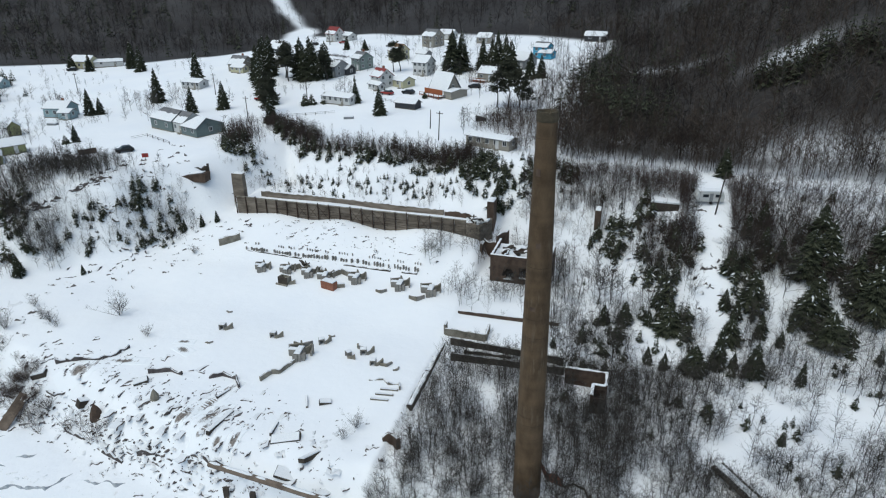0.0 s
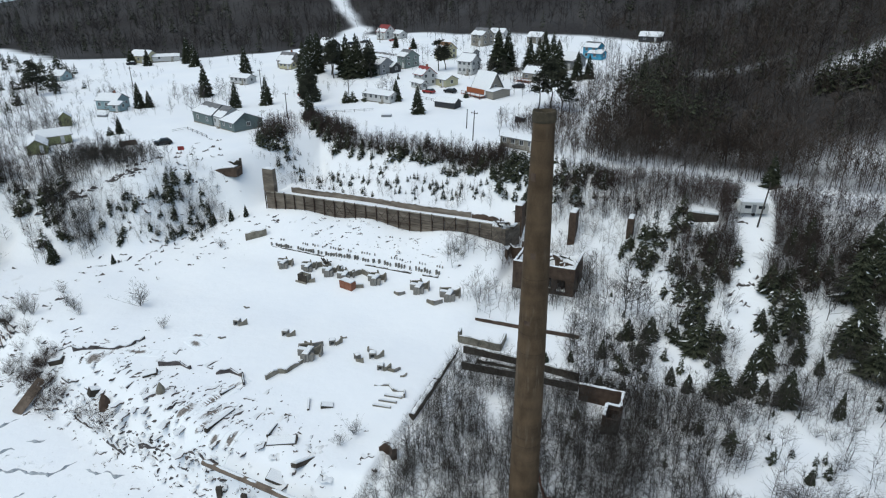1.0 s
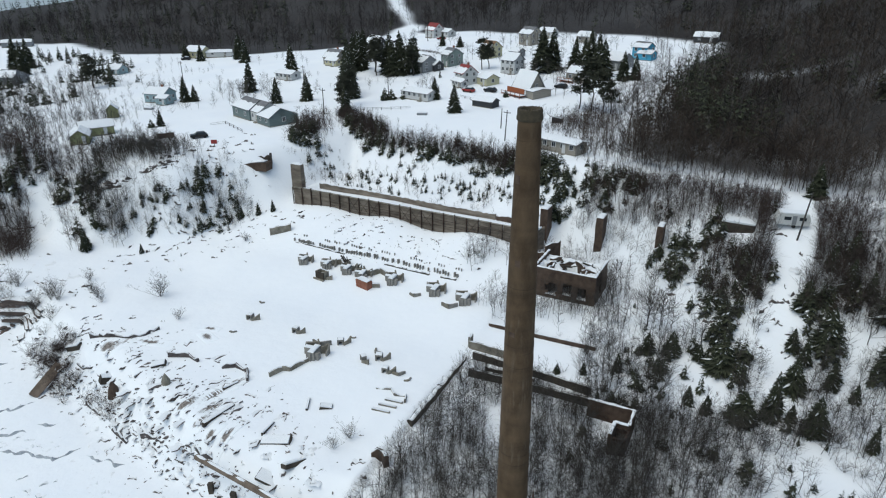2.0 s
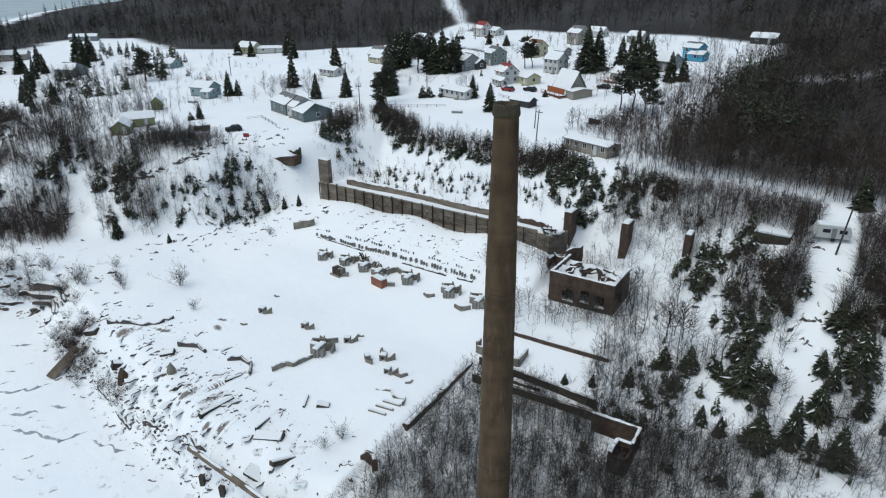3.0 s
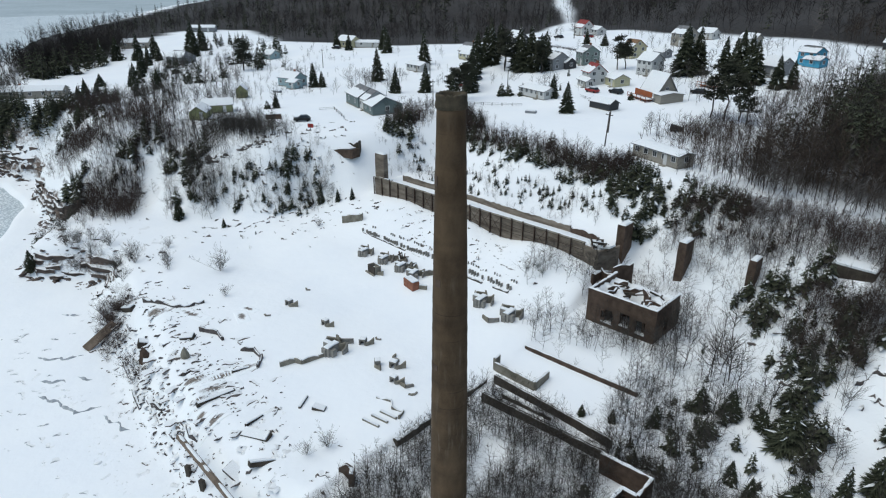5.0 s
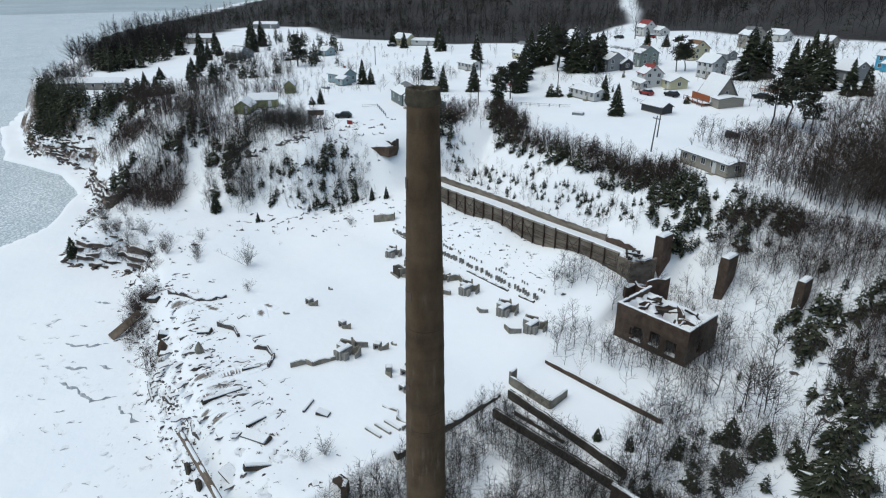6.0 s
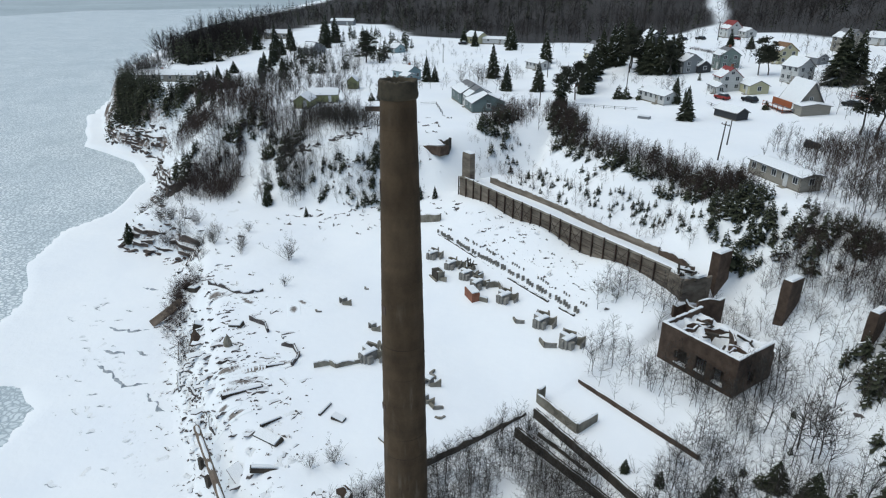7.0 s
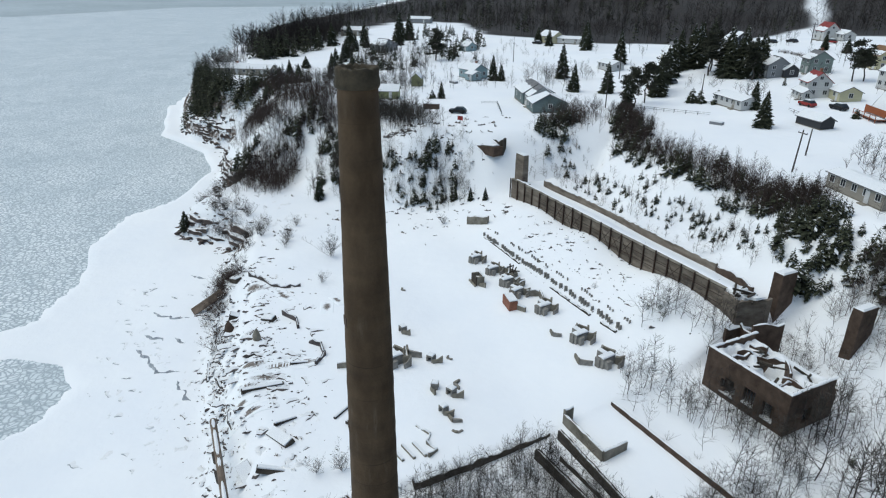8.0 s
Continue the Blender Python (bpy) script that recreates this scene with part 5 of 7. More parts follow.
S_BLUE, S_TEAL = siding("blue_grey_siding", (0.17, 0.215, 0.21)), siding("pale_teal_siding", (0.34, 0.46, 0.48))
S_WHITE, S_CREAM = siding("white_siding", (0.66, 0.66, 0.64)), siding("cream_siding", (0.62, 0.58, 0.38))
S_GREEN, S_GREY = siding("grey_green_siding", (0.25, 0.31, 0.29)), siding("grey_siding", (0.27, 0.28, 0.29))
S_TAN, S_OLIVE = siding("tan_siding", (0.36, 0.33, 0.28)), siding("olive_siding", (0.32, 0.33, 0.17))
S_DARK, S_SKY = siding("dark_board", (0.06, 0.062, 0.066)), siding("bright_blue_siding", (0.10, 0.42, 0.62))
S_CEDAR = siding("orange_cedar_boards", (0.36, 0.11, 0.045))
R_RED, R_GREY = paint("red_roofing", (0.20, 0.035, 0.035), (0.30, 0.06, 0.055), 1, 10), paint("grey_shingles", (0.12, 0.12, 0.125), (0.22, 0.22, 0.225), 1, 10)
R_BROWN = paint("brown_shingles", (0.17, 0.095, 0.05), (0.26, 0.15, 0.085), 1, 10)
hr = random.Random(3)


def house(x, y, rz, L, W, h, rise, wall, roof, label, axis="x", floors=1, wins=(3, 2), bare=(0.0, 0.0), category="house", name="house", chimney=False, door=True, over=0.35, hip=0.0, z=None):
    """A gabled house; x, y is its south-eastern corner. bare: share of the upper roof free of snow, south or east slope and the other one."""
    root = thing(name, on_land(x, y, -0.15, rz) if z is None else pose(x, y, z, 0, 0, rz), label, category, "houses of the village")
    A, B = (L, W) if axis == "x" else (W, L)
    # frame of the ridge: u along it, v across, both from the middle
    T = pose(-L / 2, W / 2, 0) @ (pose(0, 0, 0) if axis == "x" else pose(0, 0, 0, 0, 0, 90))
    a, b = A / 2, B / 2
    k = Kit()
    q = [(-a, -b, -1), (a, -b, -1), (a, b, -1), (-a, b, -1), (-a, -b, h), (a, -b, h), (a, b, h), (-a, b, h), (-a + hip, 0, h + rise), (a - hip, 0, h + rise)]
    k.add([T @ Vector(p) for p in q], [(0, 1, 5, 4), (1, 2, 6, 9, 5), (2, 3, 7, 6), (3, 0, 4, 8, 7)])
    k.put("wall", wall, root)
    k = Kit()
    k.add([T @ Vector((sx * (a + 0.02), sy * (b + 0.02), zz)) for zz in (-1, 0.35) for sx, sy in ((-1, -1), (1, -1), (1, 1), (-1, 1))], [(0, 1, 5, 4), (1, 2, 6, 5), (2, 3, 7, 6), (3, 0, 4, 7), (4, 5, 6, 7)])
    k.put("foundation", CONCRETE, root)
    slope = rise / b
    for side in (-1, 1):
        k, lo, t = Kit(), h - over * slope, 0.14
        e = a + over
        p = [(-e, side * (b + over), lo), (e, side * (b + over), lo), (e - hip, 0, h + rise), (-e + hip, 0, h + rise)]
        k.add([T @ (Vector(c) + Vector((0, 0, d))) for d in (0.01, t) for c in p], [(3, 2, 1, 0), (4, 5, 6, 7), (0, 1, 5, 4), (1, 2, 6, 5), (2, 3, 7, 6), (3, 0, 4, 7)])
        k.put("roof", roof, root)
        clear = bare[0] if side == -1 else bare[1]
        if clear < 0.95:
            f = 1 - clear
            k, n = Kit(), 10
            s = Kit()
            pts = []
            for i in range(n + 1):
                for j in range(5):
                    v = j / 4 * (f + (hr.uniform(-0.08, 0.05) if clear > 0.05 and j == 4 else 0))
                    u = (-1 + 2 * i / n) * (e - 0.06 - hip * v)
                    zz = lo + (h + rise - lo) * v + t
                    edge = 0.02 if (j == 0 or i in (0, n) or (j == 4 and clear > 0.05)) else 0.2 + 0.05 * math.sin(i * 2.1 + j)
                    pts.append(T @ Vector((u, side * (b + over - 0.04) * (1 - v), zz + edge)))
            s.add(pts, [(i * 5 + j, i * 5 + 5 + j, i * 5 + 6 + j, i * 5 + 1 + j) for i in range(n) for j in range(4)])
            s.put("roof_snow", SNOW_CAP, root, flat=False)
    def window(cx, z, w, hh, wallside):
        m = pose(cx - L, -0.03, z) if wallside == "s" else pose(0.03, cx, z, 0, 0, 90)
        k = Kit()
        for bx in ((-w / 2 - 0.1, 0, w / 2 + 0.1, 0.1), (-w / 2 - 0.1, hh - 0.1, w / 2 + 0.1, hh), (-w / 2 - 0.1, 0.1, -w / 2, hh - 0.1), (w / 2, 0.1, w / 2 + 0.1, hh - 0.1), (-0.03, 0.1, 0.03, hh - 0.1)):
            k.box(bx[0], -0.05, bx[1], bx[2], 0.06, bx[3], m=m)
        f = k.put("window", WHITE_TRIM, root)
        g = Kit()
        g.box(-w / 2, -0.01, 0.1, w / 2, 0.04, hh - 0.1, m=m)
        g.put("pane", GLASS_DARK, f)
    for fl in range(floors):
        z = 0.35 + (h - 0.3) / floors * fl + (0.95 if h / floors > 2.2 else 0.6)
        for i in range(wins[0]):
            window(L * (i + 0.5) / wins[0], z, 0.95, 1.25, "s")
        for i in range(wins[1]):
            window(W * (i + 0.5) / wins[1], z, 0.95, 1.25, "e")
    if axis == "x" and rise > 2.2 and wins[1]:
        window(W / 2, h + rise * 0.25, 0.8, 1.0, "e")
    if door:
        k = Kit()
        d = L * 0.27
        k.box(-d - 0.45, -0.07, 0.3, -d + 0.45, 0.02, 2.35)
        ob = k.put("door", WHITE_TRIM if wall not in (S_WHITE,) else S_TAN, root)
        k = Kit()
        k.box(-d - 0.7, -1.0, -0.6, -d + 0.7, -0.02, 0.28)
        k.put("doorstep", CONCRETE, root)
    if chimney:
        k = Kit()
        c = T @ Vector((a * 0.3, 0.3, 0))
        k.box(c.x - 0.3, c.y - 0.3, h + rise * 0.4, c.x + 0.3, c.y + 0.3, h + rise + 0.9)
        k.put("chimney", BRICK, root)
    return root


# the ranch house above the spur: a main range and a lower front wing
house(-127.2, 151.8, -21, 11.2, 8.6, 3.3, 2.2, S_BLUE, R_GREY, "blue-grey ranch house with a snow-streaked grey roof", wins=(2, 1), bare=(0.35, 0.3), hip=1.4, door=False)
house(-122.5, 150.5, -21, 4.9, 7.6, 3.0, 2.5, S_WHITE, R_GREY, "white entrance bay of a ranch house", wins=(2, 0), bare=(0.45, 0.3), over=0.1)
house(-115.8, 147.4, -21, 7.4, 9.0, 2.7, 1.9, S_BLUE, R_GREY, "lower blue-grey wing of a ranch house under snow", wins=(2, 1), bare=(0.0, 0.15), hip=1.8, door=False)
house(-178.4, 165.0, 10, 8.0, 6.4, 3.2, 1.8, S_TEAL, R_GREY, "small pale teal cottage with a snowy roof", wins=(3, 2), bare=(0.05, 0.1), chimney=True)
house(-174.8, 162.6, 10, 4.0, 4.0, 2.4, 0.8, S_TEAL, R_GREY, "pale teal porch wing of a cottage", wins=(1, 1), bare=(0, 0))
house(-91.4, 193.8, -14, 11.5, 5.2, 2.6, 0.9, S_WHITE, R_GREY, "long low white bungalow with skirting", wins=(5, 2), bare=(0.0, 0.0))
house(-89.5, 215.6, -32, 5.5, 6.0, 4.5, 2.4, S_WHITE, R_RED, "white two-storey house with a partly red roof", floors=2, wins=(2, 2), bare=(0.32, 0.2), chimney=True)
house(-88.7, 213.0, -32, 6.7, 2.4, 2.2, 0.8, S_WHITE, R_GREY, "low white porch across a two-storey house", wins=(3, 1), bare=(0, 0))
house(-81.5, 217.2, -32, 5.9, 5.4, 2.7, 1.3, S_CREAM, R_GREY, "pale yellow garage attached to a white house", wins=(1, 1), bare=(0, 0), category="garage", name="garage")
house(-63.5, 208.6, -30, 8.0, 7.6, 1.6, 6.0, S_TAN, R_GREY, "steep A-frame house with tan gable and cedar base", wins=(2, 2), bare=(0.0, 0.0), over=0.7)
house(-60.7, 206.6, -30, 3.6, 7.4, 2.6, 0.5, S_TAN, R_GREY, "low tan annex beside an A-frame house", wins=(0, 0), bare=(0, 0), door=False)
house(-68.2, 191.8, -12, 7.4, 3.7, 2.1, 1.0, S_DARK, R_GREY, "black board shed with a snowy roof", wins=(0, 0), category="shed", name="shed", door=False)
house(-78.6, 235.2, -14, 6.2, 6.0, 5.0, 2.2, S_WHITE, R_GREY, "plain white two-storey house with dark windows", floors=2, wins=(3, 2), bare=(0, 0.1))
house(-108.9, 242.4, -28, 5.2, 6.9, 4.8, 2.2, S_GREEN, R_GREY, "grey-green two-storey house with a grey roof", floors=2, wins=(2, 2), bare=(0.4, 0.3), chimney=True)
house(-114.0, 231.0, -28, 5.0, 6.7, 4.2, 2.2, S_GREY, R_GREY, "weathered grey gabled house among spruces", floors=2, wins=(1, 2), bare=(0.1, 0.1))
house(-110.6, 234.2, -28, 4.2, 4.2, 2.6, 1.5, S_DARK, R_GREY, "small dark gabled shed beside a grey house", wins=(0, 1), category="shed", name="shed", door=False)
house(-99.0, 259.5, -24, 5.8, 6.7, 4.4, 2.4, S_CREAM, R_BROWN, "pale yellow house with a brown-topped roof", floors=2, wins=(2, 2), bare=(0.45, 0.3))
house(-88.6, 264.0, -20, 5.0, 4.2, 2.4, 1.2, S_GREY, R_GREY, "grey garage with a snowy roof", wins=(0, 1), category="garage", name="garage", door=False)
house(-93.5, 290.0, -26, 7.2, 7.2, 5.0, 2.7, S_TAN, R_GREY, "tan gambrel house at the woods' edge", floors=2, wins=(2, 2), bare=(0.4, 0.2))
house(-151.6, 309.0, -26, 7.2, 6.7, 4.0, 3.0, S_WHITE, R_RED, "white house with steep red roof by the road", floors=2, wins=(2, 2), bare=(0.55, 0.3))
house(-144.4, 310.6, -26, 7.6, 5.0, 2.6, 1.3, S_WHITE, R_GREY, "low white wing of a red-roofed house", wins=(3, 1), bare=(0, 0), door=False)
house(-160.0, 238.6, -10, 7.6, 7.6, 3.1, 3.0, S_TAN, R_GREY, "tan farmhouse with steep weathered roof", floors=1, wins=(2, 2), bare=(0.35, 0.2), chimney=True)
house(-158.0, 236.0, -10, 6.7, 3.4, 2.4, 1.0, S_CREAM, R_GREY, "low cream lean-to of a farmhouse", wins=(3, 1), bare=(0, 0))
house(-160.0, 268.0, -20, 7.6, 7.6, 4.2, 2.9, S_DARK, R_GREY, "dark house with a bright snowy roof behind spruces", floors=2, wins=(2, 2), bare=(0.0, 0.5))
house(-146.4, 247.4, -20, 5.9, 6.7, 3.3, 2.0, S_DARK, R_GREY, "dark brown cottage with white-framed windows", wins=(2, 3), bare=(0.1, 0.2))
house(-246.0, 246.0, 4, 10.5, 7.5, 3.4, 2.2, S_CREAM, R_GREY, "cream garage at the edge of the woods", axis="x", wins=(1, 1), bare=(0, 0), category="garage", name="garage")
house(-236.0, 256.0, 38, 12.0, 5.0, 2.4, 0.9, S_WHITE, R_GREY, "long low white shed under snow", wins=(2, 1), bare=(0, 0), category="shed", name="shed")
house(-246.0, 199.5, 10, 5.5, 5.5, 2.4, 1.7, S_TEAL, R_GREY, "small blue cabin in the snow", wins=(1, 1), bare=(0, 0), category="cabin")
house(-151.4, 125.3, 60, 8.2, 5.0, 2.4, 1.3, S_OLIVE, R_GREY, "long olive building with a low snowy roof", wins=(0, 0), bare=(0, 0))
house(-147.5, 114.9, 50, 4.4, 7.0, 2.2, 1.5, S_OLIVE, R_GREY, "olive gabled shed above the bluff", axis="y", wins=(0, 0), bare=(0, 0), category="shed", name="shed")
house(-171.4, 141.7, 50, 3.2, 3.0, 2.8, 1.4, S_OLIVE, R_GREY, "tiny bright olive shed", axis="y", wins=(0, 0), bare=(0, 0), category="shed", name="shed", door=False)
house(-243.5, 109.5, 56, 13.0, 7.0, 2.8, 1.2, S_TAN, R_GREY, "low tan house on the lake promontory", wins=(3, 1), bare=(0, 0))
house(-250.0, 101.0, 56, 13.0, 8.0, 2.6, 1.4, S_TAN, R_GREY, "low snow-roofed house at the cliff edge", wins=(3, 1), bare=(0, 0), chimney=True)
house(-341.0, 185.0, 48, 14.0, 7.0, 3.0, 1.6, S_TAN, R_GREY, "long tan house beside the lake woods", wins=(3, 1), bare=(0, 0))
house(-267.5, 168.0, 20, 10.0, 8.0, 3.4, 2.4, S_GREY, R_GREY, "grey hip-roofed house among spruces", wins=(2, 2), bare=(0.1, 0.1), hip=2.0)
house(-277.5, 172.0, 20, 9.0, 5.5, 2.5, 0.9, S_GREY, R_GREY, "low grey wing with a white roof", wins=(2, 1), bare=(0, 0), door=False)
house(-374.0, 242.0, 48, 15.0, 6.0, 2.8, 1.2, S_GREY, R_GREY, "long low building by the lane end", wins=(2, 1), bare=(0, 0))
house(-38.8, 265.3, -16, 5.8, 6.2, 4.4, 1.5, S_SKY, R_GREY, "bright blue two-storey house", floors=2, wins=(2, 2), bare=(0.2, 0))
house(-36.6, 263.0, -16, 5.6, 4.4, 2.6, 1.0, S_SKY, R_GREY, "bright blue lean-to of a house", wins=(1, 1), bare=(0, 0.5), door=False)
house(-18.6, 299.4, -6, 9.2, 5.0, 2.6, 1.5, S_DARK, R_GREY, "dark cabin under a thick white roof at the woods' edge", wins=(2, 1), bare=(0, 0), category="cabin")
house(-52.0, 230.6, -16, 6.7, 7.1, 3.1, 2.2, S_TAN, R_GREY, "tan house with a wooden deck behind pines", wins=(2, 2), bare=(0.1, 0.3))
house(-43.8, 247.4, -24, 7.1, 7.6, 3.5, 2.4, S_GREY, R_GREY, "grey house with snowy roof between tall spruces", floors=1, wins=(2, 2), bare=(0, 0.1))
house(-70.0, 301.0, -10, 6.7, 5.9, 2.8, 1.7, S_TAN, R_GREY, "tan cottage with a white roof behind spruces", wins=(2, 2), bare=(0, 0))
house(-91.0, 312.0, -10, 7.6, 5.9, 2.8, 1.7, S_WHITE, R_GREY, "white cottage near the woods", wins=(2, 2), bare=(0, 0))
house(-30.2, 152.4, -18, 12.4, 4.4, 2.7, 0.45, S_TAN, R_GREY, "long tan house trailer with a flat snowy roof", wins=(5, 1), bare=(0, 0), category="mobile home", name="mobile_home")


def deck(x, y, rz, L, W, mat, label):
    root = thing("deck", on_land(x, y, 0, rz), label, "deck")
    for i in range(int(W / 0.4)):
        Kit().box(-L, 0.4 * i, 0.75, 0, 0.4 * i + 0.36, 0.85).put("board", mat, root)
    for i in range(5):
        Kit().box(-L * i / 4 - 0.06, -0.06, -0.5, -L * i / 4 + 0.06, 0.06, 1.7).put("post", mat, root)
    Kit().box(-L, -0.05, 1.6, 0, 0.05, 1.7).put("rail", mat, root)
    Kit().box(-L + 0.1, 0.2, 0.87, -0.1, W - 0.3, 0.98, jag=0.03, rng=hr).put("snow_cover", SNOW_CAP, root)


deck(-64.9, 205.8, -30, 9.5, 2.6, S_CEDAR, "orange cedar deck before an A-frame house")
k = Kit()
k.box(-1.2, -0.3, -0.4, 7.6, -0.18, 2.0)
tagged(k.put("cedar_screen", S_CEDAR, m=on_land(-70.9, 212.7, 0, -30)), "orange cedar board wall at the foot of an A-frame", "screen")
deck(-55.0, 228.6, -16, 6.0, 2.6, S_CEDAR, "reddish wooden deck beside a tan house")

house(-161.0, 211.0, -6, 8.8, 5.0, 2.6, 1.0, S_WHITE, R_GREY, "low white bungalow between dark spruces", wins=(4, 1), bare=(0, 0))

# vehicles
CAR_PAINT = {"black": paint("black_car_paint", (0.012, 0.012, 0.014), (0.02, 0.02, 0.022), 1, 30, rough=0.3), "red": paint("red_car_paint", (0.28, 0.03, 0.025), (0.34, 0.04, 0.035), 1, 30, rough=0.35), "grey": paint("grey_car_paint", (0.10, 0.11, 0.12), (0.13, 0.14, 0.15), 1, 30, rough=0.35)}
TYRE = paint("tyre_rubber", (0.015, 0.015, 0.015), (0.025, 0.025, 0.025), 3, 30)


def car(x, y, rz, colour, label, snowy=0.0):
    root = thing("car", on_land(x, y, 0.0, rz), label, "car", "parked cars")
    k = Kit()
    prof = [(-2.2, 0.35), (-2.25, 0.8), (-2.1, 1.0), (-0.75, 1.05), (2.0, 1.0), (2.2, 0.75), (2.2, 0.35)]
    n = len(prof)
    k.add([(px, s * 0.88, pz) for s in (-1, 1) for px, pz in prof], [tuple(range(n))[::-1], tuple(range(n, 2 * n))] + [(i, (i + 1) % n, n + (i + 1) % n, n + i) for i in range(n)])
    k.put("body", CAR_PAINT[colour], root)
    k = Kit()
    prof = [(-1.15, 1.0), (-0.45, 1.55), (1.35, 1.58), (2.0, 1.0)]
    k.add([(px, s * (0.84 if pz < 1.2 else 0.7), pz) for s in (-1, 1) for px, pz in prof], [(3, 2, 1, 0), (4, 5, 6, 7), (0, 1, 5, 4), (1, 2, 6, 5), (2, 3, 7, 6)])
    k.put("cabin", GLASS_DARK, root, "dark glazed cabin")
    k = Kit()
    k.box(-0.4, -0.68, 1.56, 1.3, 0.68, 1.61 + snowy, jag=0.02, rng=hr)
    k.put("roof", SNOW_CAP if snowy else CAR_PAINT[colour], root)
    for sx in (-1.4, 1.4):
        for sy in (-0.86, 0.86):
            Kit().tube((sx, sy - 0.1, 0.34), (sx, sy + 0.1, 0.34), 0.34, 0.34, 12, cap=True).put("wheel", TYRE, root)
    if snowy:
        Kit().box(-2.05, -0.75, 1.0, -1.2, 0.75, 1.1 + snowy * 0.5, jag=0.03, rng=hr).put("bonnet_snow", SNOW_CAP, root)
    return root


car(-125.4, 130.9, 50, "black", "black car parked in the snow above the spur")
car(-137.2, 160.5, 60, "black", "dark car behind the ranch house", 0.08)
car(-84.4, 209.4, -10, "red", "red pickup parked before a white house", 0.1)
car(-77.4, 211.4, -10, "black", "black car beside the yellow garage", 0.05)
car(-166.0, 298.0, 5, "black", "dark car parked by the road")
car(-159.0, 301.0, 5, "black", "dark car parked by the road", 0.08)
car(-144.0, 303.0, 20, "red", "red car near a red-roofed house", 0.1)
car(-132.0, 210.0, 10, "grey", "grey snow-dusted car in the lane", 0.15)
car(-250.0, 240.0, 30, "black", "dark car beside the cream garage", 0.1)
car(-57.0, 223.0, 10, "black", "black car beside a wooden deck", 0.1)
car(-128.0, 200.0, 10, "red", "rusty red car half buried in snow", 0.2)


def camper(x, y, rz):
    root = thing("camper_trailer", on_land(x, y, 0.1, rz), "old white camper trailer on the snowy hillside", "camper")
    k = Kit()
    prof = [(-2.6, 0.5), (-2.8, 1.3), (-2.3, 2.5), (2.4, 2.5), (2.7, 1.6), (2.6, 0.5)]
    n = len(prof)
    k.add([(px, s * 1.1, pz) for s in (-1, 1) for px, pz in prof], [tuple(range(n))[::-1], tuple(range(n, 2 * n))] + [(i, (i + 1) % n, n + (i + 1) % n, n + i) for i in range(n)])
    k.put("body", S_WHITE, root)
    for a in (-1.5, 0.9):
        Kit().box(a, -1.14, 1.4, a + 1.1, -1.08, 2.0).put("window", GLASS_DARK, root)
    Kit().box(-0.2, -1.13, 0.6, 0.5, -1.09, 2.2).put("door", S_GREY, root)
    for sy in (-1, 1):
        Kit().tube((0.2, sy * 1.0 - 0.1, 0.25), (0.2, sy * 1.0 + 0.1, 0.25), 0.33, 0.33, 10, cap=True).put("wheel", TYRE, root)
    Kit().box(-2.2, -1.0, 2.5, 2.3, 1.0, 2.66, jag=0.04, rng=hr).put("roof_snow", SNOW_CAP, root)


camper(14.6, 133.6, 12)

# poles, flag, tank, small yard things
def utility_pole(x, y, h, label, arm=True, lean=0.0):
    root = thing("utility_pole", on_land(x, y, -0.3) @ pose(0, 0, 0, 0, lean, 0), label, "utility pole", "utility poles")
    Kit().tube((0, 0, 0), (0, 0, h), 0.16, 0.11, 8, cap=True).put("pole", BARK, root)
    if arm:
        Kit().box(-0.9, -0.06, h - 0.7, 0.9, 0.06, h - 0.55).put("crossarm", BARK, root)
        for dx in (-0.8, 0, 0.8):
            Kit().tube((dx, 0, h - 0.55), (dx, 0, h - 0.35), 0.05, 0.04, 6, cap=True).put("insulator", GLASS_DARK, root)


utility_pole(-113.5, 169.0, 8.0, "grey wooden utility pole by the lane")
utility_pole(-56.4, 171.0, 5.6, "bare grey wooden post in a snowy field", False, 2)
utility_pole(-50.2, 158.9, 8.0, "grey wooden utility pole beside a house trailer", True, 3)
utility_pole(15.9, 130.4, 9.0, "leaning wooden utility pole beside a camper", False, 5)
utility_pole(17.5, 146.0, 8.0, "wooden utility pole at the hilltop", True)
utility_pole(-208.0, 200.0, 8.0, "grey wooden utility pole in the village")
utility_pole(-150.0, 205.0, 8.0, "grey wooden utility pole among snowy yards")
utility_pole(-110.0, 200.0, 7.0, "wooden utility pole beside a cedar hedge", False)
utility_pole(-150.0, 300.0, 8.0, "wooden utility pole by the road")

flag = thing("marker_sign", on_land(-114.8, 125.9, 0, 30), "small red signboard on a stake above the spur", "sign")
Kit().box(-0.05, -0.05, -0.4, 0.05, 0.05, 1.5).put("stake", BARK, flag)
Kit().box(-0.75, -0.04, 0.7, 0.75, 0.0, 1.7).put("board", CAR_PAINT["red"], flag)
tank = thing("fuel_tank", on_land(-45.0, 183.6, 0, 15), "black rounded oil tank lying in the snow", "tank")
Kit().tube((-1.4, 0, 0.9), (1.6, 0, 0.7), 0.9, 0.5, 14, cap=True).put("tank", CAR_PAINT["black"], tank)
for dx in (-0.9, 1.0):
    Kit().box(dx - 0.1, -0.6, -0.3, dx + 0.1, 0.6, 0.4).put("cradle", STEEL, tank)
for x, y, rz in ((-84.5, 178.0, 20), (-121.0, 152.0, 10), (-174.0, 155.0, 10)):
    block_thing("snowed_boat", x, y, rz, (3.0, 1.4, 0.6), S_GREY, "small overturned boat buried in snow", cat="boat")


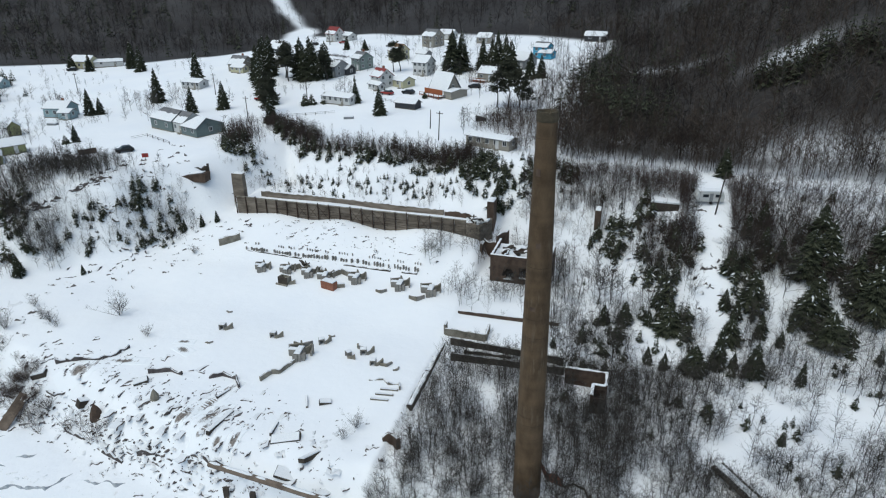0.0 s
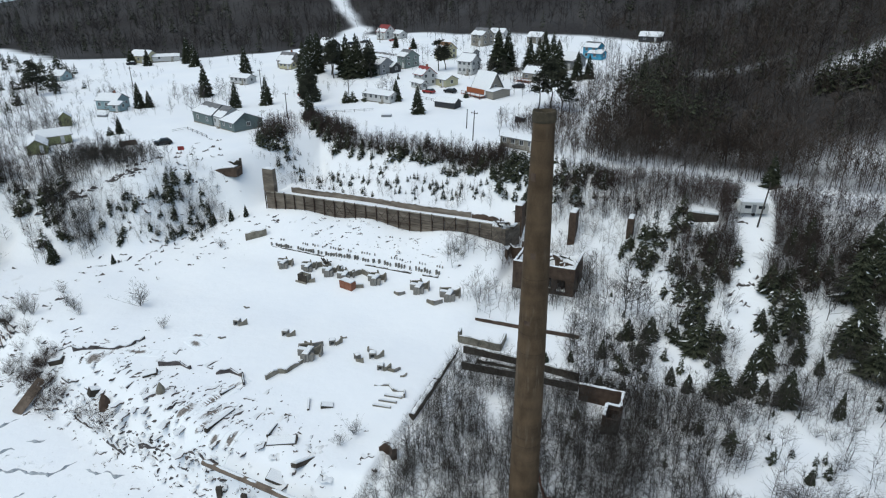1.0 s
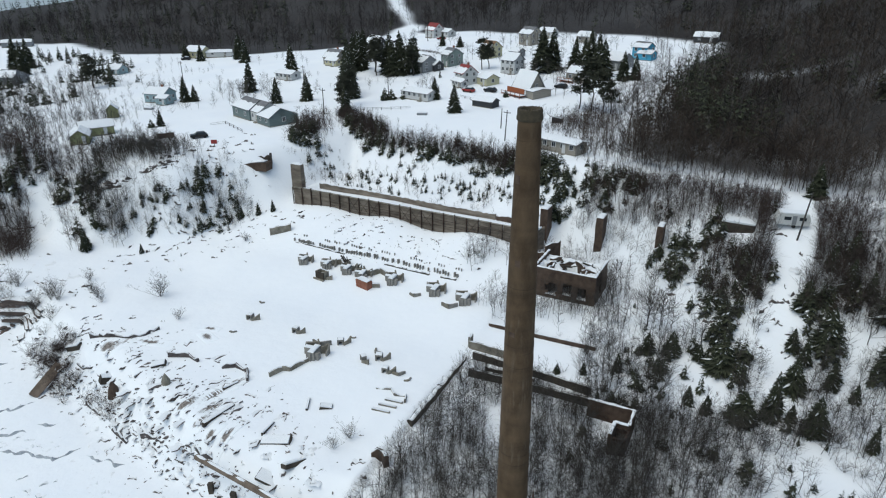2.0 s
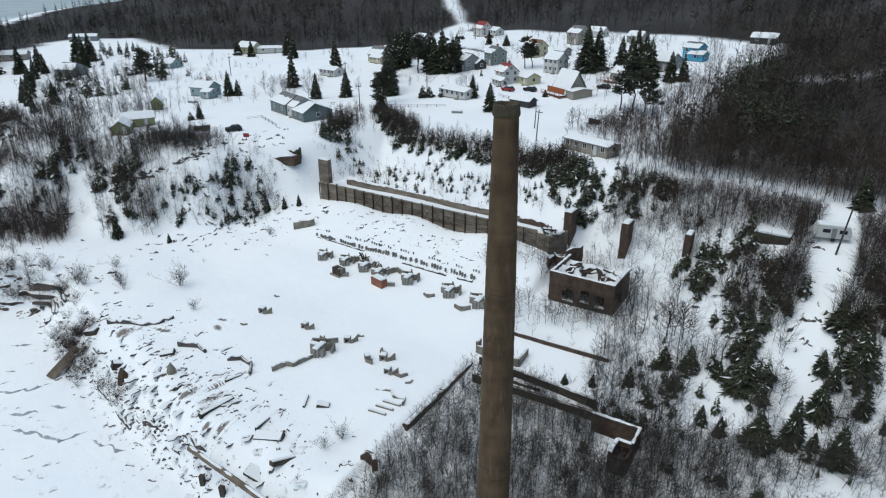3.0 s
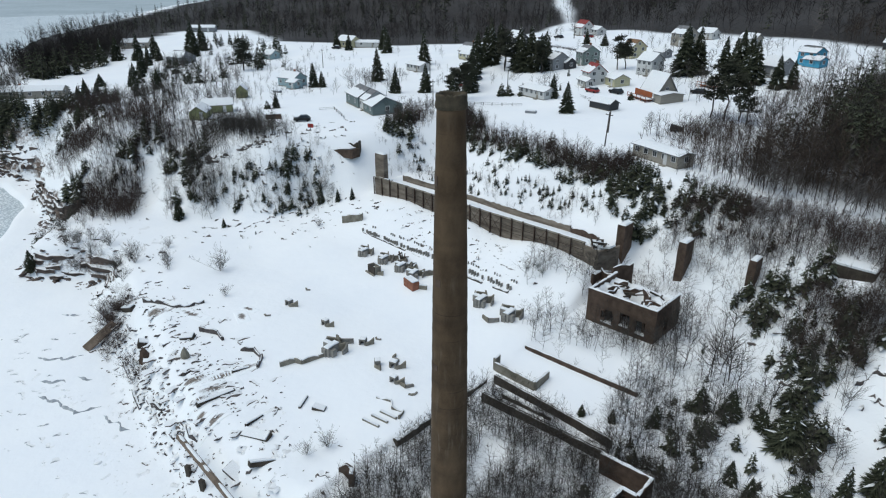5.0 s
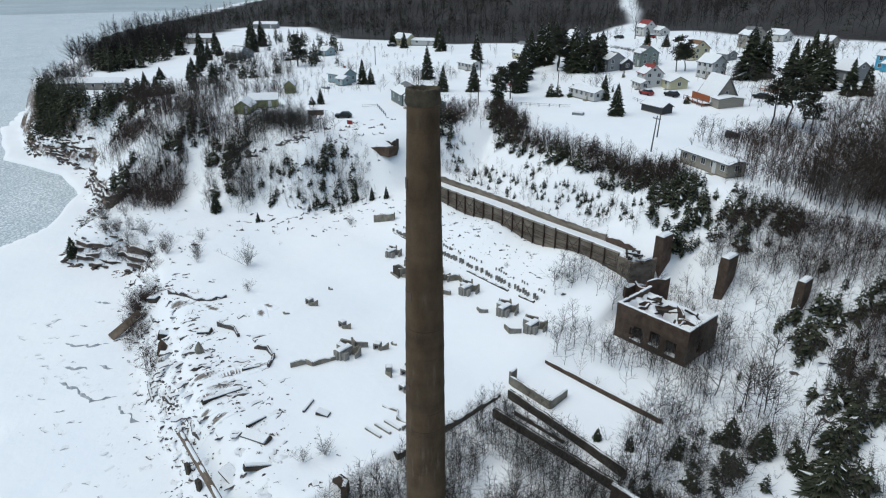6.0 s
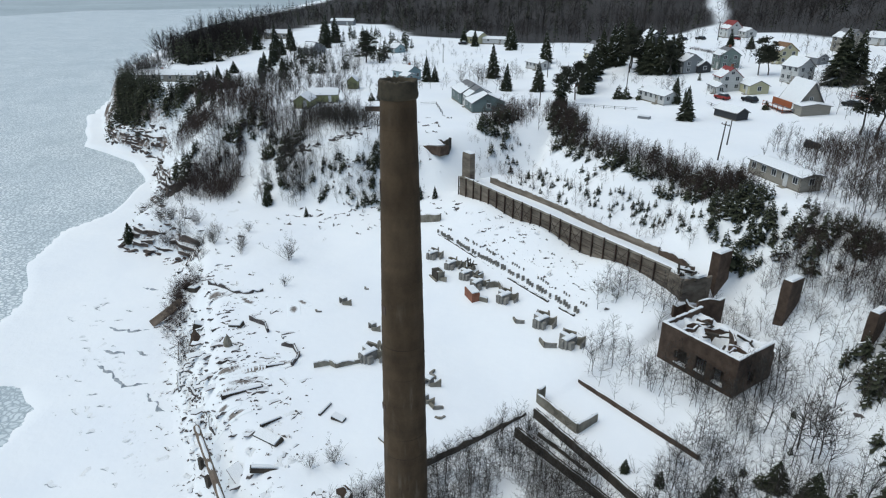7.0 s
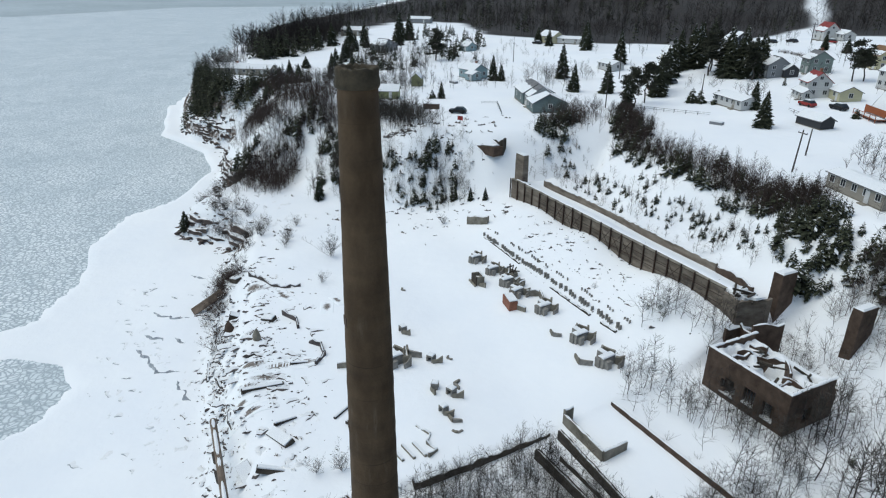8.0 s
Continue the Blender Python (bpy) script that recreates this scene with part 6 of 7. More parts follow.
def fence(points, label, h=0.9, step=2.4, rails=2, mat=BARK):
    root = thing("fence", pose(0, 0, 0), label, "fence", "yard fences")
    for a, b in zip(points[:-1], points[1:]):
        n = max(1, int(math.dist(a, b) / step))
        for i in range(n):
            p, q = [(a[0] + (b[0] - a[0]) * u / n, a[1] + (b[1] - a[1]) * u / n) for u in (i, i + 1)]
            zp, zq = height(*p), height(*q)
            Kit().box(p[0] - 0.06, p[1] - 0.06, zp - 0.3, p[0] + 0.06, p[1] + 0.06, zp + h).put("post", mat, root)
            for r in range(rails):
                d = h * (0.9 - 0.45 * r)
                Kit().tube((*p, zp + d), (*q, zq + d), 0.04, 0.04, 4).put("rail", mat, root)


fence([(-119, 140), (-125, 143), (-131, 146), (-133, 142)], "thin grey fence round a snowy yard")
fence([(-110, 176), (-100, 180), (-92, 184)], "thin grey rail fence along a lane")
fence([(-77, 199), (-84, 202)], "short grey rail fence beside a black shed")

block_thing("woodpile", -133.9, 127.5, 50, (4.2, 1.2, 1.3), BROWN_STONE, "brown stacked woodpile topped with snow", cat="woodpile")
# ---- trees ----
tr = random.Random(21)


def bare_template(rng, limbs=13, twigs=3, upright=0.75, trunk=0.011, stems=1, bends=4, sides=3, low=0.2, reach=1.0, limb=0.5, twig=0.32):
    """A leafless tree of unit height: bent trunk, limbs and twigs as slim tapering prisms."""
    k = Kit()
    def spike(a, b, r, n=3):
        a, b = Vector(a), Vector(b)
        d = (b - a).normalized()
        u = d.orthogonal().normalized()
        w = d.cross(u)
        k.add([a + u * r, a - u * r * 0.5 + w * r * 0.87, a - u * r * 0.5 - w * r * 0.87, b], [(0, 1, 3), (1, 2, 3), (2, 0, 3)][:n])
    for s in range(stems):
        lean = Vector((rng.gauss(0, 0.06), rng.gauss(0, 0.06), 0)) * (1 if stems == 1 else 4.5)
        base = Vector((rng.gauss(0, 0.03), rng.gauss(0, 0.03), -0.03)) * (0 if stems == 1 else 1)
        top = rng.uniform(0.9, 1.0) if stems == 1 else rng.uniform(0.6, 1.0)
        pts = [base + lean * (i / bends) + Vector((rng.gauss(0, 0.016), rng.gauss(0, 0.016), top * i / bends)) for i in range(bends + 1)]
        for i in range(bends):
            k.tube(pts[i], pts[i + 1], trunk * (1 - 0.88 * i / bends), trunk * (1 - 0.88 * (i + 1) / bends) + 0.001, 3)
        for j in range(limbs // stems + 1):
            h = rng.uniform(low, 0.97)
            i = min(bends - 1, int(h * bends))
            p = pts[i].lerp(pts[i + 1], h * bends - i)
            a = rng.uniform(0, 6.283)
            out = Vector((math.cos(a), math.sin(a), rng.uniform(0.5, 1.7) * upright)).normalized()
            l = ((1.05 - h) * rng.uniform(0.28, 0.5) + 0.06) * reach
            q = p + out * l
            spike(p, q, trunk * limb, sides)
            for _ in range(twigs):
                f = rng.uniform(0.25, 0.9)
                o = (out + Vector((rng.gauss(0, 0.55), rng.gauss(0, 0.55), rng.gauss(0.25, 0.3)))).normalized()
                spike(p.lerp(q, f), p.lerp(q, f) + o * l * rng.uniform(0.35, 0.7), trunk * twig, 2)
    return np.array([tuple(v) for v in k.v]), k.f


def spruce_template(rng, layers=14, wide=0.24, fronds=10, ragged=0.25, snow=0.0, sprays=1, blunt=0.8):
    """A conifer of unit height: a trunk and whorls of drooping boughs, each a bent blade with side sprays."""
    k = Kit()
    k.tube((0, 0, -0.03), (0, 0, 0.97), 0.014, 0.003, 5, mat=1)
    lop = [1 + rng.uniform(-0.22, 0.22) for _ in range(5)]
    for i in range(layers):
        f = i / (layers - 1)
        z = 0.05 + 0.91 * f ** 0.95
        r = wide * (1 - f) ** blunt + 0.012
        n = max(4, int(fronds * (1 - 0.5 * f)))
        for j in range(n):
            if rng.random() < 0.12:
                continue
            a = 2 * math.pi * (j + rng.uniform(-0.45, 0.45)) / n + i * 0.7
            l = r * rng.uniform(1 - ragged, 1 + ragged) * lop[int(a / 6.284 * 5) % 5]
            d, s = Vector((math.cos(a), math.sin(a), 0)), Vector((-math.sin(a), math.cos(a), 0))
            z0, droop, w = z + rng.uniform(-0.03, 0.03), -rng.uniform(0.15, 0.45) * l, l * (0.2 if sprays == 1 else 0.085) + 0.003
            up = lambda u, v, q: d * (l * u) + s * (w * v) + Vector((0, 0, z0 + q))
            k.add([up(0.02, 0, 0.02), up(0.55, 1, droop * 0.6), up(1, 0, droop), up(0.55, -1, droop * 0.6)], [(0, 1, 2), (0, 2, 3)], 2 if rng.random() < snow else 0)
            for t in range(sprays):
                g = 0.25 + 0.5 * t / sprays
                for sd in (-1, 1):
                    k.add([up(g, 0, droop * g * 0.9), up(g + 0.14, sd * 0.2, droop * (g + 0.2) - 0.012), up(g + rng.uniform(0.22, 0.42), sd * rng.uniform(1.4, 2.5), droop * (g + 0.35) + rng.uniform(-0.02, 0.02))], [(0, 1, 2)], 2 if rng.random() < snow * 0.6 else 0)
            k.add([up(0.35, 0.4, droop * 0.3), up(0.75, -0.3, droop * 0.7), up(0.6, 0, droop * 0.7 - 0.3 * l)], [(0, 1, 2)], 0)
    return np.array([tuple(v) for v in k.v]), k.f, k.m


def pine_template(rng, clumps=44, bare_to=0.36, spread=0.24):
    """A pine of unit height: clear trunk, bent limbs and tufts of many needle sprays."""
    k = Kit()
    bend = [Vector((rng.gauss(0, 0.012) * i, rng.gauss(0, 0.012) * i, i / 6)) for i in range(7)]
    for i in range(6):
        k.tube(bend[i] - Vector((0, 0, 0.02 if i == 0 else 0)), bend[i + 1], 0.016 * (1 - i * 0.13), 0.016 * (0.87 - i * 0.13), 5, mat=1)
    for c in range(clumps):
        h = rng.uniform(bare_to, 1.0)
        i = min(5, int(h * 6))
        p = bend[i].lerp(bend[i + 1], h * 6 - i)
        a = rng.uniform(0, 6.283)
        l = spread * (1.15 - h) ** 0.6 * rng.uniform(0.5, 1.15)
        q = p + Vector((math.cos(a) * l, math.sin(a) * l, rng.uniform(-0.01, 0.06)))
        k.tube(p, q, 0.005, 0.002, 3, mat=1)
        for _ in range(34):
            o = q.lerp(p, rng.random() * 0.5) + Vector([rng.gauss(0, 0.032), rng.gauss(0, 0.032), rng.gauss(0.008, 0.018)])
            u = Vector([rng.gauss(0, 1) for _ in range(3)]).normalized() * rng.uniform(0.025, 0.055)
            w = u.orthogonal().normalized() * rng.uniform(0.008, 0.018)
            k.add([o - w, o + w, o + u + w * 0.3, o + u * 0.6 + Vector((0, 0, 0.012))], [(0, 1, 2), (0, 2, 3)], 0)
    return np.array([tuple(v) for v in k.v]), k.f, k.m


def tree_thing(name, template, crown, label, category, group):
    """One tree as a thing with trunk and crown, to be copied."""
    v, f, m = template
    root = thing(name, pose(0, 0, -500), label, category, group)
    for part_name, keep, mats in (("crown", (0, 2), [crown, crown, SNOW_CAP]), ("trunk", (1,), [BARK, BARK])):
        k = Kit()
        k.v, k.f, k.m = [tuple(p) for p in v], [q for q, i in zip(f, m) if i in keep], [i for i in m if i in keep]
        used = sorted({i for q in k.f for i in q})
        at = {i: n for n, i in enumerate(used)}
        k.v, k.f = [k.v[i] for i in used], [tuple(at[i] for i in q) for q in k.f]
        k.put(part_name, mats, root)
    return root


def plant(makers, places, hi):
    """Copies of the trees at places x, y, height, width factor."""
    for n, (x, y, h, w) in enumerate(places):
        t = makers[tr.randrange(len(makers))]
        m = on_land(x, y, -0.1, tr.uniform(0, 360))
        c = copy_thing(t, m)
        c.matrix_basis = m @ Matrix.Diagonal((h * w, h * w, h, 1))


def drop_makers(makers):
    for t in makers:
        for o in (*t.children_recursive, t):
            bpy.data.objects.remove(o)


spruces = [tree_thing("spruce_tree", spruce_template(tr, 30, 0.25, 22, 0.34, 0.05, 3), NEEDLES, "dark green spruce with drooping boughs dusted with snow", "spruce", "village spruces") for _ in range(4)]
VILLAGE_SPRUCE = [(-77.0, 184.2, 8.6, 1.15), (-91.0, 198.0, 7.4, 1.1), (-134.1, 186.6, 9.6, 1.0), (-165.6, 193.0, 12.0, 1.0), (-141.6, 180.0, 8.8, 1.0), (-170.1, 222.0, 12.5, 0.95), (-105.4, 168.8, 9.5, 1.0),
                  (-174.1, 170.3, 9.0, 0.95), (-171.5, 172.0, 6.0, 1.1), (-124.7, 227, 13, 1.1), (-128, 230, 15.5, 1.1), (-122.0, 229, 14.5, 1.1), (-118.6, 230, 13, 1.1), (-126, 234, 15, 1.1), (-120, 235, 13, 1.1)]
plant(spruces, VILLAGE_SPRUCE, 1)
plant(spruces, [(-120.5, 194, 10.5, 1), (-127, 201, 11.5, 1), (-133, 209, 12, 1), (-139, 217, 13, 1), (-145, 226, 14, 1), (-143, 232, 15, 1), (-149, 236, 14, 1), (-152, 243, 14, 1), (-155, 252, 13, 1), (-70.6, 242, 16, 1), (-68, 246, 15, 1), (-72.5, 248, 14, 1),
               (-60, 247.5, 12, 1), (-56, 245, 12.5, 1), (-53.4, 243, 15.5, 1), (-50, 241, 15, .9), (-47.5, 239, 13, 1), (-39.9, 236.3, 10, 1), (-36.3, 237.7, 8.5, 1), (-124, 283, 5, 1.4), (-134, 285, 6.5, 1)], 1)
plant(spruces, [(-252, 242, 8, 1.1), (-240, 240, 8, 1.1), (-212, 240, 11, 1), (-225, 250, 12, 1), (-300, 170, 12, 1), (-305, 164, 13, 1), (-292, 168, 9, 1), (-315, 158, 12, 1), (-318, 152, 11, 1), (-306, 192, 15, 1), (-303, 196, 14, 1),
               (-285, 160, 9, 1), (-278, 154, 8, 1), (-270, 150, 9, 1), (-262, 146, 8, 1), (-254, 140, 8, 1.1), (-247, 136, 7, 1), (-240, 134, 8, 1), (-233, 140, 8, 1), (-246, 118, 6, 1), (-240, 120, 5, 1.2), (-224, 128, 6, 1), (-147, 137, 5, 1)], 1)
SLOPE_SPRUCE = [(8.6, 105.6, 5.6, 2.1), (5.1, 106.6, 3.0, 1.5), (12.4, 95.6, 5.2, 1.6), (16.0, 97.5, 8.0, 0.85), (18.3, 104.3, 5.6, 1.5), (21.3, 96.5, 6.4, 1.05), (18.5, 98.2, 2.9, 1.3), (23.1, 106.0, 4.3, 1.1), (28.1, 96.2, 4.6, 0.8),
                (26.1, 104.6, 3.2, 1.1), (5.2, 96.3, 3.2, 1.2), (7.8, 95.3, 3.2, 1.3), (-4.7, 91.7, 2.6, 1.3), (-0.1, 101.3, 3.0, 1.2), (17.5, 110.4, 3.9, 1.3), (19.3, 108.8, 4.5, 1.1), (31.5, 110.7, 8.5, 1.3), (30.1, 108.2, 2.7, 1.2), (33.5, 106.4, 6.2, 1.9),
                (23.3, 81.7, 2.4, 1.0), (-5.7, 99.0, 3.5, 1.0), (-14.0, 94.9, 1.9, 1.2), (-10.2, 96.3, 2.3, 1.1), (-2.6, 105.7, 4.0, 1.5), (1.0, 106.6, 4.5, 1.3),
                (31.0, 118.3, 9.5, 1.3), (34.3, 119.9, 10.0, 1.3), (33.9, 125.9, 8.0, 1.4), (40.3, 111.9, 11.0, 1.2), (43.5, 122.3, 11.0, 1.2), (38.3, 115.9, 8.0, 1.1), (46.0, 116.0, 10.0, 1.2), (18.1, 145.6, 7.0, 1.0), (22.0, 112.1, 6.4, 1.7), (30.6, 110.2, 7.4, 1.7),
                (18.5, 117.6, 5.2, 1.4), (24.5, 128.6, 4.8, 1.5), (21.4, 125.6, 5.2, 1.1), (24.2, 122.0, 5.8, 1.3), (27.0, 121.3, 4.7, 1.2)]
plant(spruces, SLOPE_SPRUCE, 1)
plant(spruces, [(-95.5, 118.4, 3.2, 0.9), (-92.9, 120.6, 3.0, 0.9), (-99.0, 116.6, 3.0, 0.9), (-132.6, 62.4, 4.6, 1.5), (-123.1, 92.4, 5.6, 1.0), (-110.7, 97.1, 2.4, 1.1), (-285.3, 182.7, 15.0, 0.75), (-229.1, 110.0, 6.0, 1.1), (-246.0, 135.9, 6.1, 1.1), (-258.4, 128.2, 5.2, 1.6)], 1)
drop_makers(spruces)
pines = [tree_thing("pine_tree", pine_template(tr), PINE, "tall pine with a clear trunk and tufted crown", "pine", "village pines") for _ in range(3)]
plant(pines, [(-44.4, 202.0, 13.5, 1.1), (-40.5, 201.4, 15.0, 1.1), (-37.5, 203.0, 12, 1.2), (-34.5, 200, 9, 1.4), (-94.0, 241, 11, 1.3), (-92.0, 243, 10, 1.4), (-231.4, 176.5, 13, 1.6), (-108.5, 172, 9, 1.3), (-111.5, 177, 10.5, 1.3), (-115, 184, 11, 1.3), (-124, 198, 10, 1.3), (-131, 225, 14, 1.3), (-135, 230, 14, 1.3), (-116, 227, 11, 1.4)], 1)
drop_makers(pines)
cedars = [tree_thing("cedar_bush", spruce_template(tr, 9, 0.55, 13, 0.3), NEEDLES, "rounded dark cedar bush in the snow", "bush", "cedar bushes") for _ in range(2)]
plant(cedars, [(-148.0, 134.5, 2.8, 1), (-107.6, 193.9, 4.4, 1), (-105.6, 194.8, 4.0, 1), (-102.0, 197.2, 4.2, 1), (-89, 213.5, 2.2, 0.6), (-86.8, 213, 2.0, .6), (-97.5, 206, 2.2, .5), (-94.8, 207.5, 2.4, .5), (-104, 226, 3.4, .4), (-70, 207, 2.6, 1)], 1)
drop_makers(cedars)

# -- numbers of trees joined into stuff --
small_spruce = [spruce_template(tr, 11, tr.uniform(0.22, 0.34), 8, 0.38, 0.06, 1, tr.uniform(0.6, 0.95)) for _ in range(10)]
saplings = [bare_template(tr, tr.randint(13, 19), 2, tr.uniform(0.5, 1.3), 0.0064, 1, 3, 2, 0.12, 1.15, 0.6, 0.42) for _ in range(16)]
far_saplings = [bare_template(tr, tr.randint(13, 17), 2, tr.uniform(0.5, 1.2), 0.0088, 1, 3, 2, 0.1, 1.15, 0.6, 0.42) for _ in range(12)]
shrubs = [bare_template(tr, 56, 3, 0.8, 0.0062, 8, 4, 3, 0.1, 1.1, 0.55, 0.4) for _ in range(4)]
brushlets = [bare_template(tr, 18, 2, 0.9, 0.009, 5, 2) for _ in range(6)]
big_bare = [bare_template(tr, 20, 3, tr.uniform(0.7, 1.1), 0.0088, 1, 4, 2, 0.2, 1.15, 0.5, 0.34) for _ in range(10)]
hill_bare = [bare_template(tr, 17, 1, 0.9, 0.0066, 1, 3, 2, 0.2, 1.1, 0.7, 0.5) for _ in range(10)]
far_bare = [bare_template(tr, 13, 1, 0.9, 0.0072, 1, 2, 2, 0.2, 1.2, 0.85, 0.7) for _ in range(10)]
farther_bare = [bare_template(tr, 13, 0, 0.9, 0.010, 1, 1, 2, 0.2, 1.3, 1.0) for _ in range(10)]
far_spruce = [spruce_template(tr, 8, 0.22, 5, 0.35) for _ in range(5)]


def grow(pick, n, lo, hi, keep=None, slim=(0.8, 1.3), cap=None):
    """n places x, y, z, scales, turn, lean for scatter()."""
    out = []
    for _ in range(n * 12):
        if len(out) >= n:
            break
        x, y = pick()
        if keep and not keep(x, y):
            continue
        z = height(x, y)
        if z < LAKE + 0.4:
            continue
        h = tr.uniform(lo, hi)
        if cap:
            h = min(h, cap(x, y) * tr.uniform(0.8, 1.1))
        w = h * tr.uniform(*slim)
        out.append((x, y, z - 0.1, w, w, h, tr.uniform(0, 6.28), tr.gauss(0, 0.06)))
    return out


def within(x0, x1, y0, y1):
    return lambda: (tr.uniform(x0, x1), tr.uniform(y0, y1))


def near_any(spots):
    """A picker round several centres x, y, spread."""
    def pick():
        x, y, s = tr.choice(spots)
        return tr.gauss(x, s), tr.gauss(y, s)
    return pick


def belt(points, spread):
    def pick():
        a, b = tr.choice(list(zip(points[:-1], points[1:])))
        u = tr.random()
        return a[0] + (b[0] - a[0]) * u + tr.gauss(0, spread), a[1] + (b[1] - a[1]) * u + tr.gauss(0, spread)
    return pick


CLEAR = [(15.5, 131, 3.4, 12), (15, 115, 2.8, 8), (16.6, 104, 2.3, 6), (25, 86, 9, 6), (34, 91, 9, 4.5), (20, 82, 4, 4), (-20, 97.5, 7, 5), (-27, 104, 6, 6), (-8.8, 63, 2.2, 2.2), (-3, 86, 3, 3), (-20, 118, 7, 5.5), (-19, 108, 8, 3), (6.5, 130.5, 3.2, 3.4), (0, 113, 5, 2), (28, 113, 5, 2)]


def open_ground(x, y):
    for cx, cy, rx, ry in CLEAR:
        if ((x - cx) / rx) ** 2 + ((y - cy) / ry) ** 2 < 1:
            return rx > 7.5 and tr.random() < 0.25
    if -27 < x < 3 and 111 < y < 134:
        return tr.random() < 0.22
    return True


def thicket_ok(x, y):
    if x < -27.5 and y < 100:
        return False
    if 99 < y < 113 and x < -14:
        return tr.random() < 0.25
    return open_ground(x, y) and noise.noise((x * 0.09, y * 0.09, 0.5)) > -0.36


def track_gap(x, y):
    """How far south of the hilltop track a place lies."""
    return float(np.interp(x, [p[0] for p in TRACK], [p[1] for p in TRACK])) - y


def below_track(x, y):
    return 1.3 + 0.5 * max(0.0, track_gap(x, y)) + 3.0 * float(smooth(18, 26, x))


def spur_ok(x, y):
    return height(x, y) > 2.0


def off_gully(x, y):
    """Leaves the snow chute between the bluff and the spur open."""
    u = np.clip(((x + 146) * 26 - (y - 98) * 16) / 932, 0, 1)
    return math.dist((x, y), (-146 + 26 * u, 98 - 16 * u)) > 2.2 + 3.0 * u and height(x, y) > -2 and math.dist((x, y), (-148, 113)) > 5


scatter("pit_thicket", saplings, grow(within(-28, 4, 57, 92), 1080, 2.2, 5.8, thicket_ok) + grow(within(-28, -11, 64, 90), 330, 2.0, 5.0, thicket_ok), BARK, "dense thicket of bare grey saplings in an old foundation pit", "thicket", tr)
scatter("east_thicket", saplings, grow(within(-12, 62, 60, 130), 3300, 1.8, 6.0, thicket_ok) + grow(near_any([(4, 86, 6), (8, 78, 6), (0, 76, 5), (10, 90, 4), (14, 72, 5), (4, 68, 5)]), 650, 1.8, 5.0, thicket_ok), BARK, "leafless grey saplings on snowy ground", "thicket", tr)
scatter("slope_thicket", saplings, grow(within(-24, 75, 116, 147), 2700, 2.0, 6.0, lambda x, y: open_ground(x, y) and (y > 132 or x > -3 or tr.random() < 0.35) and track_gap(x, y) > 1.6, cap=below_track) + grow(within(-16, 26, 122, 143), 850, 1.6, 5.0, lambda x, y: (y > 131 or x > 0) and open_ground(x, y) and track_gap(x, y) > 1.2, cap=below_track), RED_BARK, "bare reddish saplings on a snowy hillside", "thicket", tr)
scatter("pit_shrubs", shrubs, grow(belt([(-27, 59), (-25, 66), (-20, 66), (-14, 60), (-22, 60)], 2.2), 45, 2.2, 3.8), BARK, "low twiggy bushes at the pit rim", "bushes", tr)
scatter("thicket_shrubs", shrubs, grow(near_any([(2, 84, 6), (8, 76, 6), (12, 90, 4), (-4, 74, 6), (24, 78, 4), (30, 80, 3), (2, 94, 5), (-6, 100, 4), (22, 92, 3), (40, 98, 5), (-14, 84, 6), (-16, 74, 6)]), 85, 1.6, 3.4, thicket_ok), BARK, "grey twiggy bushes among bare saplings", "bushes", tr)
scatter("hillside_spruces", small_spruce, grow(near_any([(2.6, 119, 2.4), (6.3, 116, 2.4), (0.2, 123, 2.0), (8, 122, 2.2), (10, 125, 2.2), (12.5, 119, 1.6), (7, 112, 2.0), (33, 119, 3), (41, 117, 3.5), (33, 125, 2.5), (10, 106, 1.4), (22, 112, 2), (37, 108, 3), (24, 123, 2.4), (21, 118, 1.8), (48, 122, 4), (4, 128, 2.5)]), 170, 1.6, 4.6, open_ground), [NEEDLES, BARK, SNOW_CAP], "small dark spruces in clumps on the snowy slope", "spruces", tr)
scatter("scattered_spruces", small_spruce, grow(within(-10, 55, 75, 138), 110, 1.2, 3.4, open_ground) + grow(near_any([(-2, 103, 3), (2, 97, 3), (-4, 92, 2.5), (24, 84, 3), (9, 84, 3)]), 40, 1.4, 3.2, open_ground), [NEEDLES, BARK, SNOW_CAP], "young spruces among bare saplings", "spruces", tr)

scatter("hedge_belt", far_saplings, grow(belt([(-104, 167), (-94, 160), (-82, 151.5), (-60, 149), (-46, 148), (-37, 147)], 1.7), 1100, 2.0, 4.8), RED_BARK, "belt of bare brown brush below the village field", "brush", tr)
scatter("hedge_spruces", small_spruce, grow(belt([(-103, 165), (-93, 159), (-82, 151), (-60, 148), (-46, 147), (-36, 145), (-31, 141)], 2.2), 215, 1.6, 4.4), [NEEDLES, BARK, SNOW_CAP], "dense dark spruces along the slope below the field", "spruces", tr)
scatter("pier_spruces", small_spruce, grow(near_any([(-34, 143.5, 2.0), (-28, 141.5, 2.2), (-25, 143, 2.0), (-20, 140, 2.2), (-37, 142, 1.8), (-29, 138, 1.4), (-15, 142, 2.0), (-2, 125, 2.0), (-4, 129, 1.6), (0, 133, 2.4)]), 125, 1.8, 4.8, cap=below_track), [NEEDLES, BARK, SNOW_CAP], "dark spruces on the bank behind the piers", "spruces", tr)
scatter("ledge_spruces", small_spruce, grow(belt([(-96, 142), (-84, 140), (-70, 139.5), (-55, 140), (-42, 139)], 1.7), 120, 0.8, 2.2) + grow(near_any([(-100, 146, 2.5), (-97, 140, 2.2), (-104, 150, 2.5), (-101, 141, 2.0)]), 48, 1.8, 4.8), [NEEDLES, BARK, SNOW_CAP], "young spruces on the snowy bank", "spruces", tr)
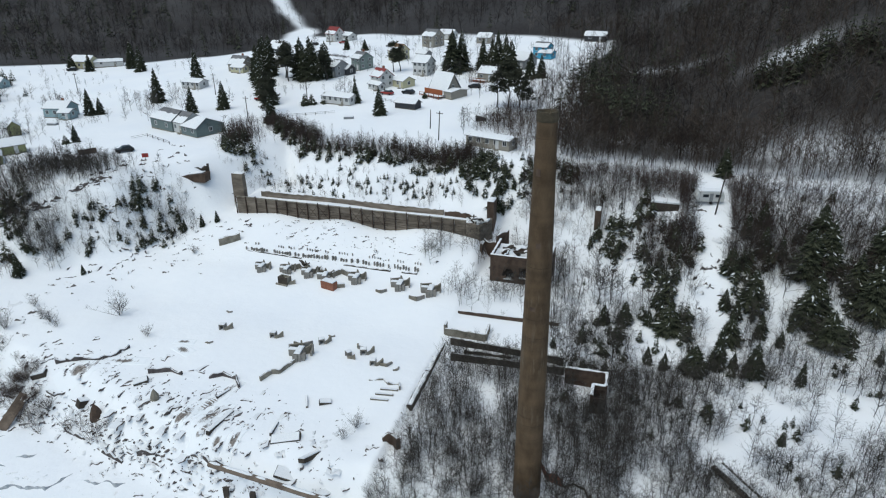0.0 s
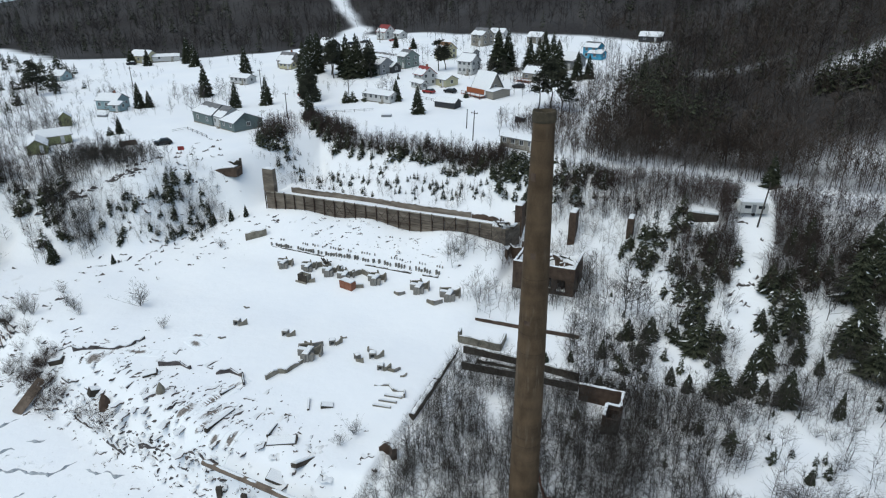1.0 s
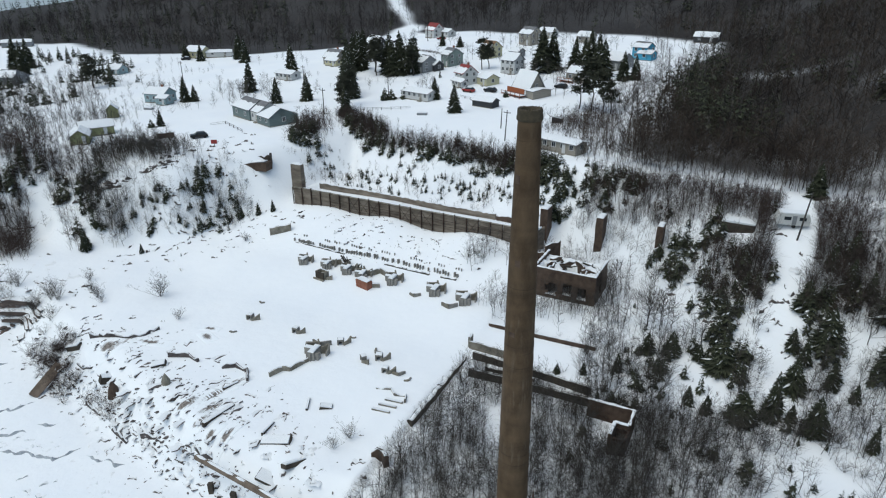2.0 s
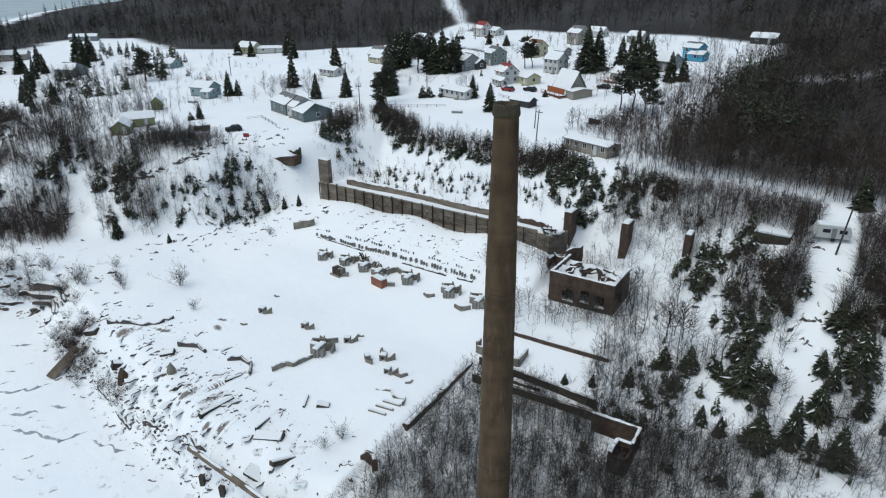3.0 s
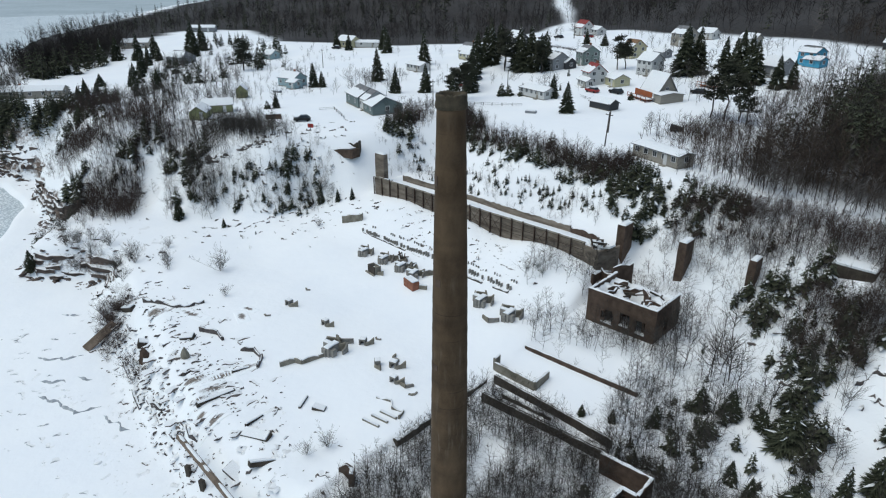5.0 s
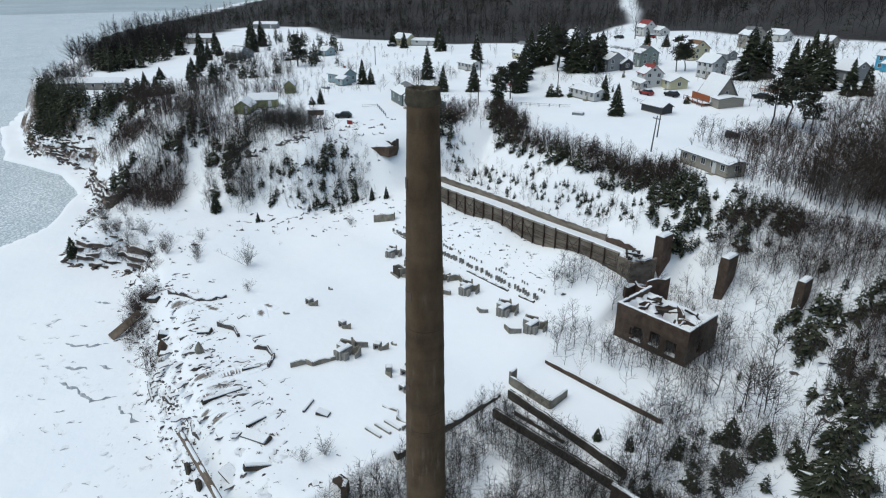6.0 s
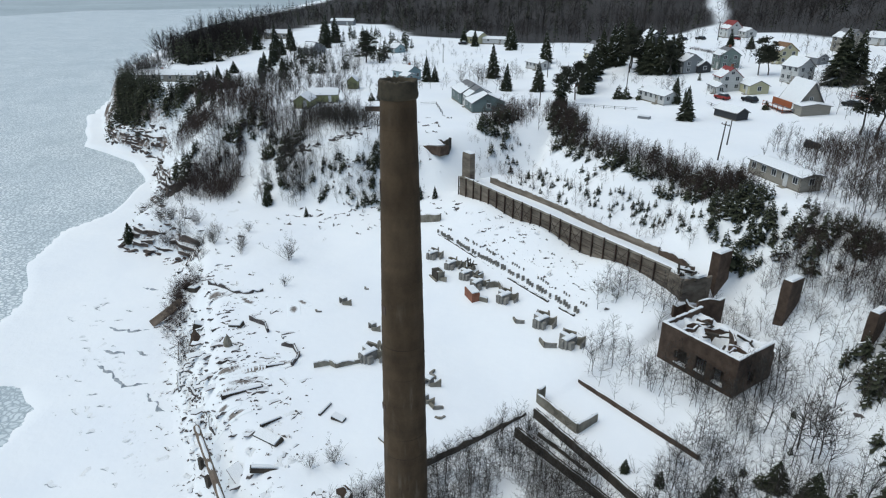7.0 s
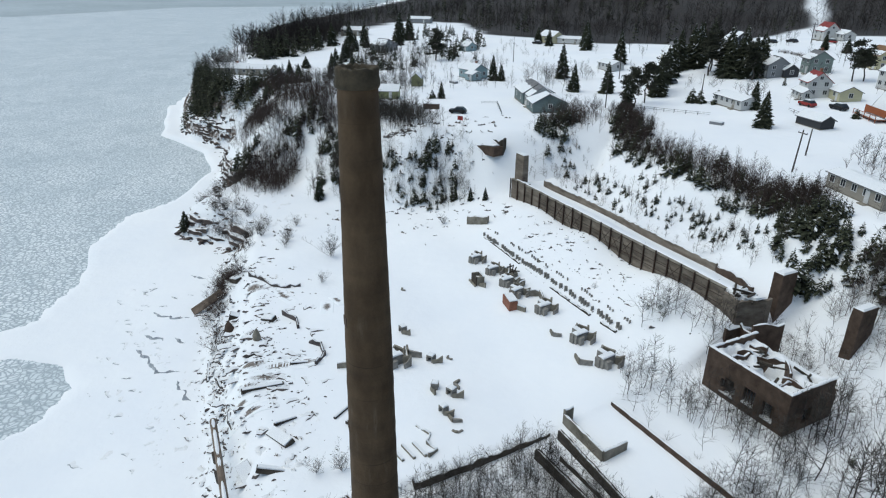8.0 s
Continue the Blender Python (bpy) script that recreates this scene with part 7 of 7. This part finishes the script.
scatter("ledge_brush", far_saplings, grow(belt([(-104, 156), (-98, 144), (-94, 138), (-80, 139), (-50, 138), (-36, 136)], 3.0), 260, 1.4, 3.4) + grow(near_any([(-104, 150, 3), (-101, 145, 2.5), (-108, 156, 2.5)]), 150, 2.5, 5.5), RED_BARK, "bare brush on the bank above the wall", "brush", tr)
scatter("spur_saplings", saplings, grow(near_any([(-122, 103, 3.0), (-116, 106, 3.0), (-108, 112, 3.0), (-110, 108, 3.0), (-104, 113, 2.6), (-100, 117, 2.2), (-118, 98, 2.6), (-106, 120, 2.6)]), 380, 1.6, 4.2, spur_ok), BARK, "bare saplings on the steep snowy spur", "saplings", tr)
scatter("spur_spruces", small_spruce, grow(near_any([(-118, 98, 2.6), (-112, 101, 2.6), (-106, 106, 2.6), (-104, 112, 2.6), (-109, 113, 1.6), (-116, 105, 2.4), (-102, 118, 2.0), (-108, 117, 2)]), 85, 1.2, 3.4, spur_ok), [NEEDLES, BARK, SNOW_CAP], "young dark spruces on the steep spur", "spruces", tr)
scatter("spur_crest_trees", big_bare, grow(belt([(-131, 112), (-125, 113), (-120, 115), (-116, 118)], 2.4), 120, 2.4, 5.4, off_gully) + grow(near_any([(-124, 100, 2.6), (-128, 101, 3.0), (-121, 99, 2.0), (-132, 104, 3)]), 170, 2.6, 5.6, off_gully), BARK, "bare grey trees crowding the crest of the spur", "trees", tr)
scatter("bluff_trees", big_bare, grow(belt([(-140, 104), (-150, 103), (-160, 104), (-182, 101), (-204, 101)], 3.6), 330, 3.0, 6.5, off_gully), RED_BARK, "tall bare trees along the lake bluff", "trees", tr)
scatter("yard_thicket", far_saplings, grow(near_any([(-200, 122, 8), (-186, 128, 8), (-214, 116, 6), (-182, 119, 6), (-172, 134, 5), (-134, 114, 4), (-128, 116, 3.5), (-124, 116, 3), (-168, 114, 6), (-178, 110, 6), (-150, 108, 6), (-206, 108, 6), (-136, 108, 5), (-216, 136, 9), (-240, 146, 9), (-129, 113, 3), (-137, 112, 3)]), 1000, 2.2, 5.4, lambda x, y: math.dist((x, y), (-155, 122)) > 7), BARK, "bare saplings between the lakeside yards", "saplings", tr)
scatter("bluff_brush", far_saplings, grow(near_any([(-148, 90, 4.0), (-140, 84, 3.4), (-135, 87, 3.0), (-148, 94, 3.5), (-142, 90, 3.5), (-147, 81, 3.0), (-153, 86, 3.0), (-130, 90, 2.6), (-138, 96, 5), (-156, 96, 6), (-166, 92, 6)]), 800, 2.0, 5.2, off_gully) + grow(belt([(-160, 92), (-172, 92), (-186, 94), (-204, 96)], 4.0), 420, 2.2, 5.0, lambda x, y: noise.noise((x * 0.09, y * 0.12, 4.4)) > -0.05), RED_BARK, "reddish brush on the lake bluff", "brush", tr)
scatter("bluff_spruces", small_spruce, grow(near_any([(-153, 95, 2.6), (-149, 98, 2.4), (-145, 101, 2.4), (-154, 99, 2.4), (-191, 94, 2.2), (-194, 97, 2.2), (-178, 97, 2.0), (-186, 98, 2.4), (-134, 102, 2.6), (-128, 99, 2.4), (-140, 98, 2.0), (-214, 99, 3)]), 110, 2.0, 5.2, off_gully), [NEEDLES, BARK, SNOW_CAP], "dark conifers along the bluff edge", "spruces", tr)
scatter("shore_cedars", small_spruce, grow(near_any([(-155.5, 79.6, 1.6), (-153, 79.2, 1.4), (-157.5, 80.6, 1.2)]), 30, 2.6, 4.6, None, (1.2, 1.9)), [NEEDLES, BARK, SNOW_CAP], "dense dark cedars on the rock shelf", "cedars", tr)
scatter("promontory_spruces", far_spruce, grow(belt([(-256, 86), (-248, 83), (-240, 82), (-232, 84.5), (-224, 89)], 2.6), 300, 3.5, 7.5, None, (1.0, 1.6)) + grow(near_any([(-216, 92, 1.6), (-213, 95, 1.6), (-211, 99, 1.6)]), 60, 3.5, 7, None, (1.0, 1.6)), [NEEDLES, BARK], "dense dark conifers crowning the promontory cliff", "spruces", tr)
scatter("promontory_trees", big_bare, grow(near_any([(-262, 92, 4), (-255, 91, 4), (-268, 97, 4)]), 70, 6.0, 10.5), BARK, "rounded bare trees behind the promontory house", "trees", tr)
scatter("yard_trees", big_bare, grow(near_any([(-132, 120, 4), (-170, 140, 8), (-165, 186, 5), (-158, 196, 3), (-225, 150, 14), (-190, 135, 12), (-262, 168, 8), (-240, 160, 8), (-150, 172, 5), (-196, 178, 5), (-200, 148, 5), (-235, 151, 6), (-272, 166, 6)]), 190, 3.0, 7.0), BARK, "leafless trees round the yards", "trees", tr)
scatter("street_trees", big_bare, grow(near_any([(-103, 286, 6), (-90, 282, 6), (-70, 250, 5), (-76, 236, 4), (-62, 232, 5), (-98, 208, 3), (-34, 225, 8), (-30, 262, 8), (-150, 290, 10), (-190, 245, 8), (-60, 296, 12), (-120, 316, 10), (-45, 176, 4), (-36, 186, 5), (-27, 230, 6), (-110, 250, 8), (-85, 262, 6), (-130, 262, 8), (-58, 270, 6), (-80, 300, 8), (-100, 308, 8), (-52, 216, 3), (-66, 222, 3), (-40, 282, 8), (-22, 285, 6), (-24, 305, 6)]), 230, 3.0, 7.5), BARK, "leafless garden and street trees", "trees", tr)
scatter("bank_shrubs", shrubs, grow(near_any([(-96, 65, 1.6), (-92, 64, 1.3), (-87, 62, 1.2), (-80, 61.5, 1.2), (-74, 60.5, 0.8), (-102, 68, 2), (-95, 65.5, 1.2), (-94, 66.5, 1.2), (-90.5, 62.5, 1.0), (-89, 61.8, 0.8)]), 70, 1.6, 3.8), RED_BARK, "reddish leafless shrubs on the lake bank", "shrubs", tr)
scatter("rock_shrubs", shrubs, grow(near_any([(-143, 69, 2.4), (-139, 70, 2.0), (-127, 70, 2.2), (-122, 72, 2.0), (-146, 78, 2.5), (-150, 79, 2.5), (-140, 78, 2.5), (-113, 73, 1.6), (-109, 75, 1.8)]), 75, 2.2, 4.6), BARK, "bare shrubs above the shore rocks", "shrubs", tr)
scatter("annex_saplings", saplings, grow(near_any([(-24, 110, 3), (-16, 110, 3), (-30, 108, 2), (-31, 122, 2), (-11, 116, 2.5), (-10, 124, 3), (-24, 128, 2.5), (-18, 128, 3), (-38, 120, 2), (-22, 112, 2.0), (-17, 112, 2.0), (-13, 112, 2.0)]), 210, 3, 6.0), BARK, "slender saplings round a roofless building", "saplings", tr)
scatter("tall_poplars", big_bare, grow(near_any([(-12.2, 116.5, 0.8), (-11.2, 118.5, 0.8), (-5, 119, 2.2), (-2, 113, 2.0), (0, 110, 2.0), (-8, 112, 1.5), (24, 116, 3), (28, 126, 3), (36, 98, 3)]), 36, 6.0, 9.0), BARK, "tall slender bare trees beside a roofless building", "trees", tr)
bush = [bare_template(tr, 96, 4, 0.9, 0.0056, 12, 4, 3, 0.15, 1.0, 0.6, 0.5) for _ in range(3)]
for n, (x, y, h, label) in enumerate([(-90.5, 85.0, 5.6, "round leafless bush alone in the snow"), (-80.2, 80.0, 2.6, "small leafless bush in the snow"), (-101, 79, 3.6, "leafless bush beside others"), (-104, 80, 3.0, "leafless bush beside others"), (-98.5, 78, 2.6, "leafless bush beside others"), (-112, 73, 4.0, "leafless bush near the shore"),
                                      (-34.2, 68.2, 3.2, "thin leafless sapling on the terrace"), (-35.2, 65.5, 2.6, "thin leafless sapling on the terrace"), (-92, 110, 2.8, "dark leafless bush near the spur"), (-109, 83, 3, "leafless bush near the spur")]):
    v, f = bush[n % 3]
    k = Kit()
    k.add(v, f)
    tagged(k.put("bush", BARK, m=on_land(x, y, -0.05, n * 47) @ Matrix.Diagonal((h, h, h, 1))), label, "bush", "single bushes")
for x, y in ((-39.2, 119.5), (-37.8, 118.8), (-40.6, 118.4)):
    v, f = bush[1]
    k = Kit()
    k.add(v, f)
    tagged(k.put("bush", NEEDLES, m=on_land(x, y, -0.05, x * 31) @ Matrix.Diagonal((2.2, 2.2, 1.8, 1))), "low dark bush before the retaining wall", "bush", "single bushes")


# -- closed woods on the hills --
def woods_places(n, x0, x1, y0, y1, lo, hi, inside=2.0, power=1.0):
    x = np.random.uniform(x0, x1, n)
    y = y0 + (y1 - y0) * np.random.uniform(0, 1, n) ** power
    d, _ = line_side(WOODS_EDGE, x, y, NORTH)
    b, _ = line_side(SHORE, x, y, NORTH)
    ok = (d > inside + np.random.normal(0, 3.0, n) * (y > 175)) & (b > 6)
    x, y = x[ok], y[ok]
    z = land(x, y)
    h = np.random.uniform(lo, hi, len(x))
    return [(a, b2, c - 0.2, s * tr.uniform(0.9, 1.4), s * tr.uniform(0.9, 1.4), s, tr.uniform(0, 6.28), tr.gauss(0, 0.04)) for a, b2, c, s in zip(x, y, z, h)]


def not_cleared(places, share=0.9):
    return [p for p in places if tr.random() > share * float(clearing(p[0], p[1])) and track_gap(p[0], p[1]) < -2.0]


scatter("hill_woods", hill_bare, not_cleared(woods_places(4200, -45, 170, 146, 330, 5, 11), 0.75), FAR_WOOD, "dense leafless brown woods on the hill", "woods", tr)
scatter("hill_birches", far_bare, not_cleared(woods_places(700, -30, 160, 148, 320, 6, 11), 0.6), PALE_BARK, "pale birch trunks among the hill woods", "birches", tr)
scatter("hill_conifers", far_spruce, not_cleared(woods_places(240, -30, 190, 160, 420, 5, 10)) + grow(near_any([(-7, 198, 4), (-12, 203, 4), (-5, 192, 4), (-14, 214, 4), (-16, 232, 4), (-12, 244, 4)]), 150, 6, 12) + grow(belt([(32, 209), (40, 209), (48, 211), (58, 206)], 2.5), 80, 6, 12), [NEEDLES, BARK], "dark conifers among the hill woods", "conifers", tr)
scatter("back_woods", far_bare, not_cleared(woods_places(7600, -480, 420, 110, 640, 7, 13)), DEEP_WOOD, "dense leafless woods behind the village", "woods", tr)
scatter("back_conifers", far_spruce, not_cleared(woods_places(560, -480, 420, 172, 640, 7, 13)), [NEEDLES, BARK], "dark conifers in the woods behind the village", "conifers", tr)
scatter("back_birches", far_bare, woods_places(420, -480, 420, 172, 520, 8, 13), PALE_BARK, "pale trunks in the woods behind the village", "birches", tr)
scatter("far_woods", farther_bare, woods_places(8000, -1500, 1300, 480, 1900, 13, 20, power=1.3), HAZE_WOOD, "distant leafless hill forest", "woods", tr)
scatter("far_conifers", far_spruce, woods_places(300, -1500, 1300, 500, 1900, 12, 18, power=1.3), [NEEDLES, BARK], "distant dark conifers", "conifers", tr)
scatter("lakeside_trees", far_bare, grow(near_any([(-312, 126, 6), (-306, 134, 6), (-308, 148, 6), (-332, 160, 8), (-322, 140, 8), (-340, 150, 10), (-318, 118, 5), (-350, 172, 10)]), 420, 8, 15, lambda x, y: line_side(WOODS_EDGE, np.array([x]), np.array([y]), NORTH)[0][0] > -3), DEEP_WOOD, "tall bare trees crowding the lakeside bluff", "trees", tr)
scatter("lakeside_conifers", far_spruce, grow(near_any([(-306, 124, 4), (-303, 131, 4), (-300, 120, 3), (-312, 142, 6), (-330, 152, 8)]), 75, 6, 14), [NEEDLES, BARK], "tall dark conifers on the lakeside bluff", "conifers", tr)
scatter("shore_conifers", far_spruce, woods_places(380, -620, -310, 105, 420, 6, 11), [NEEDLES, BARK], "dark conifers along the far lake bluff", "conifers", tr)

# low dark hedge and brush in the village
scatter("garden_hedge", shrubs, grow(belt([(-143, 274), (-134, 270), (-125, 266)], 0.5), 50, 1.0, 1.6, None, (1.0, 1.5)), RED_BARK, "low dark clipped hedge between snowy gardens", "hedge", tr)
scatter("field_edge_brush", far_saplings, grow(near_any([(-38, 186, 3), (-34, 192, 3), (-40, 178, 3), (-34, 180, 4), (-36, 214, 4), (-30, 224, 5), (-32, 236, 5), (-28, 250, 5)]), 260, 2.5, 6.0), RED_BARK, "brown brush at the edge of the hill woods", "brush", tr)
scatter("ruin_undergrowth", brushlets, grow(within(-26, 34, 94, 130), 260, 0.7, 1.9, open_ground, (1.0, 1.5)), BARK, "low dark undergrowth poking through snow", "undergrowth", tr)
scatter("pit_undergrowth", brushlets, grow(within(-28, 20, 57, 93), 240, 0.7, 2.0, thicket_ok, (1.0, 1.5)), BARK, "low tangled undergrowth beneath bare saplings", "undergrowth", tr)
scatter("edge_woods", hill_bare, grow(within(-34, 85, 147, 176), 850, 4.0, 9.0, lambda x, y: track_gap(x, y) < -2.2 and x > -24 + 0.1 * (y - 148) and tr.random() > 0.8 * float(clearing(x, y))), FAR_WOOD, "brown leafless trees crowding the hilltop edge", "trees", tr)
scatter("slope_undergrowth", brushlets, grow(within(-26, 70, 118, 144), 520, 0.8, 2.2, lambda x, y: open_ground(x, y) and track_gap(x, y) > 2, (1.0, 1.4)), RED_BARK, "reddish undergrowth on the hillside", "undergrowth", tr)

scatter("shore_spruces", small_spruce, grow(near_any([(-146, 68.5, 1.2), (-161, 84, 1.2)]), 26, 2.2, 4.6), [NEEDLES, BARK, SNOW_CAP], "dark spruces among the shore rocks", "spruces", tr)
scatter("edge_birches", big_bare, grow(belt([(-22, 152), (-4, 150), (8, 148.5), (30, 147), (60, 146)], 1.6), 85, 4.0, 7.5), PALE_BARK, "pale bare trees along the hilltop edge", "trees", tr)
scatter("lane_trees", big_bare, grow(near_any([(-254, 153, 5), (-235, 152, 5), (-241, 170, 6), (-244, 182, 6), (-231, 183, 5), (-268, 160, 6), (-280, 200, 10), (-215, 160, 5), (-205, 128, 5), (-190, 120, 4), (-216, 112, 5)]), 170, 3.5, 7.0), BARK, "leafless trees along the lakeside lane", "trees", tr)
scatter("lane_spruces", small_spruce, grow(near_any([(-244, 184, 5), (-232, 184, 4), (-208, 102, 3), (-213, 98, 3), (-206, 112, 4), (-290, 205, 8), (-310, 215, 8), (-270, 215, 6), (-252, 205, 6), (-250, 145, 5), (-240, 150, 5), (-226, 155, 5), (-262, 164, 5), (-248, 152, 5)]), 120, 3.5, 7.5), [NEEDLES, BARK, SNOW_CAP], "dark spruces along the lakeside lane", "spruces", tr)
scatter("west_edge_woods", hill_bare, grow(within(-42, -8, 152, 215), 300, 3.5, 8.0, lambda x, y: line_side(WOODS_EDGE, np.array([x]), np.array([y]), NORTH)[0][0] > 0.5), FAR_WOOD, "brown leafless trees at the edge of the hill woods", "trees", tr)
scatter("woods_fringe", far_saplings, grow(belt([(-26, 240), (-31, 212), (-34, 190), (-31, 168), (-25, 153)], 4.2), 430, 2.2, 5.5), FAR_WOOD, "brown brush fringing the hill woods", "brush", tr)
scatter("yard_brush", far_saplings, grow(near_any([(-185, 150, 8), (-205, 170, 8), (-225, 165, 8), (-168, 160, 4), (-195, 195, 7), (-215, 215, 8), (-160, 215, 6), (-175, 205, 6), (-140, 200, 4), (-120, 214, 4), (-255, 225, 8), (-235, 205, 8), (-260, 185, 8), (-225, 135, 7), (-222, 158, 6), (-236, 150, 6), (-250, 158, 7), (-264, 166, 7), (-230, 118, 5)]), 250, 1.6, 3.8), BARK, "bare brush between the snowy yards", "brush", tr)
